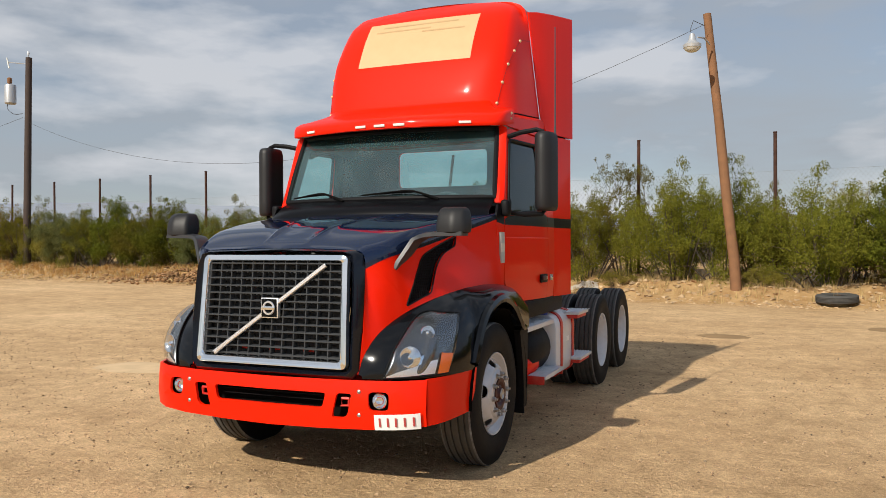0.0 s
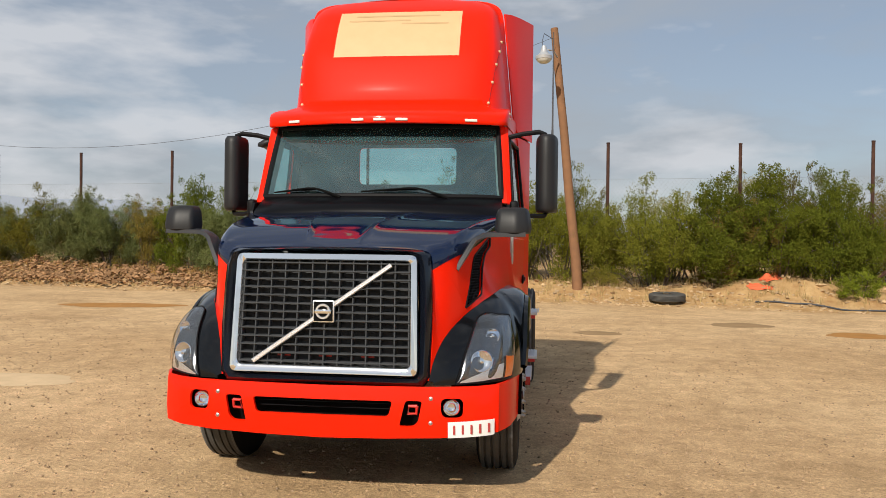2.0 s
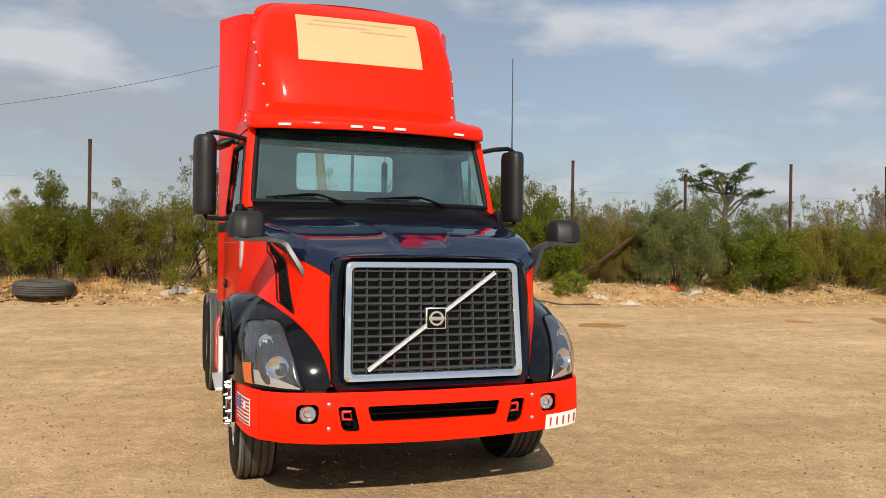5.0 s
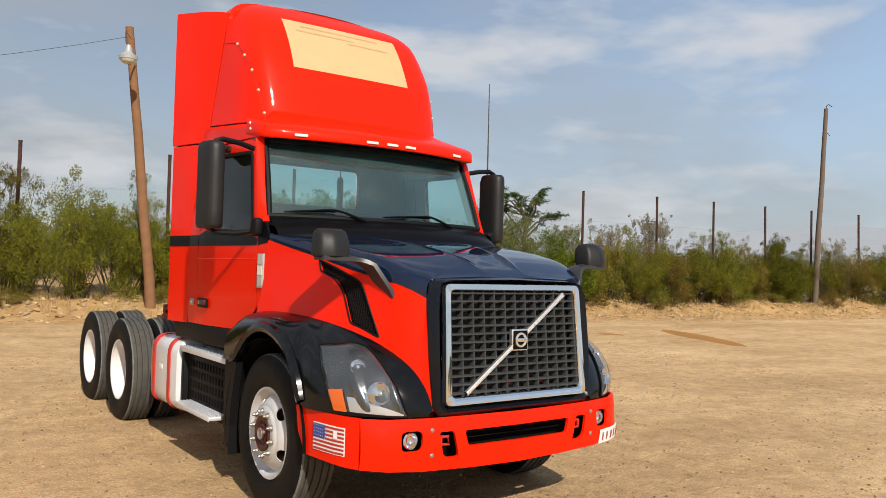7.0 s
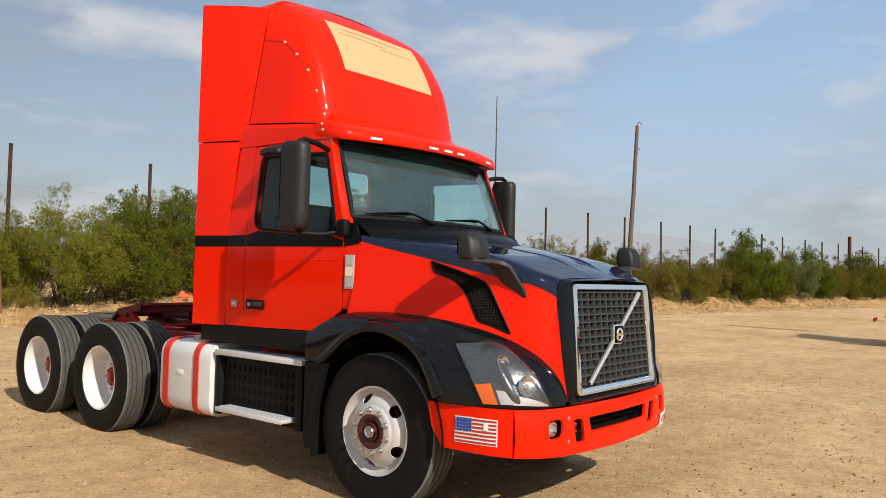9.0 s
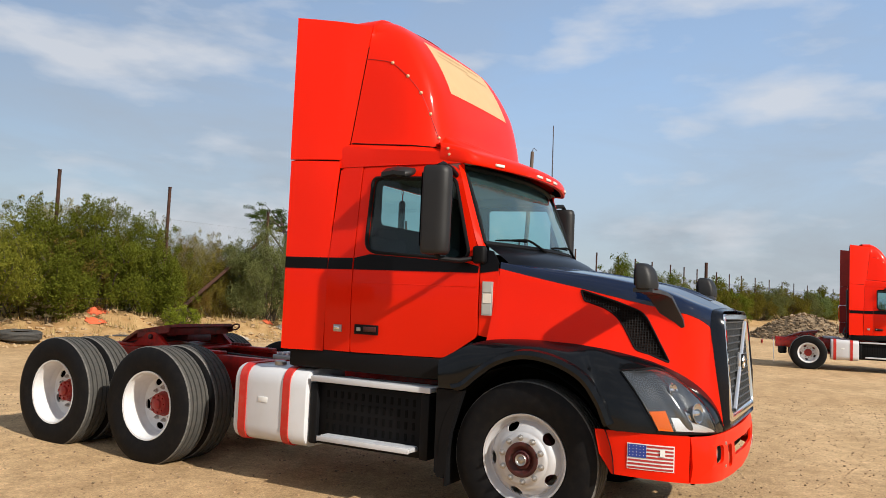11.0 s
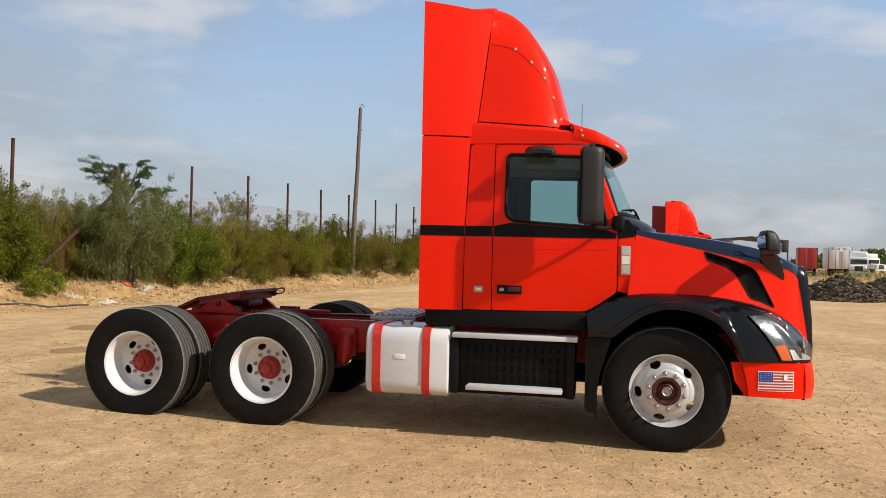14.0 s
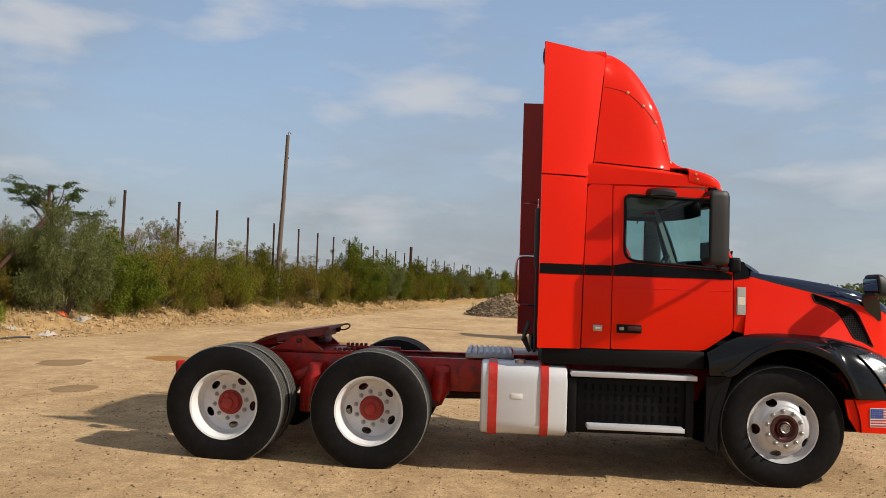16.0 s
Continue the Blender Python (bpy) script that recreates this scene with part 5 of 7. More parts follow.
            y = 1.562 + .215 * x * x
        else:
            x = smooth(a, [.8, .86, .92, 1.0], [.93, .975, 1.0, 1.01])
            y = smooth(a, [.8, .86, .92, 1.0], [1.748, 1.79, 1.86, 2.04])
        return Vector((math.copysign(x, t), y, 0))
    def vback(t):
        a = abs(t)
        x = smooth(a, [0, .5, .8, .92, 1.0], [0, .50, .76, .80, .83])
        pl = fair_plan(2.78)
        return Vector((math.copysign(x, t), lerp(x, [p[0] for p in pl], [p[1] for p in pl]) + .012, 0))
    vrows, lrows = [], []
    for t in [-1, -.975, -.95, -.92, -.89, -.86, -.83, *np.linspace(-.8, .8, 25), .83, .86, .89, .92, .95, .975, 1]:
        a, b = vfront(float(t)), vback(float(t))
        e = max(0.0, (abs(t) - .8) / .2)
        z0 = 2.555 + .005 * min(abs(a.x), .95) ** 2 + .045 * e * e
        d = (b - a)
        row = []
        for f, z in ((.08, z0 + .004), (.02, z0 - .003), (0, z0 + .004), (-.004, z0 + .03), (0, z0 + .055 + .035 * e), (.03, z0 + .078 + .044 * e), (.12, z0 + .105 + .030 * e), (.35, z0 + .150 - .010 * e), (.65, z0 + .195 - .045 * e), (.88, z0 + .235 - .08 * e), (1.0, z0 + .275 - .11 * e)):
            p = a + d * f
            row.append((p.x, p.y, z))
        vrows.append(row)
        lrows.append([((a + d * f).x * .985, (a + d * f).y, z0 + z) for f, z in ((.07, .01), (.10, .07), (.40, .125), (.70, .165))])
    bm = bmesh.new()
    surf(bm, vrows)
    second_skin(bm, .008)
    vis = part("sun_visor", bm, RED, T, "red exterior sun visor with marker lamps", angle=50)
    bm = bmesh.new()
    surf(bm, lrows[3:-3])
    part("visor_lining", bm, DARK, vis, "black underside of the visor", angle=60)
    for x in (-.728, -.178, 0, .175, .715):
        y = 1.562 + .215 * x * x
        bm = B(-.05, .05, -.012, .012, -.011, .011, .006)
        m = part("marker_lamp", bm, MARKER, vis, "small pale marker lamp")
        m.matrix_basis = Matrix.Translation((x, y - .001, 2.582 + .005 * x * x)) @ Matrix.Rotation(math.atan(.43 * x), 4, "Z")


def fair_seam(z):
    return lerp(z, [2.63, 2.75, 3.79], [1.04, .995, .90]), lerp(z, [2.63, 2.75, 3.79], [2.930, 2.877, 2.768])


def fair_plan(z):
    """Half plan of the roof deflector at a height, from the front centre to its rear seam."""
    yf = smooth(z, [2.70, 2.76, 2.85, 3.0, 3.23, 3.43, 3.56, 3.68, 3.76, 3.82, 3.86, 3.885], [2.03, 2.06, 2.10, 2.138, 2.208, 2.302, 2.382, 2.471, 2.558, 2.64, 2.70, 2.74])
    xs, ys = fair_seam(z)
    k = smooth(z, [3.62, 3.70, 3.76, 3.80, 3.835, 3.86, 3.885], [1, .997, .985, .96, .90, .80, .45])
    q = xs / .95
    sq = max(0.0, min(1.0, (z - 2.60) / 0.7))
    low = ((0, 0), (.28, .003), (.48, .010), (.60, .028), (.70, .055), (.765, .09), (.81, .135), (.855, .21), (.89, .30))
    high = ((0, 0), (.30, .003), (.54, .010), (.70, .020), (.785, .036), (.835, .065), (.868, .11), (.895, .185), (.915, .28))
    fr = [((a[0] + (b[0] - a[0]) * sq) * q, min(yf + a[1] + (b[1] - a[1]) * sq, ys - .002 * (9 - i))) for i, (a, b) in enumerate(zip(low, high))]
    xb, yb = fr[-1]
    for f in (.33, .66, 1.0):
        fr.append((xb + (xs - xb) * f, yb + (ys - yb) * f))
    return [(x * k, y) for x, y in fr]


def build_fairing(T):
    zs = [2.70, 2.74, *(2.78 + .05 * k for k in range(15)), *(3.52 + .03 * k for k in range(6)), 3.695, 3.715, 3.735, 3.755, 3.775, 3.795, 3.81, 3.825, 3.84, 3.853, 3.865, 3.876, 3.885]
    front = []
    for z in zs:
        a = fair_plan(z)
        front.append([(-x, y, z) for x, y in a[::-1]] + [(x, y, z) for x, y in a[1:]])
    bm = bmesh.new()
    surf(bm, front)
    fr = part("roof_fairing", bm, RED, T, "tall red roof air deflector with a tan patch", angle=50)
    # crown, closing the top back to the rear edge
    bm = bmesh.new()
    for s in (1, -1):
        rows = []
        for z in zs[19:]:
            a = fair_plan(z)
            x, y = a[-1]
            rows.append([(s * x, y + f * (2.98 - y), z) for f in (0, .5, 1.0)])
        a = fair_plan(zs[-1])
        rows.append([(0, y, 3.895) for y in (a[-1][1], (a[-1][1] + 2.98) / 2, 2.98)])
        surf(bm, rows)
    a = fair_plan(zs[-1])
    surf(bm, [[(x, y + .001, 3.886 + .01 * (1 - (x / a[-1][0]) ** 2)) for x, y in ([(-p[0], p[1]) for p in a[::-1]] + a[1:])], [(x, a[-1][1] + .01, 3.886 + .01 * (1 - (x / a[-1][0]) ** 2)) for x, y in ([(-p[0], p[1]) for p in a[::-1]] + a[1:])]])
    part("fairing_crown", bm, RED, fr, angle=50)
    # flared side fins behind the seam
    for s in (1, -1):
        bm = bmesh.new()
        rows = []
        for g in np.linspace(0, 1, 16):
            row = []
            for f in (0, .15, .3, .5, .75, 1.0):
                z = 2.636 + g * (3.742 + .070 * f ** .7 - 2.636)
                xs, ys = fair_seam(z)
                row.append((s * (xs + .004 + (1.158 - xs) * f ** .8), ys + .008 + (REAR[s] - .007 - ys) * f, z))
            rows.append(row)
        surf(bm, rows)
        second_skin(bm, -.014)
        fin = part("fairing_side", bm, RED, T, "red flared upper side fairing", angle=50)
        # upper inner sheet, shade put into its maroon likewise
        bm = bmesh.new()
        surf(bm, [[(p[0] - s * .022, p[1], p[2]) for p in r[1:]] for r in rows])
        part("inner_face", bm, MAROON, fin, "inner face with its shade put into dark maroon", angle=50)
    # screws along the side seam, and the seam itself
    for s in (1, -1):
        def on_skin(y, z, s=s):
            a = fair_plan(z)[3:]
            return Vector((s * (lerp(y, [p[1] for p in a], [p[0] for p in a]) + .002), y, z))
        sm = spline([on_skin(y, z) for y, z in ((2.81, 3.475), (2.70, 3.46), (2.575, 3.425), (2.43, 3.305), (2.315, 3.165), (2.235, 2.99), (2.165, 2.805), (2.15, 2.75))], 35)
        bm = bmesh.new()
        tube(bm, sm, .0022, 4)
        part("panel_seam", bm, MAROON, fr, "dark panel gap")
        for y, z in ((2.575, 3.43), (2.43, 3.31), (2.315, 3.17), (2.235, 3.0), (2.165, 2.81)):
            bm = bmesh.new()
            bmesh.ops.create_icosphere(bm, subdivisions=2, radius=.0145)
            bmesh.ops.transform(bm, matrix=Matrix.Translation(on_skin(y, z)), verts=bm.verts)
            part("screw", bm, BRASS, fr, "yellowed bolt head")
        for y, z in ((1.978, 2.683), (1.966, 2.638)):
            bm = bmesh.new()
            bmesh.ops.create_icosphere(bm, subdivisions=1, radius=.013)
            bmesh.ops.transform(bm, matrix=Matrix.Translation((s * 1.006, y, z)), verts=bm.verts)
            part("screw", bm, BRASS, fr)
        gap = [on_skin(y, lerp(y, [2.2, 2.88], [2.728, 2.772])) for y in np.linspace(2.16, 2.86, 12)]
        bm = bmesh.new()
        tube(bm, gap, .006, 5)
        part("panel_seam", bm, DARK, fr, "dark panel gap")
        # dark backing in the panel gaps
        bm = bmesh.new()
        surf(bm, [[(s * (xs - .02), ys - .03, z), (s * (xs - .012), ys + .04, z)] for z in np.linspace(2.62, 3.62, 8) for xs, ys in (fair_seam(z),)])
        surf(bm, [[(s * (x - .03), y, 2.60), (s * (x - .03), y, 2.68)] for x, y in ((1.045, 2.92), (1.09, 3.05), (1.125, 3.2), (1.155, 3.335))])
        part("gap_backing", bm, DARK, fr)
    # tan patch where a sign used to be
    rows = []
    for z in np.linspace(3.235, 3.70, 12):
        a = fair_plan(z)
        xs, ys = [p[0] for p in a], [p[1] for p in a]
        rows.append([(x, lerp(abs(x), xs, ys) - .004, z) for x in np.linspace(-.555, .555, 15)])
    bm = bmesh.new()
    surf(bm, rows)
    sign = part("sign_patch", bm, PATCH, fr, "faded tan sign patch")
    for z, x0, x1 in ((3.645, -.40, .36), (3.595, -.46, .10), (3.56, .02, .44)):
        a = fair_plan(z)
        xs, ys = [p[0] for p in a], [p[1] for p in a]
        bm = bmesh.new()
        b_ = fair_plan(z + .014)
        surf(bm, [[(x, lerp(abs(x), xs, ys) - .0062, z) for x in np.linspace(x0, x1, 9)], [(x, lerp(abs(x), [p[0] for p in b_], [p[1] for p in b_]) - .0062, z + .014) for x in np.linspace(x0, x1, 9)]])
        part("faded_bar", bm, GHOST, sign, "faint ghost of old lettering")
    # dark strut behind the fairing top
    bm = bmesh.new()
    tube(bm, [(-1.10, 3.338, 3.62), (-1.10, 3.346, 3.66), (-1.10, 3.346, 3.72), (-1.10, 3.338, 3.76)], .016, 8)
    part("rear_strut", bm, PLASTIC, fr)
    bm = bmesh.new()
    tube(bm, spline([(1.0, 3.2, 2.0), (1.0, 3.40, 2.0), (1.0, 3.455, 1.97), (1.0, 3.47, 1.9), (1.0, 3.47, 1.55), (1.0, 3.455, 1.48), (1.0, 3.40, 1.45), (1.0, 3.2, 1.45)], 28), .016, 8)
    part("grab_rail", bm, CHROME, T, "steel grab rail behind the cab")


def wheel(name, T, s, xc, yc, kind, label):
    """A tyre with its rim; kind front (convex disc) or drive (deep dish) or inner."""
    zc, R = 0.505, 0.522
    def L(prof, seg=56):
        bm = bmesh.new()
        lathe(bm, [(s * o, r) for o, r in prof], (xc, yc, zc), seg)
        return bm
    side = [(-.10, .298), (-.125, .31), (-.137, .35), (-.143, .40), (-.140, .45), (-.128, .49), (-.115, .512)]
    tread = [(-.103, R - .003)]
    for g in (-.075, -.028, .028, .075):
        tread += [(g - .008, R), (g - .006, R - .014), (g + .006, R - .014), (g + .008, R)]
    tread += [(.103, R - .003)]
    tyre = part(name, L(side), RUBBER, T, label, angle=40)
    part("sidewall", L([(-o, r) for o, r in side]), RUBBER, tyre, angle=40)
    part("tread", L(tread), TREAD, tyre, "ribbed dusty tread", angle=30)
    for q in (1, -1):
        part("tread_shoulder", L([(q * .103, R - .003), (q * .112, R - .006), (q * .1155, .511)]), SHOULDER, tyre, "grey scuffed tread shoulder", angle=60)
    if kind == "inner":
        return tyre
    if kind == "front":
        rim = [(-.05, .27), (.06, .272), (.10, .285), (.118, .302), (.126, .300), (.122, .288), (.085, .270), (.078, .258)]
        disc = [(.262, .077), (.254, .068), (.246, .070), (.236, .082), (.222, .100), (.208, .114), (.194, .124), (.182, .128), (.174, .129), (.166, .140), (.158, .146), (.12, .147), (.08, .147)]
        hole_r, ro = .222, .262
    else:
        rim = [(-.12, .255), (-.02, .262), (.08, .27), (.10, .285), (.118, .304), (.126, .302), (.122, .288), (.02, .268), (-.07, .256), (-.085, .245)]
        disc = [(.25, -.085), (.22, -.092), (.19, -.094), (.14, -.085), (.10, -.082), (.08, -.082)]
        hole_r, ro = .205, .248
    paint = STEERW if kind == "front" else WHEELW
    part("rim", L(rim), paint, tyre, "pale painted steel rim", angle=40)
    ph = 0.3 + abs(yc) * 0.7 + (0.5 if s > 0 else 0)
    rr = sorted((r, o) for r, o in disc)
    radii = [float(q) for q in np.linspace(.085, ro, 26)]
    bm = bmesh.new()
    vs, hole_of = [], {}
    for r in radii:
        row = []
        for k in range(150):
            a = ph + 2 * math.pi * k / 150
            near = ph + 2 * math.pi * round((a - ph) / (2 * math.pi / 5)) / 5
            u, v = r * math.cos(a - near) - hole_r, r * math.sin(a - near)
            d = math.hypot(u / .030, v / .044)
            if .72 < d < 1.16:
                u, v = u / d, v / d
            q = Vector((hole_r + u, v))
            c, w = math.cos(near), math.sin(near)
            y, z = q.x * c - q.y * w, q.x * w + q.y * c
            vert = bm.verts.new((xc + s * lerp(q.length, [p[0] for p in rr], [p[1] for p in rr]), yc + y, zc + z))
            hole_of[vert] = d
            row.append(vert)
        vs.append(row)
    for i in range(len(radii) - 1):
        for k in range(150):
            q = (vs[i][k], vs[i][(k + 1) % 150], vs[i + 1][(k + 1) % 150], vs[i + 1][k])
            if max(hole_of[v] for v in q) > 1.16 or min(hole_of[v] for v in q) > .95:
                bm.faces.new(q)
    bmesh.ops.delete(bm, geom=[v for v in bm.verts if not v.link_faces], context="VERTS")
    second_skin(bm, .008)
    part("wheel_disc", bm, paint, tyre, "pale steel wheel disc with hand holes", angle=50)
    o = .045 if kind == "front" else -.125
    part("brake_drum", L([(o - .16, .20), (o - .01, .205), (o, .20), (o, .05)]), GREASE, tyre, "dark brake drum")
    base = .152 if kind == "front" else -.078
    nut = None
    for k in range(10):
        a = ph + 2 * math.pi * (k + .5) / 10
        m = Matrix.Translation((xc + s * base, yc + .146 * math.cos(a), zc + .146 * math.sin(a)))
        if nut is None:
            bm = bmesh.new()
            lathe(bm, [(0, .022), (s * .004, .022), (s * .005, .017), (s * .022, .015), (s * .026, .010), (s * .038, .008), (s * .038, .0005)], (0, 0, 0), 8)
            nut = part("lug_nut", bm, NUT, tyre)
            nut.matrix_basis = m
        else:
            reuse("lug_nut", nut, tyre, m)
    if kind == "front":
        part("hub_ring", L([(.145, .119), (.164, .116), (.166, .108), (.162, .090), (.148, .078), (.14, .06)]), HUBDARK, tyre, "dark rusty red hub")
        part("hub", L([(.10, .066), (.155, .062), (.162, .052), (.158, .045), (.172, .04), (.176, .034)]), GREASE, tyre)
        part("hub_cap", L([(.174, .040), (.180, .036), (.176, .028), (.170, .024), (.174, .014), (.176, .0005)]), NUT, tyre, "dull steel hub cap")
    else:
        part("hub", L([(-.085, .112), (-.07, .110), (-.065, .098), (-.02, .096), (-.008, .090), (-.004, .05), (.015, .046), (.022, .036), (.024, .0005)]), HUBRED, tyre, "worn red drive hub")
        for k in range(8):
            a = 2 * math.pi * k / 8
            bm = bmesh.new()
            lathe(bm, [(s * -.012, .012), (s * .006, .011), (s * .008, .0005)], (xc, yc + .074 * math.cos(a), zc + .074 * math.sin(a)), 6)
            part("hub_bolt", bm, HUBRED, tyre)
    return tyre


def build_running_gear(T):
    for s in (1, -1):
        wheel("front_wheel", T, s, s * .99, 1.24, "front", "black steer tyre on a white steel wheel")
        for y in (4.79, 6.075):
            wheel("drive_wheel", T, s, s * 1.07, y, "drive", "black drive tyre on a white dished wheel")
            wheel("inner_drive_wheel", T, s, s * .765, y, "inner", "inner dual drive tyre")
        # frame rail, a channel
        bm = bmesh.new()
        box(bm, min(s * .42, s * .435), max(s * .42, s * .435), .3, 6.30, .615, .925, .004)
        for z in (.615, .910):
            box(bm, min(s * .34, s * .43), max(s * .34, s * .43), .3, 6.30, z, z + .015, .003)
        surf(bm, [[(s * .42, 6.30, .62), (s * .42, 6.80, .66), (s * .42, 6.80, .80), (s * .42, 6.30, .92)], [(s * .435, 6.30, .62), (s * .435, 6.80, .66), (s * .435, 6.80, .80), (s * .435, 6.30, .92)]], close=True)
        part("frame_rail", bm, FRAME, T, "dark red frame rail")
        # suspension hangers and air bags
        for y in (5.47,):
            bm = bmesh.new()
            box(bm, min(s * .40, s * .52), max(s * .40, s * .52), y - .09, y + .09, .42, .80, .02)
            if y > 5:
                box(bm, min(s * .42, s * .56), max(s * .42, s * .56), y - .14, y + .08, .37, .45, .03)
            part("spring_hanger", bm, FRAME, T)
        bm = bmesh.new()
        tube(bm, [(s * .5, 5.35, .70), (s * .5, 5.47, .78), (s * .5, 5.6, .70)], .05, 8)
        part("torque_bracket", bm, FRAME, T)
        for y in (5.15, 6.45):
            bm = bmesh.new()
            tube(bm, [(s * .5, y, .42), (s * .5, y, .46), (s * .5, y, .52), (s * .5, y, .60), (s * .5, y, .64)], [.09, .13, .12, .13, .09], 16)
            part("air_spring", bm, RUBBER, T)
        # mudflap and skirt behind the steer tyre
        part("wheel_skirt", panel([(1.69, .92), (1.90, .92), (1.90, .34), (1.87, .30), (1.82, .30), (1.78, .62)], [], lambda u, v, s=s: (s * (1.165 - .01 * (.92 - v)), u, v), .05, 0), PLASTIC, T, "black skirt behind the steer wheel")
        part("front_mudflap", B(min(s * .85, s * 1.16), max(s * .85, s * 1.16), 1.80, 1.815, .25, .62), PLASTIC, T)
        # fuel tank, set further forward on the driver side
        dy = -.19 if s > 0 else 0.0
        def outline(o, s=s):
            return [(s * x, z) for x, z in rounded([(.62 - o, .342 - o), (1.145 + o, .342 - o), (1.145 + o, .955 + o), (.62 - o, .955 + o)], [.04, .13, .15, .04], 6)]
        bm = bmesh.new()
        rows = []
        for y, o in ((3.072, -.02), (3.08, -.004), (3.09, 0), (3.80, 0), (3.812, -.004), (3.822, -.02)):
            rows.append([(x, y + dy, z) for x, z in outline(o)])
        vs = surf(bm, rows, close=True)
        bm.faces.new(vs[0])
        bm.faces.new(vs[-1][::-1])
        tk = part("fuel_tank", bm, TANK, T, "silver-white fuel tank with red straps", angle=40)
        for ya, yb in ((3.235, 3.305), (3.68, 3.757)):
            bm = bmesh.new()
            surf(bm, [[(x, y + dy, z) for x, z in outline(o)] for y, o in ((ya, .001), (ya, .009), (yb, .009), (yb, .001))], close=True)
            part("tank_strap", bm, STRAP, tk, "dark red tank strap")
        bm = bmesh.new()
        tube(bm, [(s * .98, 3.48 + dy, .95), (s * .98, 3.48 + dy, .985), (s * .98, 3.48 + dy, .99)], [.05, .05, .035], 16)
        part("filler_cap", bm, NUT, tk)
        part("tank_badge", B(min(s * 1.145, s * 1.149), max(s * 1.145, s * 1.149), 3.46 + dy, 3.56 + dy, .66, .705, .002), WHITE, tk, "small pale tank badge")
        # step box
        X = lambda a, b: (min(s * a, s * b), max(s * a, s * b))
        if s < 0:
            bx = part("step_box", B(*X(.62, 1.07), 1.99, 3.06, .385, .86, .02), PLASTIC, T, "black perforated battery box between the steps")
            part("step_end", B(*X(.62, 1.11), 1.985, 2.06, .385, .86, .015), PLASTIC, bx)
            part("step_end", B(*X(.62, 1.11), 2.99, 3.062, .385, .86, .015), PLASTIC, bx)
            for r in range(4):
                for k in range(13):
                    y = 2.12 + k * .065
                    z = .50 + r * .085
                    part("slot", B(*X(1.069, 1.074), y, y + .022, z, z + .055, 0), DARK, bx)
        else:
            # driver side: open steps before a black round tank and a red air tank
            bm = bmesh.new()
            tube(bm, [(.87, 2.20, .66), (.87, 2.23, .66), (.87, 2.30, .66), (.87, 2.80, .66), (.87, 2.86, .66), (.87, 2.88, .66)], [.10, .19, .235, .245, .22, .12], 24)
            part("round_tank", bm, PLASTIC, T, "black round tank behind the steps")
            bm = bmesh.new()
            tube(bm, [(.99, 2.10, .55), (.99, 2.13, .55), (.99, 2.18, .55), (.99, 2.50, .55), (.99, 2.55, .55)], [.03, .08, .10, .10, .05], 18)
            part("air_tank", bm, RED, T, "small red air tank")
            bm = bmesh.new()
            tube(bm, [(1.02, 2.84, .95), (1.02, 2.84, .99), (1.02, 2.84, 1.01)], [.055, .055, .03], 14)
            part("blue_cap", bm, FLAGBLUE, T, "blue filler cap")
            for ya, yb, z, xa, xb in ((3.36, 3.80, .905, 1.04, 1.25), (3.45, 3.95, .455, 1.0, 1.25)):
                st = part("rear_step", B(*X(xa, xb), ya, yb, z, z + .03, .006), ALU, T, "bright aluminium step behind the tank")
                part("step_bracket", B(*X(xa - .1, xb - .02), ya + .02, yb - .02, z - .035, z - .001, .004), STRAP, st)
                for k in range(8):
                    part("tread_ridge", B(*X(xa + .01 + k * .029, xa + .022 + k * .029), ya + .01, yb - .01, z + .028, z + .036, .002, 1), ALU, st)
            for y in (2.27, 2.905):
                part("step_bracket", B(*X(.80, 1.20), y - .012, y + .012, .40, .47, .004), STRAP, T)
                part("step_hanger", B(*X(.80, .84), y - .015, y + .015, .44, .95, .004), FRAME, T)
        ye = 3.045 if s < 0 else 2.85
        up = part("upper_step", B(*X(.92, 1.13), 1.966, ye, .875, .908, .008), ALU, T, "bright aluminium upper step")
        yl = 2.085 if s < 0 else 2.28
        lo = part("lower_step", B(*X(.95, 1.205), yl, 2.905, .440, .470, .008), ALU, T, "bright aluminium lower step")
        for p_, ya, yb, z, xa in ((up, 1.97, ye - .005, .908, .935), (lo, yl + .005, 2.90, .470, .97)):
            for k in range(8):
                xr = xa + k * .026
                part("tread_ridge", B(*X(xr, xr + .011), ya, yb, z - .002, z + .006, .002, 1), ALU, p_)
        part("step_lip", B(*X(1.128, 1.134), 1.968, ye - .002, .872, .912, .002), TANK, up)
        part("step_lip", B(*X(1.203, 1.209), yl + .002, 2.903, .437, .474, .002), TANK, lo)
    # cross members, axles, engine pan
    for y in (3.95, 4.4, 5.45, 6.2):
        part("cross_member", B(-.42, .42, y - .05, y + .05, .66, .88, .01), FRAME, T)
    for y in (4.79, 6.075):
        bm = bmesh.new()
        tube(bm, [(-.9, y, .505), (-.3, y, .505), (-.2, y, .505), (0, y, .505), (.2, y, .505), (.3, y, .505), (.9, y, .505)], [.075, .08, .16, .21, .16, .08, .075], 16)
        part("drive_axle", bm, GREASE, T)
    bm = bmesh.new()
    tube(bm, [(-.95, 1.24, .45), (-.5, 1.24, .36), (.5, 1.24, .36), (.95, 1.24, .45)], .06, 10)
    part("steer_axle", bm, GREASE, T)
    part("engine_block", B(-.36, .36, .25, 2.4, .42, 1.35, .05), DARK, T)
    bm = bmesh.new()
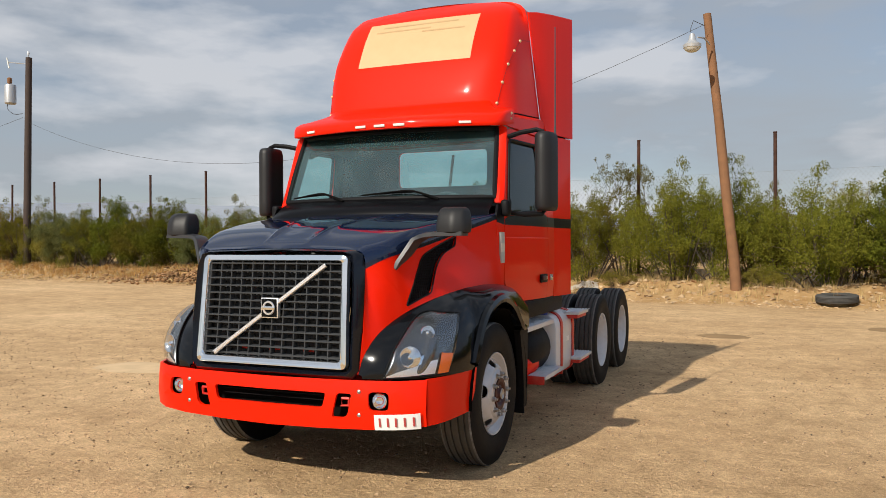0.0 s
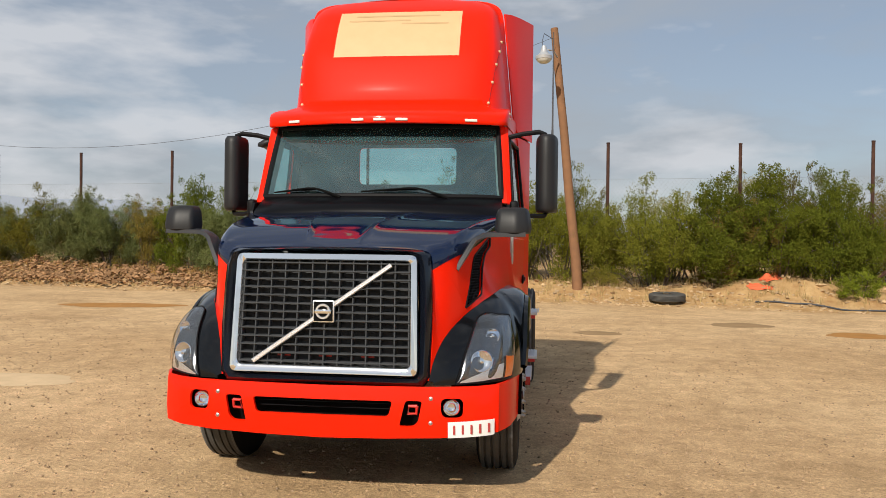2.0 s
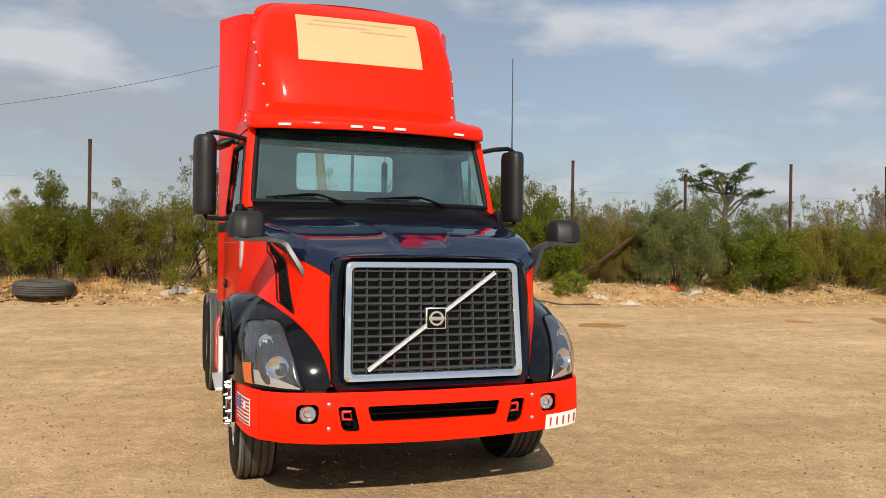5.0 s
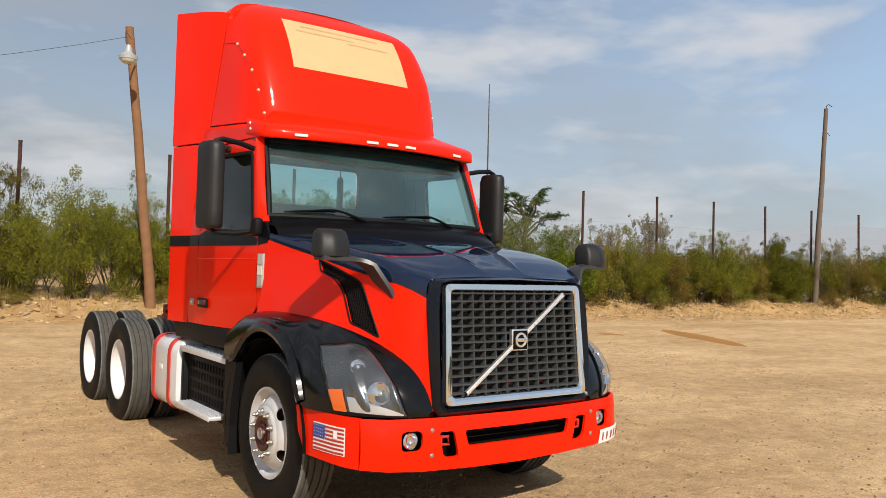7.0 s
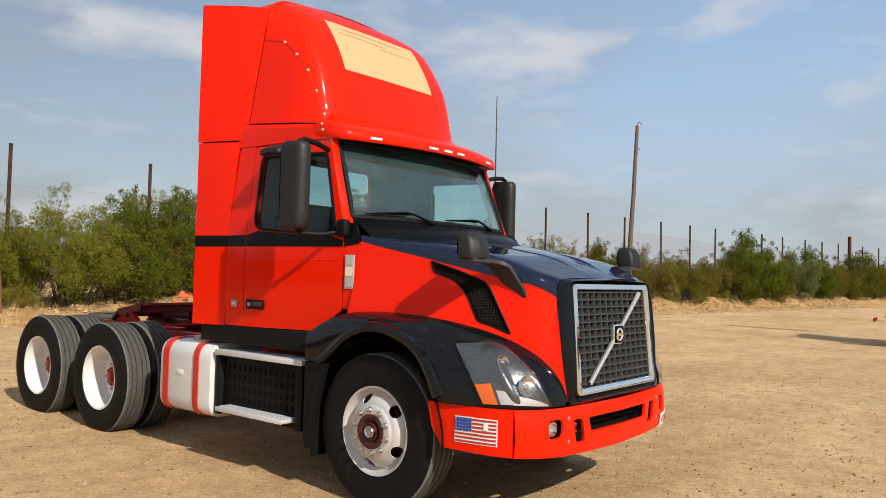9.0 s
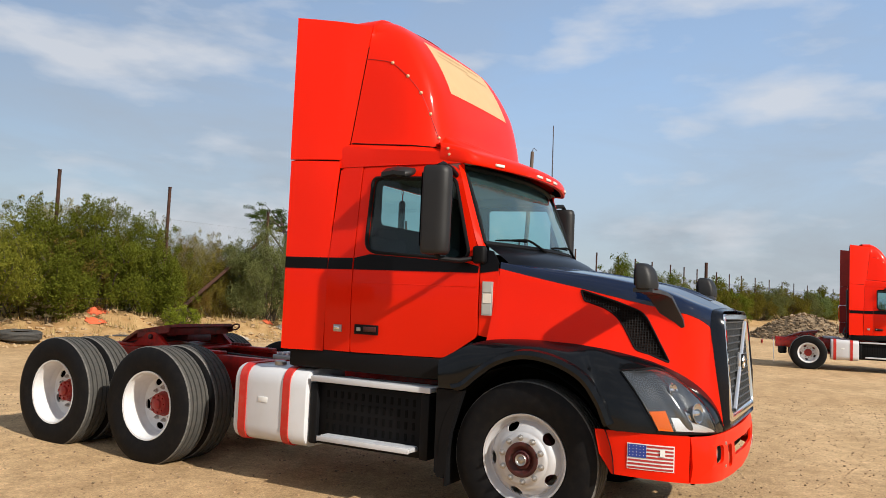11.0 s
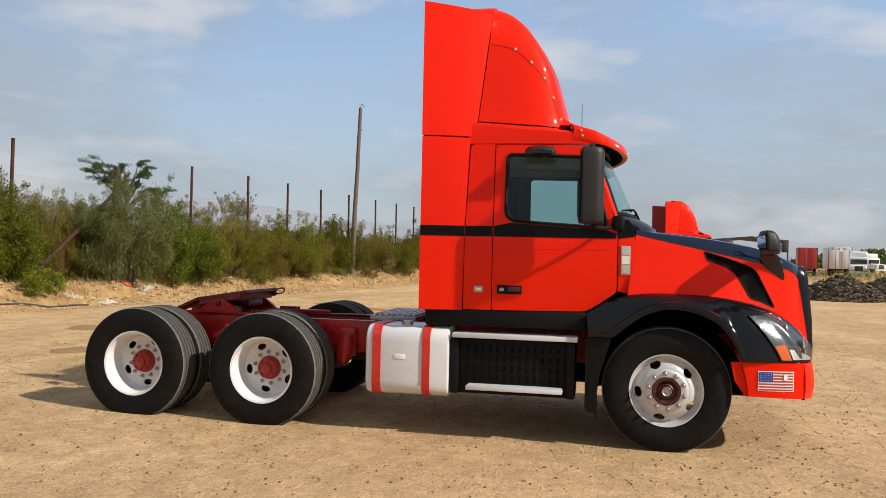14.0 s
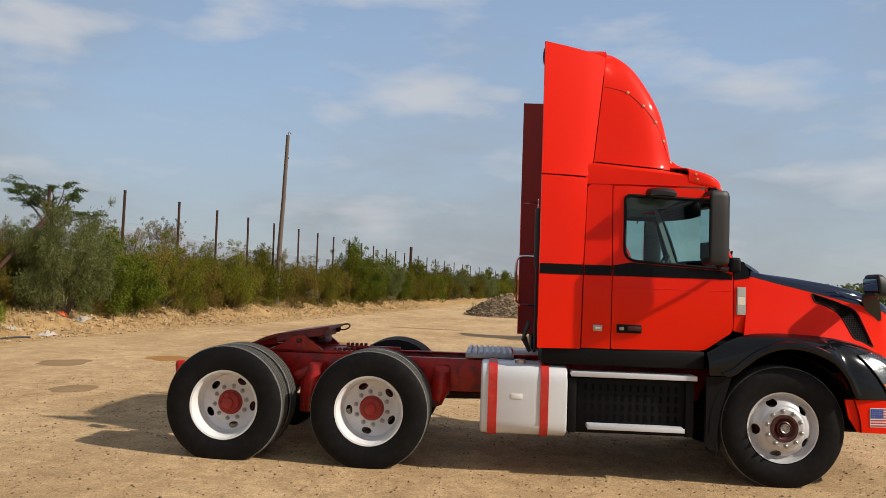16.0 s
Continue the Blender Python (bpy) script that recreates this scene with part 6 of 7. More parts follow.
    tube(bm, [(0, 2.4, .6), (0, 4.6, .53)], .06, 10)
    part("drive_shaft", bm, GREASE, T)
    part("under_tray", B(-.75, .75, .20, .9, .44, .47, .01), PLASTIC, T)
    # deck plate
    dk = part("deck_plate", B(-.50, .50, 3.52, 3.98, .945, .985, .006), DECK, T, "aluminium tread deck plate")
    for i in range(8):
        for j in range(5):
            part("tread_bar", B(-.48 + j * .195, -.48 + j * .195 + .17, 3.535 + i * .056, 3.535 + i * .056 + .026, .985, 1.008, .004, 1), ALU, dk)
    bm = bmesh.new()
    tube(bm, [(.1, 3.35, 1.0), (.1, 3.4, 1.15), (.05, 3.36, 1.3)], .02, 8)
    tube(bm, [(-.1, 3.35, 1.0), (-.12, 3.42, 1.12), (-.05, 3.36, 1.28)], .02, 8)
    part("air_hose", bm, CABLE, T)
    # fifth wheel: a plate tipped back, ramps bent down behind, on brackets that stand on a toothed slide
    def top(v):
        return lerp(v, [5.33, 5.86, 6.25], [1.185, 1.095, .935])
    out = rounded([(-.40, 5.33), (.40, 5.33), (.46, 5.46), (.46, 5.80), (.33, 6.24), (.12, 6.24), (.06, 5.80), (.045, 5.66), (-.045, 5.66), (-.06, 5.80), (-.12, 6.24), (-.33, 6.24), (-.46, 5.80), (-.46, 5.46)], .04, 4)
    fw = part("fifth_wheel", panel(out, [], lambda u, v: (u, v, top(v)), .028, .13, (0, 5.7, .5)), COUPLING, T, "greasy dark red fifth wheel plate tilted back")
    for s in (1, -1):
        bm = bmesh.new()
        surf(bm, [[(s * x, v, top(v) - d) for v in (5.37, 5.5, 5.65, 5.82)] for x, d in ((.452, .006), (.456, .075), (.436, .085), (.432, .01))])
        part("side_flange", bm, COUPLING, fw)
        bm = bmesh.new()
        surf(bm, [[(s * x, v, top(v) - d) for v, d in ((5.84, .01), (6.0, .012), (6.12, .012), (6.235, .006))] for x in (.345, .325)])
        surf(bm, [[(s * .335, 5.84, top(5.84) - .10), (s * .335, 6.0, top(6.0) - .06), (s * .335, 6.235, top(6.235) - .02)], [(s * .335, 5.84, top(5.84) - .01), (s * .335, 6.0, top(6.0) - .01), (s * .335, 6.235, top(6.235) - .006)]])
        part("ramp_web", bm, FRAME, fw)
        part("fifth_wheel_bracket", panel(rounded([(5.36, .955), (5.86, .955), (5.72, 1.04), (5.66, 1.085), (5.55, 1.095), (5.48, 1.05)], [.02, .02, .04, .03, .03, .04], 3), [circle(5.60, 1.045, .028, 12)], lambda u, v, s=s: (s * .47, u, v), .045, 0), FRAME, fw, "dark red pivot bracket")
        bm = bmesh.new()
        tube(bm, [(s * .42, 5.60, 1.045), (s * .49, 5.60, 1.045), (s * .495, 5.60, 1.045)], [.026, .026, .016], 10)
        part("pivot_pin", bm, GREASE, fw)
        sl = part("slide_rail", B(min(s * .33, s * .41), max(s * .33, s * .41), 4.70, 6.22, .927, .957, .005), FRAME, fw)
        for k in range(5):
            y = 5.06 + k * .048
            part("slide_tooth", B(min(s * .34, s * .40), max(s * .34, s * .40), y, y + .026, .956, .985, .003, 1), COUPLING, sl)
    for v in (5.42, 5.58, 5.74):
        part("under_rib", B(-.42, .42, v - .012, v + .012, top(v) - .10, top(v) - .025, .004), COUPLING, fw)
    part("jaw_housing", B(-.17, .17, 5.40, 5.72, 1.0, 1.075, .02), GREASE, fw)
    part("slide_base", B(-.32, .32, 5.25, 5.95, .927, .95, .006), FRAME, fw)
    bm = bmesh.new()
    tube(bm, [(.30, 5.46, 1.10), (.40, 5.42, 1.12), (.435, 5.375, 1.135)], .010, 6)
    tube(bm, [(.435, 5.32 + .055 * math.cos(t), 1.148 + .030 * math.sin(t) - .25 * .055 * math.cos(t)) for t in np.linspace(0, 2 * math.pi, 17)], .009, 6, cap=False)
    part("release_handle", bm, GREASE, fw, "looped steel release handle")
    # suspension castings between and before the drive wheels
    for s in (1, -1):
        bm = bmesh.new()
        box(bm, min(s * .44, s * .60), max(s * .44, s * .60), 5.33, 5.47, .60, .86, .03)
        tube(bm, [(s * .55, 5.40, .82), (s * .58, 5.42, .66), (s * .60, 5.44, .52), (s * .60, 5.44, .40)], [.075, .09, .08, .05], 12)
        part("suspension_casting", bm, FRAME, T, "dark red suspension casting")
        bm = bmesh.new()
        box(bm, min(s * .435, s * .52), max(s * .435, s * .52), 4.12, 4.28, .58, .86, .03)
        tube(bm, [(s * .50, 4.20, .80), (s * .53, 4.22, .62), (s * .53, 4.24, .50)], [.07, .085, .05], 12)
        part("spring_hanger", bm, FRAME, T)
        bm = bmesh.new()
        tube(bm, [(s * .56, 4.22, .52), (s * .57, 4.5, .44), (s * .57, 4.79, .40)], .035, 8)
        part("trailing_arm", bm, GREASE, T)
    # air lines along the rails and the hose post behind the cab
    bm = bmesh.new()
    tube(bm, spline([(-.25, 3.7, .88), (-.28, 4.1, .87), (-.2, 4.5, .86), (-.26, 4.9, .87), (-.2, 5.2, .88)], 24), .014, 6)
    tube(bm, spline([(.2, 3.7, .88), (.24, 4.2, .87), (.18, 4.6, .87), (.22, 5.2, .88)], 24), .012, 6)
    part("air_line", bm, CABLE, T)
    bm = bmesh.new()
    tube(bm, [(.475, 3.27, .95), (.475, 3.27, 1.9)], .014, 8)
    tube(bm, [(.475, 3.27, 1.86), (.475, 3.27, 1.90), (.475, 3.27, 2.48), (.475, 3.27, 2.505)], [.022, .032, .032, .020], 12)
    post = part("hose_post", bm, CABLE, T, "black sleeved hose post behind the cab")
    bm = bmesh.new()
    tube(bm, [(.475, 3.27, 2.50), (.475, 3.27, 2.57)], .006, 6)
    tube(bm, [(.475 + .02 * math.cos(t), 3.27, 2.585 + .02 * math.sin(t)) for t in np.linspace(0, 2 * math.pi, 13)], .004, 5, cap=False)
    part("hook", bm, CHROME, post)
    for s in (1, -1):
        part("tail_lamp_bracket", B(min(s * .30, s * .44), max(s * .30, s * .44), 6.78, 6.82, .68, .80, .01), FRAME, T)
        part("tail_lamp", B(min(s * .31, s * .40), max(s * .31, s * .40), 6.82, 6.84, .71, .78, .008), HUBRED, T, "small red tail lamp")


def build_mirrors(T):
    for s in (1, -1):
        # door mirror
        bm = bmesh.new()
        plan = rounded([(1.225, 1.985), (1.41, 1.955), (1.38, 1.80), (1.31, 1.765), (1.25, 1.80)], [.02, .02, .05, .05, .05], 4)
        rows = []
        for z, k in ((1.868, .80), (1.876, .93), (1.90, 1.0), (2.0, 1.0), (2.3, 1.0), (2.44, 1.0), (2.475, .94), (2.492, .78)):
            c = (1.315, 1.89)
            rows.append([(s * (c[0] + (x - c[0]) * k), c[1] + (y - c[1]) * k, z) for x, y in plan])
        vs = surf(bm, rows, close=True)
        bm.faces.new(vs[0])
        bm.faces.new(vs[-1][::-1])
        mr = part("door_mirror", bm, MIRRORCASE, T, "tall black door mirror", angle=45)
        bm = bmesh.new()
        a, b = Vector((1.235, 1.990, 0)), Vector((1.40, 1.963, 0))
        surf(bm, [[(s * p.x, p.y + .002, z) for p in (a, b)] for z in (1.92, 2.44)])
        part("mirror_glass", bm, MIRRORGLASS, mr)
        bm = bmesh.new()
        tube(bm, [(s * .99, 1.90, 2.475), (s * 1.12, 1.88, 2.505), (s * 1.25, 1.88, 2.52), (s * 1.30, 1.88, 2.50), (s * 1.315, 1.88, 2.46)], .02, 8)
        part("upper_arm", bm, PLASTIC, mr)
        bm = bmesh.new()
        tube(bm, [(s * 1.05, 1.70, 1.86), (s * 1.18, 1.76, 1.835), (s * 1.30, 1.85, 1.84), (s * 1.32, 1.87, 1.88)], .018, 8)
        part("lower_arm", bm, PLASTIC, mr)
        part("mirror_foot", B(min(s * 1.03, s * 1.10), max(s * 1.03, s * 1.10), 1.60, 1.70, 1.82, 1.95, .025, 3), PLASTIC, mr)
        # hood mirror
        bm = bmesh.new()
        plan = rounded([(.975, .52), (1.225, .49), (1.20, .40), (1.12, .365), (1.00, .39)], .025, 4)
        rows = []
        for z, k, kd, back in ((1.672, .80, .80, 0), (1.680, .93, .95, 0), (1.71, .98, 1.0, .002), (1.765, .93, .96, .008), (1.805, .88, .84, .016), (1.828, .80, .66, .022), (1.840, .62, .40, .026)):
            rows.append([(s * (1.09 + (x - 1.09) * k), .45 + (y - .45) * kd + back, z) for x, y in plan])
        vs = surf(bm, rows, close=True)
        bm.faces.new(vs[0])
        bm.faces.new(vs[-1][::-1])
        hm = part("hood_mirror", bm, MIRRORCASE, T, "black hood mirror on a bent arm", angle=45)
        bm = bmesh.new()
        surf(bm, [[(s * (1.09 - .100 * k), .522 + b, z), (s * (1.09 + .115 * k), .497 + b, z)] for z, k, b in ((1.70, 1, .004), (1.765, .95, .008), (1.80, .88, .010))])
        part("mirror_glass", bm, MIRRORGLASS, hm)
        arm = [Vector(q) for q in ((1.18, .45, 1.672), (.98, .445, 1.668), (.92, .435, 1.660), (.88, .415, 1.640), (.85, .395, 1.612), (.775, .325, 1.475), (.757, .305, 1.435))]
        bm = bmesh.new()
        rows = []
        for i, p in enumerate(arm):
            q0, q1 = arm[max(i - 1, 0)], arm[min(i + 1, len(arm) - 1)]
            d = (q1 - q0).normalized()
            side = Vector((0, 1, 0)) - d * d.y
            side.normalize()
            nrm = side.cross(d).normalized()
            if nrm.z < 0:
                nrm = -nrm
            w, t = lerp(i, [0, 2, 4, 6], [.062, .060, .068, .040]), .016
            rows.append([(s * v.x, v.y, v.z) for v in (p + side * w + nrm * t * .6, p + nrm * t * 1.2, p - side * w + nrm * t * .6, p - side * w - nrm * t, p + side * w - nrm * t)])
        vs = surf(bm, rows, close=True)
        bm.faces.new(vs[0])
        bm.faces.new(vs[-1][::-1])
        part("mirror_arm", bm, SATIN, hm, "grey bent mirror arm", angle=50)
    # look-down mirror over the passenger door
    bm = bmesh.new()
    rows = [[(x, 2.18 + .26 * f, z + .02 * math.sin(math.pi * f)) for x, z in ((-1.235, 2.445), (-1.235, 2.475), (-1.17, 2.515), (-1.09, 2.525), (-1.075, 2.505), (-1.10, 2.475), (-1.19, 2.435))] for f in (0, .1, .5, .9, 1)]
    rows[0] = [(x * .4 - 1.16 * .6, y, z * .4 + 2.48 * .6) for x, y, z in rows[0]]
    rows[-1] = [(x * .4 - 1.16 * .6, y, z * .4 + 2.48 * .6) for x, y, z in rows[-1]]
    vs = surf(bm, rows, close=True)
    bm.faces.new(vs[0])
    bm.faces.new(vs[-1][::-1])
    box(bm, -1.10, -1.01, 2.28, 2.36, 2.49, 2.535, .012)
    part("look_down_mirror", bm, MIRRORCASE, T, "small black look-down mirror over the door", angle=50)
    bm = bmesh.new()
    tube(bm, [(1.36, 2.04, 2.45), (1.36, 2.04, 2.60), (1.36, 2.045, 3.37)], [.012, .007, .004], 6)
    part("antenna", bm, CABLE, T, "thin whip antenna")


def build_interior(T):
    part("cab_floor", B(-1.0, 1.0, 1.55, 2.92, 1.18, 1.22), INTERIOR, T)
    bm = bmesh.new()
    rows = []
    for x in np.linspace(-.98, .98, 13):
        k = .14 * (1 - x * x)
        rows.append([(x, 1.66 - k, 1.90), (x, 1.80 - k, 1.90), (x, 1.93 - k * .5, 1.86), (x, 1.98 - k * .3, 1.72), (x, 1.90, 1.30)])
    surf(bm, rows)
    part("dashboard", bm, DASH, T, "grey dashboard behind the windscreen", angle=50)
    for s in (1, -1):
        st = part("seat", B(s * .5 - .24, s * .5 + .24, 2.25, 2.72, 1.36, 1.48, .05, 3), SEATM, T, "dark grey cab seat")
        bm = B(-.24, .24, -.06, .06, 0, .62, .05, 3)
        b = part("backrest", bm, SEATM, st)
        b.matrix_basis = Matrix.Translation((s * .5, 2.70, 1.44)) @ pose(0, 0, 0, -10, 0, 0)
        bm = B(-.13, .13, -.045, .045, 0, .18, .04, 3)
        b = part("headrest", bm, SEATM, st)
        b.matrix_basis = Matrix.Translation((s * .5, 2.79, 1.95)) @ pose(0, 0, 0, -10, 0, 0)
        part("seat_base", B(s * .5 - .2, s * .5 + .2, 2.3, 2.65, 1.22, 1.42, .02), INTERIOR, st)
    bm = bmesh.new()
    c = Vector((.46, 1.98, 1.84))
    e1, e2 = Vector((1, 0, 0)), Vector((0, -.45, .89)).normalized()
    tube(bm, [c + (e1 * float(math.cos(t)) + e2 * float(math.sin(t))) * .215 for t in np.linspace(0, 2 * math.pi, 29)], .016, 8, cap=False)
    tube(bm, [c - e1 * .2, c + Vector((0, -.03, -.02)), c + e1 * .2], .014, 6)
    tube(bm, [c + Vector((0, -.03, -.02)), c + Vector((0, -.12, -.25))], .03, 8)
    part("steering_wheel", bm, INTERIOR, T, "dark steering wheel")
    hl = part("headliner", B(-.98, .98, 1.86, 2.9, 2.572, 2.59), PILLARTRIM, T, "grey cab headliner")
    for s in (1, -1):
        part("roof_side_trim", B(min(s * .955, s * .985), max(s * .955, s * .985), 1.88, 2.9, 2.49, 2.58, .01), PILLARTRIM, hl)


truck = thing("semi_truck", "red and black day cab semi tractor with white wheels", "truck")
truck.rotation_euler = (0, 0, radians(0.54))
build_hood(truck)
build_grille(truck)
bumper = build_bumper(truck)
build_cab(truck)
build_fairing(truck)
build_running_gear(truck)
build_mirrors(truck)
build_interior(truck)

# ---- a second truck of the same make, further off ----
second = copy_thing(truck, pose(21.9, -3.32, -0.115, 0, 0, 6.5))
tagged(second, "red short day cab tractor standing across the lot", "truck")
SHIFT = {"drive_wheel": -.35, "inner_drive_wheel": -.35, "drive_axle": -.35, "fifth_wheel": -1.2, "tail_lamp": -1.05, "tail_lamp_bracket": -1.05}
for o in list(second.children):
    kind = o.name.split(".")[0]
    far_back = sum(c[1] for c in o.bound_box) / 8 > 5.3
    if kind == "frame_rail":
        o.matrix_basis = Matrix.Diagonal((1, .85, 1, 1))
    elif far_back and kind != "fifth_wheel" and not kind.startswith("tail"):
        for q in (*o.children_recursive, o):
            bpy.data.objects.remove(q)
    elif kind in SHIFT:
        o.matrix_basis = Matrix.Translation((0, SHIFT[kind], 0))

for s in (1, -1):
    part("mudflap", panel(rounded([(s * .55, .17), (s * 1.12, .17), (s * 1.12, .84), (s * .55, .84)], .02, 2), [], lambda u, v: (u, 5.42 - .03 * (.84 - v), v), .012, .2), WHITE, second, "white rubber mudflap")
    part("mudflap_hanger", B(min(s * .40, s * 1.10), max(s * .40, s * 1.10), 5.425, 5.455, .84, .87, .005), FRAME, second)

# flag decal and number plate, on the first truck only
flag = part("flag_decal", panel([(.10, .548), (.444, .548), (.444, .708), (.10, .708)], [], lambda u, v: (-(1.041 + lerp(u, [0, .1, .2, .45, .75], [0, .04, .065, .095, .115]) + .004), .167 + u * .82, v), .002, .08), WHITE, bumper, "flag sticker with red stripes and blue field")


def decal(u0_, u1_, v0, v1, material, name, o):
    return part(name, panel([(u0_, v0), (u1_, v0), (u1_, v1), (u0_, v1)], [], lambda u, v: (-(1.041 + lerp(u, [0, .1, .2, .45, .75], [0, .04, .065, .095, .115]) + o), .167 + u * .82, v), .001, .08), material, flag)


for k in range(7):
    z = .554 + k * .0225
    decal(.106, .438 if k < 3 else .300, z, z + .0115, FLAGRED, "stripe", .0062)
decal(.302, .438, .622, .702, FLAGBLUE, "canton", .0075)
for i in range(4):
    for j in range(5):
        u, v = .318 + j * .026, .634 + i * .019
        decal(u, u + .005, v, v + .0045, WHITE, "star", .009)
decal(.165, .20, .640, .685, WHITE, "worn_spot", .009)


def bumper_front(u, v, o):
    return (u, bump_y(u) - .02 * math.sin(max(0, min(1, (v - .45) / .32)) * math.pi) - o, v)


plate = part("number_plate", panel([(.752, .468), (1.018, .480), (1.018, .575), (.752, .563)], [], lambda u, v: bumper_front(u, v, .010), .004, .06), WHITE, bumper, "white plate with red bars")
for k in range(5):
    u = .768 + k * .05
    z = .490 + k * .0022
    part("plate_bar", panel([(u + .014, z), (u + .026, z), (u + .026, z + .055), (u + .014, z + .055)], [], lambda a, b: bumper_front(a, b, .016), .002, 0), PLATERED, plate)

# ---- tyres lying on the ground ----
def old_tyre(x, y, rz):
    t = thing("old_tyre", "worn black truck tyre lying flat on the dirt", "tyre", (x, y, ground_z(x, y)), group="old tyres")
    t.rotation_euler = (radians(2), radians(-2), radians(rz))
    R, c = .54, .145
    prof = [(-.09, .29), (-.125, .31), (-.14, .37), (-.138, .44), (-.12, .50), (-.10, .53)]
    for g in (-.06, -.02, .02, .06):
        prof += [(g - .008, R), (g - .006, R - .015), (g + .006, R - .015), (g + .008, R)]
    prof += [(.10, .53), (.12, .50), (.138, .44), (.14, .37), (.125, .31), (.09, .29), (.09, .33), (.10, .42), (.0, .50), (-.10, .42), (-.09, .33), (-.09, .29)]
    bm = bmesh.new()
    lathe(bm, prof, (0, 0, 0), 44)
    bmesh.ops.transform(bm, matrix=Matrix.Translation((0, 0, c)) @ Matrix.Rotation(radians(90), 4, "Y"), verts=bm.verts)
    part("carcass", bm, TREAD, t)
    return t


small = old_tyre(4.18, 15.0, 20)
small.scale = (.80, .80, .68)
big = old_tyre(-4.82, 16.45, 70)
big.scale = (1.25, 1.25, 1.25)


# ---- loose stones, bank rubble, dry grass ----
def rock_verts(rng, r, flat=0.7):
    b = [(1, 0, 0), (-1, 0, 0), (0, 1, 0), (0, -1, 0), (0, 0, 1), (0, 0, -1), (.7, .7, .2), (-.7, .6, .3), (.6, -.7, .1), (-.6, -.7, .2)]
    q = Euler((rng.uniform(0, 6), rng.uniform(0, 6), rng.uniform(0, 6))).to_matrix()
    out = []
    for p in b[:6]:
        v = q @ (Vector(p) * r * rng.uniform(.65, 1.2))
        v.z *= flat
        out.append(v)
    return out


OCTA = [(0, 2, 4), (2, 1, 4), (1, 3, 4), (3, 0, 4), (2, 0, 5), (1, 2, 5), (3, 1, 5), (0, 3, 5)]


def scatter_rocks(name, label, material, pts, seed):
    rng = random.Random(seed)
    verts, faces = [], []
    for (x, y, z, r, fl) in pts:
        i = len(verts)
        verts += [v + Vector((x, y, z)) for v in rock_verts(rng, r, fl)]
        faces += [tuple(i + k for k in f) for f in OCTA]
    me = bpy.data.meshes.new(name)
    me.from_pydata(verts, [], faces)
    me.materials.append(material)
    return tagged(new(name, me), label, "stones", kind="stuff")


PEBBLE = mat("tan_pebbles", (0.33, 0.225, 0.135), 0.9, var=0.2, scale=2, island=0.5, spec=0.2)
CLOD = mat("reddish_dirt_clods", (0.27, 0.155, 0.078), 0.95, var=0.25, scale=3, island=0.4, spec=0.1)
RUBBLE = mat("pale_limestone_rubble", (0.42, 0.295, 0.17), 0.9, var=0.2, scale=3, island=0.3, spec=0.2)
DEBRIS = mat("dark_broken_asphalt", (0.12, 0.095, 0.07), 0.9, var=0.3, scale=2, island=0.75, spec=0.1)
DEBRIS2 = mat("brown_broken_asphalt", (0.25, 0.185, 0.12), 0.9, var=0.3, scale=2, island=0.65, spec=0.1)
STRAW = mat("dry_straw_grass", (0.42, 0.31, 0.14), 0.9, var=0.2, scale=1, island=0.35, trans=0.2, spec=0.1)
ORANGESTRAW = mat("orange_dry_grass", (0.44, 0.25, 0.085), 0.9, var=0.2, scale=1, island=0.35, trans=0.2, spec=0.1)
GREENGRASS = mat("weedy_green_grass", (0.20, 0.20, 0.05), 0.9, var=0.3, scale=1, island=0.35, trans=0.2, spec=0.1)

rng = random.Random(3)
pts = []
for k in range(34000):
    x, y = rng.uniform(-10, 10), rng.uniform(-5, 10)
    r = 0.004 + 0.013 * rng.random() ** 3
    pts.append((x, y, ground_z(x, y) + r * .3, r, .7))
scatter_rocks("gravel", "small tan stones scattered over the dirt", PEBBLE, pts, 5)
pts = []
for k in range(900):
    x, y = rng.uniform(-14, 30), rng.uniform(-6, 13)
    r = .006 + .015 * rng.random() ** 2
    pts.append((x, y, ground_z(x, y) + r * .3, r, .6))
scatter_rocks("gravel", "loose darker stones on the dirt lot", DEBRIS2, pts, 6)
pts = []
for k in range(15000):
    x = rng.uniform(-34, 52)
    d = rng.uniform(-3.0, -1.0) if k % 3 else rng.gauss(-2.7, .25)
    y = fence_y(x) + d
    r = .012 + .085 * rng.random() ** 3.8 * (1.2 if d > -2.4 else .7)
    pts.append((x, y, ground_z(x, y) + r * .15, r, .55))
scatter_rocks("bank_rubble", "pale stones and clods along the bank", RUBBLE, pts, 7)
pts = []
for k in range(2400):
    x = rng.gauss(-12.5, 4.2)
    d = -2.0 + rng.gauss(0, .42)
    y = fence_y(x) + d
    r = .03 + .09 * rng.random() ** 2
    pts.append((x, y, ground_z(x, y) + .18 * math.exp(-((x + 12.5) / 4.5) ** 2) + r * .2, r, .6))
scatter_rocks("clod_heap", "low heap of reddish brown dirt clods", CLOD, pts, 8)


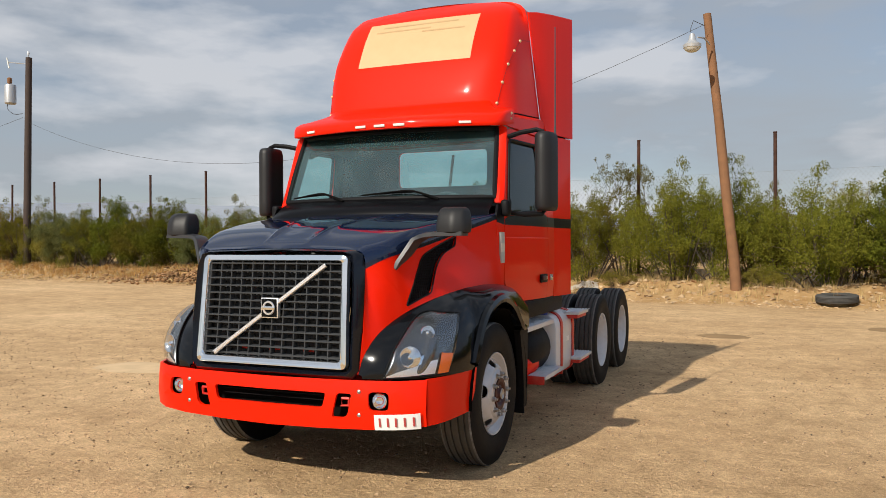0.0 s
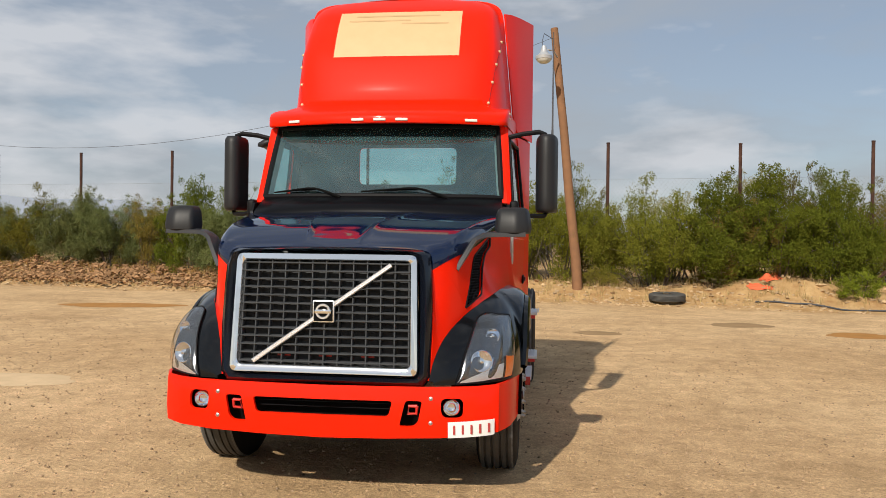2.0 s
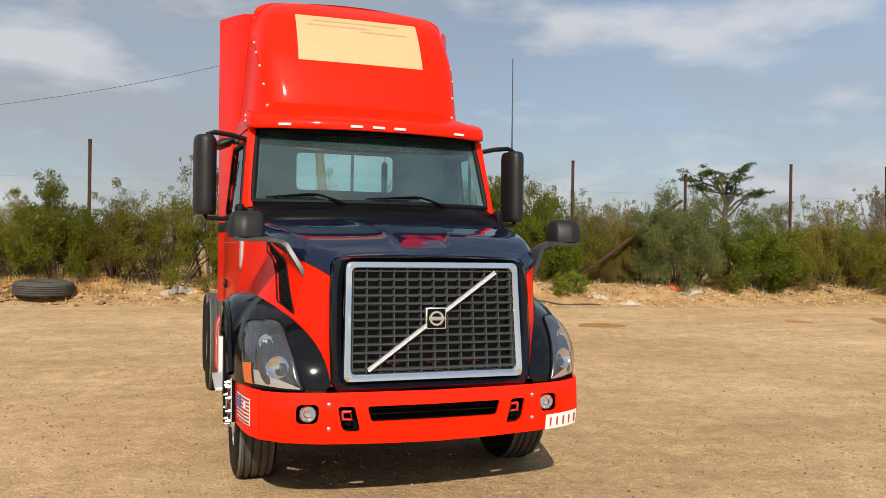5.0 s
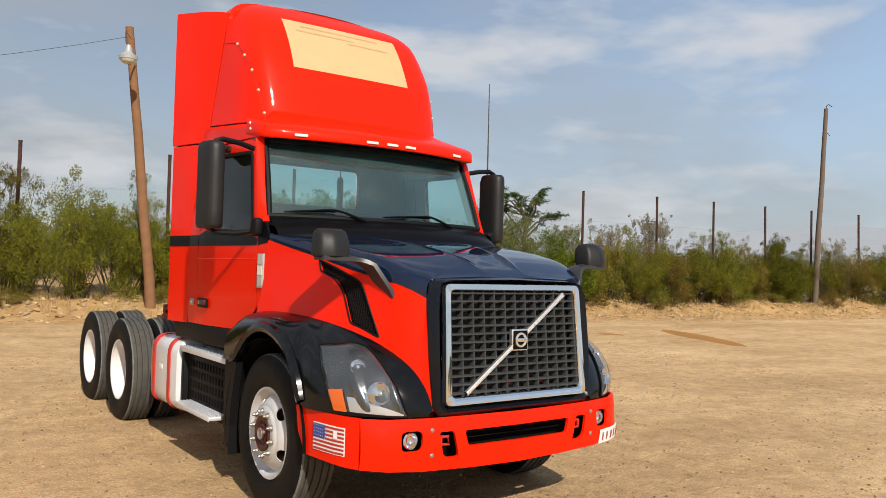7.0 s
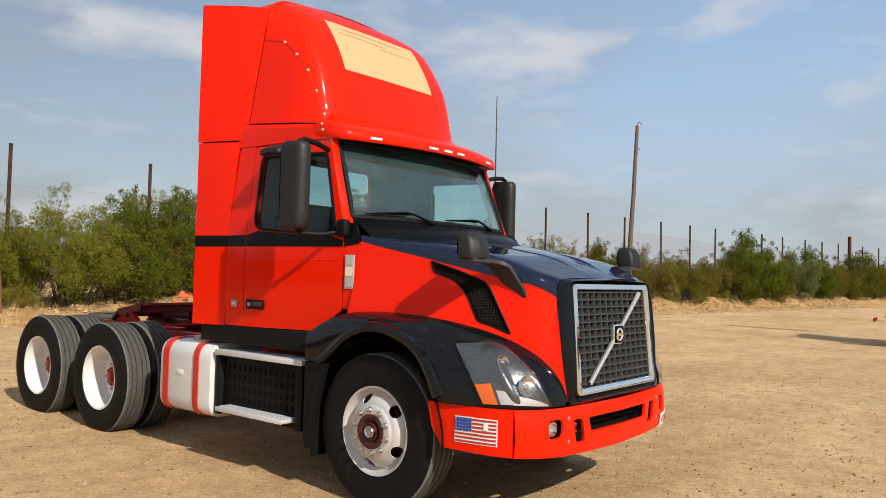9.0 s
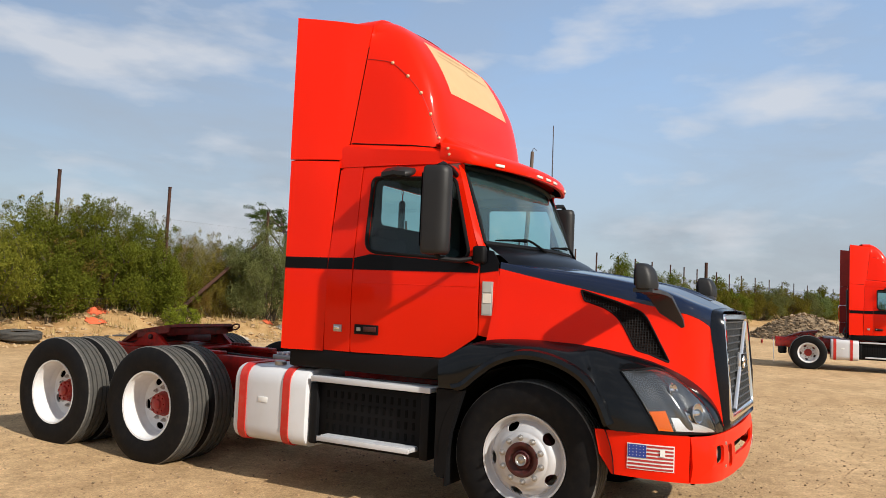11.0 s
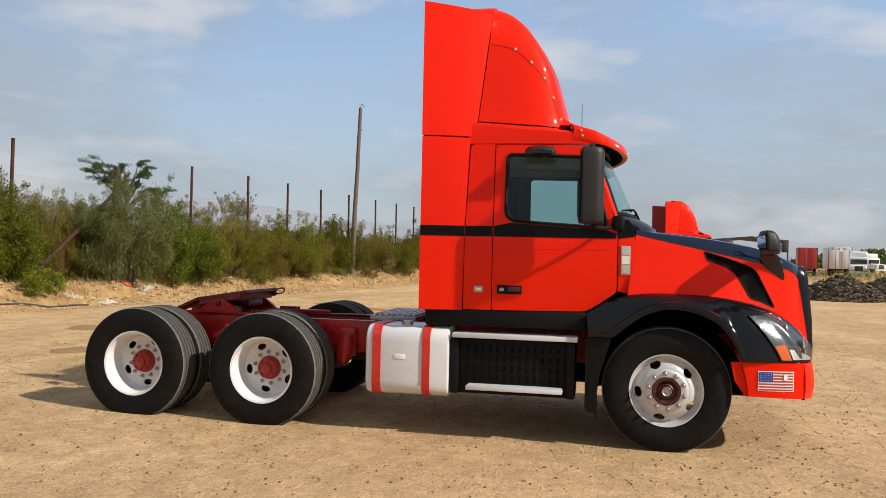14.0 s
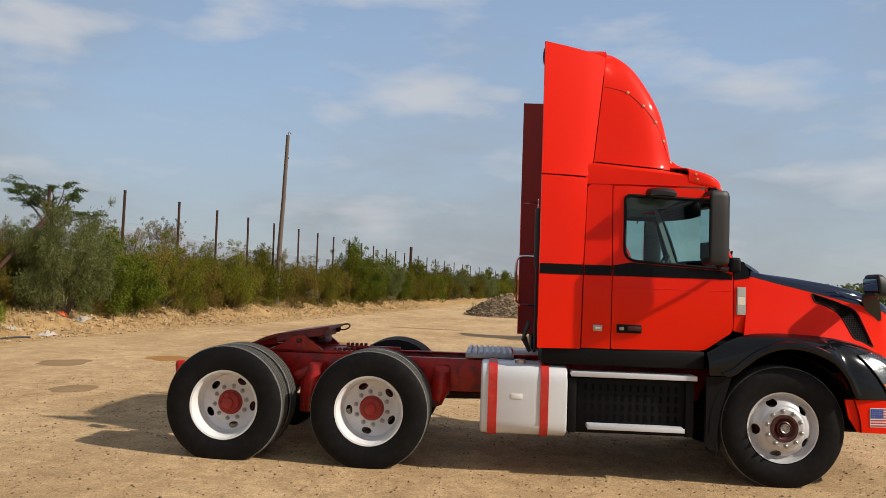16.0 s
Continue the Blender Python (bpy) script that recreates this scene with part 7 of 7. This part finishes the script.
def grass(name, label, material, n, place, h0, h1, seed):
    rng = random.Random(seed)
    verts, faces = [], []
    for k in range(n):
        x, y, z = place(rng)
        for b in range(9):
            a = rng.uniform(0, 6.28)
            h = rng.uniform(h0, h1)
            lean = rng.uniform(.1, .7)
            ox, oy = x + rng.gauss(0, .06), y + rng.gauss(0, .06)
            t = Vector((ox + math.cos(a) * h * lean, oy + math.sin(a) * h * lean, z + h * (1 - .4 * lean)))
            w = Vector((-math.sin(a), math.cos(a), 0)) * .006
            i = len(verts)
            b0 = Vector((ox, oy, z - .02))
            m = b0.lerp(t, .5) + Vector((0, 0, h * .12))
            verts += [b0 - w, b0 + w, m + w * .8, m - w * .8, t]
            faces += [(i, i + 1, i + 2, i + 3), (i + 3, i + 2, i + 4)]
    me = bpy.data.meshes.new(name)
    me.from_pydata(verts, [], faces)
    me.materials.append(material)
    return tagged(new(name, me), label, "grass", kind="stuff")


def on_bank(rng):
    x = rng.uniform(-34, 52)
    y = fence_y(x) + rng.triangular(-2.9, 0.2, -1.2)
    return x, y, ground_z(x, y)


grass("dry_grass", "orange dry grass over the bank by the clod heap", ORANGESTRAW, 1500, lambda r: (lambda x, d: (x, fence_y(x) + d, ground_z(x, fence_y(x) + d)))(r.uniform(-34, -3), r.triangular(-2.3, -.4, -1.5)), .05, .24, 24)
grass("dry_grass", "dry straw grass tufts on the bank", STRAW, 2300, on_bank, .05, .24, 21)


def on_field(rng):
    x, y = rng.uniform(48, 130), rng.uniform(-60, 6)
    return x, y, ground_z(x, y)


grass("field_grass", "yellow dry grass in the far yard", STRAW, 2600, on_field, .2, .5, 22)
grass("field_weeds", "green weeds among parked trucks", GREENGRASS, 1500, lambda r: (lambda x, y: (x, y, ground_z(x, y)))(r.uniform(60, 110), r.uniform(-55, 0)), .4, 1.1, 23)


# ---- piles of broken asphalt ----
def pile(x, y, w, h, material, label, seed):
    rng = random.Random(seed)
    e = thing("debris_pile", label, "rubble pile", (x, y, ground_z(x, y)), group="rubble piles")
    bm = bmesh.new()
    rows = []
    for j in range(9):
        f = j / 8
        rows.append([(w * .5 * (1 - f) * math.cos(a) * (1 + .15 * fnoise(math.cos(a) * 2, f * 3, 1.5, seed)), w * .5 * (1 - f) * math.sin(a), h * .9 * (1 - (1 - f) ** 1.5) - .05) for a in np.linspace(0, 2 * math.pi, 20, endpoint=False)])
    surf(bm, rows, close=True)
    part("core", bm, material, e)
    verts, faces = [], []
    for k in range(1900):
        a, f = rng.uniform(0, 6.28), math.sqrt(rng.random())
        r = .025 + .11 * rng.random() ** 2
        c = Vector((w * .52 * f * math.cos(a), w * .52 * f * math.sin(a), h * .9 * (1 - f ** 1.5) + rng.uniform(-.02, .08)))
        i = len(verts)
        verts += [v + c for v in rock_verts(rng, r, .6)]
        faces += [tuple(i + q for q in fc) for fc in OCTA]
    me = bpy.data.meshes.new("rubble")
    me.from_pydata(verts, [], faces)
    me.materials.append(material)
    o = new("rubble", me)
    o.parent = e
    tagged(o, kind="stuff")
    return e


pile(32.6, -6.0, 3.3, 1.0, DEBRIS2, "heap of brown broken asphalt and dirt", 31)
pile(32.2, -8.9, 4.0, 1.2, DEBRIS, "heap of dark broken asphalt", 32)
pile(34.0, -11.6, 4.0, 1.15, DEBRIS, "long heap of dark broken asphalt", 33)
pile(35.2, -15.2, 5.0, 1.1, DEBRIS, "heap of dark broken asphalt", 34)
pile(42.0, 2.7, 5.8, 1.55, DEBRIS2, "heap of brown rubble by the dirt road", 35)

# ---- the far yard ----
FWHITE = mat("far_white_paint", (0.70, 0.71, 0.72), 0.45, var=0.06, scale=0.5)
FRED = mat("far_red_paint", (0.42, 0.03, 0.025), 0.45, var=0.1, scale=0.5)
FBLUE = mat("far_blue_paint", (0.03, 0.09, 0.28), 0.45, var=0.1, scale=0.5)
FGREEN = mat("far_grey_green_paint", (0.16, 0.18, 0.13), 0.6, var=0.15, scale=0.5)
FDARK = mat("far_dark_steel", (0.045, 0.035, 0.035), 0.7, var=0.2, scale=0.5)
FGLASS = mat("far_dark_glass", (0.02, 0.025, 0.03), 0.15, var=0.1)


def far_wheels(e, xs, ys, r=.5):
    for x in xs:
        for y in ys:
            bm = bmesh.new()
            lathe(bm, [(-.14, .2), (-.14, r * .9), (-.1, r), (.1, r), (.14, r * .9), (.14, .2)], (x, y, r), 18)
            part("wheel", bm, RUBBER, e)


def sleeper_cab(x, y, rz, material, label):
    """A parked long-nosed tractor, seen far off."""
    e = thing("parked_truck", label, "truck", (x, y, ground_z(x, y)), group="parked trucks")
    e.scale = (.82, .85, .72)
    e.rotation_euler = (0, 0, radians(rz))
    bm = bmesh.new()
    box(bm, -1.2, 1.2, 1.9, 4.3, .9, 3.0, .15, 2)
    box(bm, -1.15, 1.15, 2.2, 4.3, 2.8, 3.9, .35, 3)
    part("cab", bm, material, e)
    part("hood", B(-.95, .95, 0, 2.0, .8, 1.75, .2, 3), material, e)
    part("bumper", B(-1.2, 1.2, -.15, .1, .4, .75, .05), material, e)
    part("windscreen", B(-1.0, 1.0, 1.86, 1.93, 1.9, 2.65, .02), FGLASS, e)
    part("grille", B(-.5, .5, -.04, .02, .85, 1.6, .02), FDARK, e)
    for s in (1, -1):
        part("fender", B(min(s * .7, s * 1.2), max(s * .7, s * 1.2), .3, 1.7, .75, 1.15, .15, 2), material, e)
        part("side_window", B(min(s * 1.19, s * 1.22), max(s * 1.19, s * 1.22), 2.05, 2.75, 1.9, 2.6, .01), FGLASS, e)
        part("mirror", B(min(s * 1.3, s * 1.45), max(s * 1.3, s * 1.45), 1.95, 2.05, 1.9, 2.5, .03), FDARK, e)
    part("chassis", B(-.45, .45, 1.0, 7.0, .6, .9, .02), FDARK, e)
    far_wheels(e, (-1.0, 1.0), (1.0, 5.4, 6.7))
    return e


def box_trailer(x, y, rz, material, label, L=8.0, w=2.5, h=3.6):
    e = thing("box_trailer", label, "trailer", (x, y, ground_z(x, y)), group="parked trailers")
    e.scale = (.86, .9, .86)
    e.rotation_euler = (0, 0, radians(rz))
    part("body", B(-w / 2, w / 2, 0, L, .95, h, .05), material, e)
    for s in (1, -1):
        part("rear_door", B(min(s * .03, s * (w / 2 - .08)), max(s * .03, s * (w / 2 - .08)), -.03, 0, 1.05, h - .1, .01), material, e)
        part("door_bar", B(s * .35 - .025, s * .35 + .025, -.06, -.03, 1.0, h - .15), FDARK, e)
        part("post", B(min(s * (w / 2 - .07), s * w / 2), max(s * (w / 2 - .07), s * w / 2), -.04, .02, .95, h, .01), FDARK, e)
    part("underrun_bar", B(-w / 2 + .1, w / 2 - .1, -.02, .06, .45, .6, .01), FDARK, e)
    part("chassis", B(-.5, .5, .1, L, .7, .95), FDARK, e)
    far_wheels(e, (-w / 2 + .25, w / 2 - .25), (1.2, 2.5))
    return e


box_trailer(82, -13.8, -100, FWHITE, "white box truck body seen from its rear doors", 7, 2.2, 3.5)
sleeper_cab(81, -11.2, -98, FWHITE, "white tractor parked in the far yard")
sleeper_cab(76, -7.9, -100, FWHITE, "white tractor parked behind a dark hoist truck")
box_trailer(80, -18.3, -100, FRED, "red box body with a dark frame in the far yard", 6, 2.2, 3.5)
box_trailer(105, -19.3, -100, FWHITE, "small pale box trailer parked far off", 6, 2.0, 3.4)
box_trailer(95, -25.6, -96, FWHITE, "white trailer parked behind a tractor", 9, 2.5, 3.9)
sleeper_cab(86, -24.9, -105, FWHITE, "white sleeper tractor parked facing the lot")
box_trailer(82, -28.3, -103, FBLUE, "blue container in the far yard", 6, 2.3, 3.1)
sleeper_cab(115, -36.1, -70, FWHITE, "small white truck among weeds")


def hoist_truck(x, y, rz):
    """A dark truck whose hoist carries a grey-green bin."""
    e = thing("hoist_truck", "dark hoist truck carrying a grey-green bin", "truck", (x, y, ground_z(x, y)))
    e.rotation_euler = (0, 0, radians(rz))
    bm = bmesh.new()
    box(bm, -1.1, 1.1, 0, 1.7, .75, 2.15, .12, 2)
    part("cab", bm, FDARK, e)
    part("windscreen", B(-.95, .95, -.02, .03, 1.35, 2.0, .02), FGLASS, e)
    part("grille", B(-.6, .6, -.03, .02, .85, 1.2, .02), FDARK, e)
    bm = bmesh.new()
    rows = [[(a * w, b, z) for a, b in ((-1, .6), (1, .6), (1, 4.4), (-1, 4.4))] for w, z in ((.95, 2.6), (1.12, 2.75), (1.12, 3.5), (1.04, 3.5), (.9, 2.7))]
    vs = surf(bm, rows, close=True)
    bm.faces.new(vs[-1])
    part("bin", bm, FGREEN, e, "grey-green steel bin")
    part("hoist_frame", B(-1.2, 1.2, .4, 5.2, 2.15, 2.55, .05), FDARK, e)
    for xa, xb, za, zb in ((-2.5, -1.05, 1.9, 3.4), (1.05, 1.45, 2.3, 3.3)):
        part("hoist_arm", B(xa, xb, 1.0, 2.0, za, zb, .12, 2), FDARK, e)
    part("chassis", B(-.45, .45, .8, 7.0, .6, .9, .02), FDARK, e)
    for s in (1, -1):
        part("mirror", B(min(s * 1.2, s * 1.35), max(s * 1.2, s * 1.35), .0, .1, 1.3, 1.9, .03), FDARK, e)
    far_wheels(e, (-.95, .95), (.9, 5.0, 6.3))
    return e


hoist_truck(72, -6.95, -96)
box_trailer(85, -22.6, -100, FWHITE, "pale grey trailer at the edge of the yard", 8, 2.4, 3.3)


def carport():
    e = thing("steel_canopy", "dark steel open canopy with shallow gable roof", "canopy", (98, -15.2, ground_z(98, -15.2)))
    e.scale = (.85, .58, .74)
    for y0, y1, z0, z1 in ((-7.0, 0.3, 5.15, 5.75), (0.3, 11.0, 5.75, 5.0)):
        bm = bmesh.new()
        surf(bm, [[(x, y, z + d) for y, z in ((y0, z0), (y1, z1))] for x, d in ((-5, .22), (-5, -.12), (5, -.12), (5, .22), (-5, .22))])
        part("roof_slope", bm, FDARK, e)
    for x in (-4.8, 4.8):
        for y in (-6.9, 10.8):
            part("post", B(x - .12, x + .12, y - .12, y + .12, 0, 5.2, .01), FDARK, e)
    part("gable_end", B(-5.05, -4.95, -6.9, -5.6, 3.4, 5.2, .01), FDARK, e)


carport()


# ---- flat-topped mesquite and far tree line ----
def mesquite(x, y):
    """An open, layered crown: crooked limbs, level twigs, leaves close along the twigs."""
    rng = random.Random(77)
    z = ground_z(x, y)
    e = thing("mesquite_tree", "dark green open-crowned tree rising over the bushes", "tree", (x, y, z))
    bm = bmesh.new()
    tube(bm, [(0, 0, -.2), (.06, 0, 1.2), (-.05, .05, 2.2), (.02, 0, 3.15)], [.13, .11, .09, .06], 10)
    twigs = []
    for k in range(15):
        a = 2 * math.pi * k / 15 + rng.uniform(-.3, .3)
        r = rng.uniform(.5, .92) + .66 * abs(math.cos(a + .5)) * rng.random()
        t = Vector((r * math.cos(a), r * math.sin(a), 3.62 + rng.uniform(-.5, .72) - .08 * r))
        b0 = Vector((0, 0, rng.uniform(2.2, 3.1)))
        limb = [b0, b0.lerp(t, .4) + Vector((rng.gauss(0, .1), rng.gauss(0, .1), .12)), b0.lerp(t, .75) + Vector((rng.gauss(0, .1), rng.gauss(0, .1), .05)), t]
        tube(bm, limb, [.04, .03, .018, .008], 6)
        for q in range(6):
            c = limb[2].lerp(t, rng.random()) if q < 4 else limb[1].lerp(limb[2], rng.random())
            h = a + rng.uniform(-1.3, 1.3)
            d = Vector((math.cos(h), math.sin(h), rng.uniform(-.15, .3))) * rng.uniform(.2, .5)
            tube(bm, [c, c + d * .5 + Vector((0, 0, .03)), c + d], [.009, .006, .003], 4)
            twigs.append((c, d))
    part("trunk", bm, BARK, e)
    verts, faces = [], []
    for k in range(7600):
        c, d = rng.choice(twigs)
        p = c + d * rng.uniform(.15, 1.1) + Vector((rng.gauss(0, .045), rng.gauss(0, .045), rng.gauss(.02, .035)))
        n1 = Vector((rng.gauss(0, .7), rng.gauss(0, .7), 1)).normalized()
        t1 = Matrix.Rotation(rng.uniform(0, 6.28), 3, n1) @ n1.orthogonal().normalized()
        b1, L = n1.cross(t1), .040 * rng.uniform(.6, 1.3)
        i = len(verts)
        verts += [p - t1 * L, p + b1 * L * .4, p + t1 * L, p - b1 * L * .4]
        faces.append((i, i + 1, i + 2, i + 3))
    me = bpy.data.meshes.new("crown")
    me.from_pydata(verts, [], faces)
    me.materials.append(DARKLEAF)
    o = new("crown", me)
    o.parent = e


DARKLEAF = leaf_mat("dark_mesquite_leaves", (0.045, 0.075, 0.014), (0.09, 0.125, 0.026))
mesquite(15.65, 17.6)

FARLEAF = leaf_mat("far_tree_leaves", (0.07, 0.105, 0.03), (0.12, 0.15, 0.05), 0.4)


def tree_line():
    rng = random.Random(9)
    verts, faces = [], []
    for k in range(26000):
        y = rng.uniform(-150, -28)
        x = 165 + rng.uniform(-6, 6)
        top = 4.5 + 3.0 * fnoise(y * .05, 1, 1.0, 4) + 2.0 * fnoise(y * .25, 2, 1.0, 4)
        top *= lerp(y, [-45, -28], [1, .35])
        p = Vector((x, y, rng.uniform(0, max(top, .6))))
        n1 = Vector((rng.gauss(-1, .7), rng.gauss(0, .7), rng.gauss(.5, .6))).normalized()
        t1 = Matrix.Rotation(rng.uniform(0, 6.28), 3, n1) @ n1.orthogonal().normalized()
        b1, L = n1.cross(t1), rng.uniform(.25, .5)
        i = len(verts)
        verts += [p - t1 * L, p + b1 * L * .5, p + t1 * L, p - b1 * L * .5]
        faces.append((i, i + 1, i + 2, i + 3))
    me = bpy.data.meshes.new("far_trees")
    me.from_pydata(verts, [], faces)
    me.materials.append(FARLEAF)
    tagged(new("far_trees", me), "distant line of green trees behind the yard", "trees", kind="stuff")


tree_line()


# ---- puddles, rags and litter ----
def patch(name, label, category, x, y, w, d, material, seed, rz=0, lift=.012):
    bm = bmesh.new()
    n = 28
    c, s = math.cos(radians(rz)), math.sin(radians(rz))
    rows = []
    for f in (1.0, .66, .33, .02):
        row = []
        for k in range(n):
            a = 2 * math.pi * k / n
            r = f * (1 + .28 * fnoise(math.cos(a) * 1.3, math.sin(a) * 1.3, 1, seed) + .1 * fnoise(math.cos(a) * 4, math.sin(a) * 4, 1, seed))
            u, v = w * .5 * r * math.cos(a), d * .5 * r * math.sin(a)
            px, py = x + u * c - v * s, y + u * s + v * c
            row.append((px, py, ground_z(px, py) + lift * (1 if f < 1 else .2)))
        rows.append(row)
    surf(bm, rows, close=True)
    return tagged(part(name, bm, material), label, category, kind="structure")


MUD = mat("damp_orange_mud", (0.36, 0.178, 0.056), 0.85, var=0.25, scale=3, bump=0.3, bscale=12, spec=0.08)
OIL = mat("dark_damp_dirt", (0.29, 0.19, 0.10), 0.95, var=0.25, scale=3, spec=0.08)
PALE = mat("pale_dusty_dirt", (0.60, 0.44, 0.265), 0.95, var=0.2, scale=4, bump=0.5, bscale=18, spec=0.1)
patch("mud_puddle", "shallow orange mud puddle on the lot", "puddle", 6.7, 9.9, 1.1, .8, MUD, 1)
patch("mud_puddle", "shallow orange mud puddle on the lot", "puddle", -8.2, 12.0, 3.0, 1.0, MUD, 2)
patch("mud_puddle", "long shallow orange mud streak on the lot", "puddle", 13.75, 8.75, 3.9, .85, MUD, 3, 68)
patch("mud_puddle", "small shallow orange mud puddle", "puddle", 11.7, 9.9, .7, .45, MUD, 8, -60)
patch("damp_stain", "long dark damp streak on the dirt", "stain", 24.9, 6.5, 3.4, .7, OIL, 7, -65)
patch("damp_stain", "dark damp stain on the dirt", "stain", 4.95, 11.0, 1.1, .8, OIL, 4)
patch("pale_patch", "pale dusty scraped patch of dirt", "dirt patch", -4.7, 3.7, 1.5, .8, PALE, 5)
patch("damp_stain", "dark damp stain on the dirt", "stain", 2.2, 9.3, .9, .5, OIL, 6)

ORANGE = mat("orange_mesh_rag", (0.65, 0.12, 0.045), 0.8, var=0.2, scale=9)
LITTER = mat("white_litter", (0.46, 0.40, 0.33), 0.9, var=0.2, scale=5, spec=0.1)


def rag(name, label, category, x, y, w, d, h, material, seed):
    bm = bmesh.new()
    n = 12
    rows = []
    for i in range(n + 1):
        row = []
        for j in range(n + 1):
            u, v = i / n - .5, j / n - .5
            px = x + u * w * (1 + .3 * fnoise(v * 3, u, 1, seed))
            py = y + v * d * (1 + .3 * fnoise(u * 3, v, 1, seed))
            row.append((px, py, ground_z(px, py) + .015 + h * max(0, .5 + fnoise(u * 4, v * 4, 1.2, seed)) * max(0, 1 - 3.2 * (u * u + v * v))))
        rows.append(row)
    surf(bm, rows)
    return tagged(part(name, bm, material, angle=60), label, category)


rag("orange_rag", "crumpled orange plastic mesh on the bank", "litter", 6.85, 16.1, .55, .35, .20, ORANGE, 1)
rag("orange_rag", "scrap of orange plastic mesh", "litter", 6.5, 15.6, .6, .2, .08, ORANGE, 2)
rag("litter", "white scrap by the bank", "litter", 9.96, 14.25, .62, .3, .12, LITTER, 3)
rag("litter", "pale grey scrap by the bank", "litter", 9.3, 14.75, .42, .25, .08, LITTER, 4)
rag("orange_rag", "small scrap of orange plastic on the bank", "litter", 11.9, 15.0, .35, .2, .10, ORANGE, 9)
rag("litter", "white scrap on the bank", "litter", 12.3, 14.7, .55, .3, .08, LITTER, 5)
rag("litter", "pale slab on the bank", "litter", -1.75, 16.6, .75, .4, .18, LITTER, 6)

bm = bmesh.new()
run = spline([(6.2, 14.9, 0), (6.9, 14.72, 0), (7.7, 14.5, 0), (8.4, 14.28, 0), (9.0, 14.1, 0)], 20)
tube(bm, [(p[0], p[1], ground_z(p[0], p[1]) + .03) for p in run], .022, 6)
tagged(part("hose", bm, CABLE), "dark hose lying along the foot of the bank", "hose")
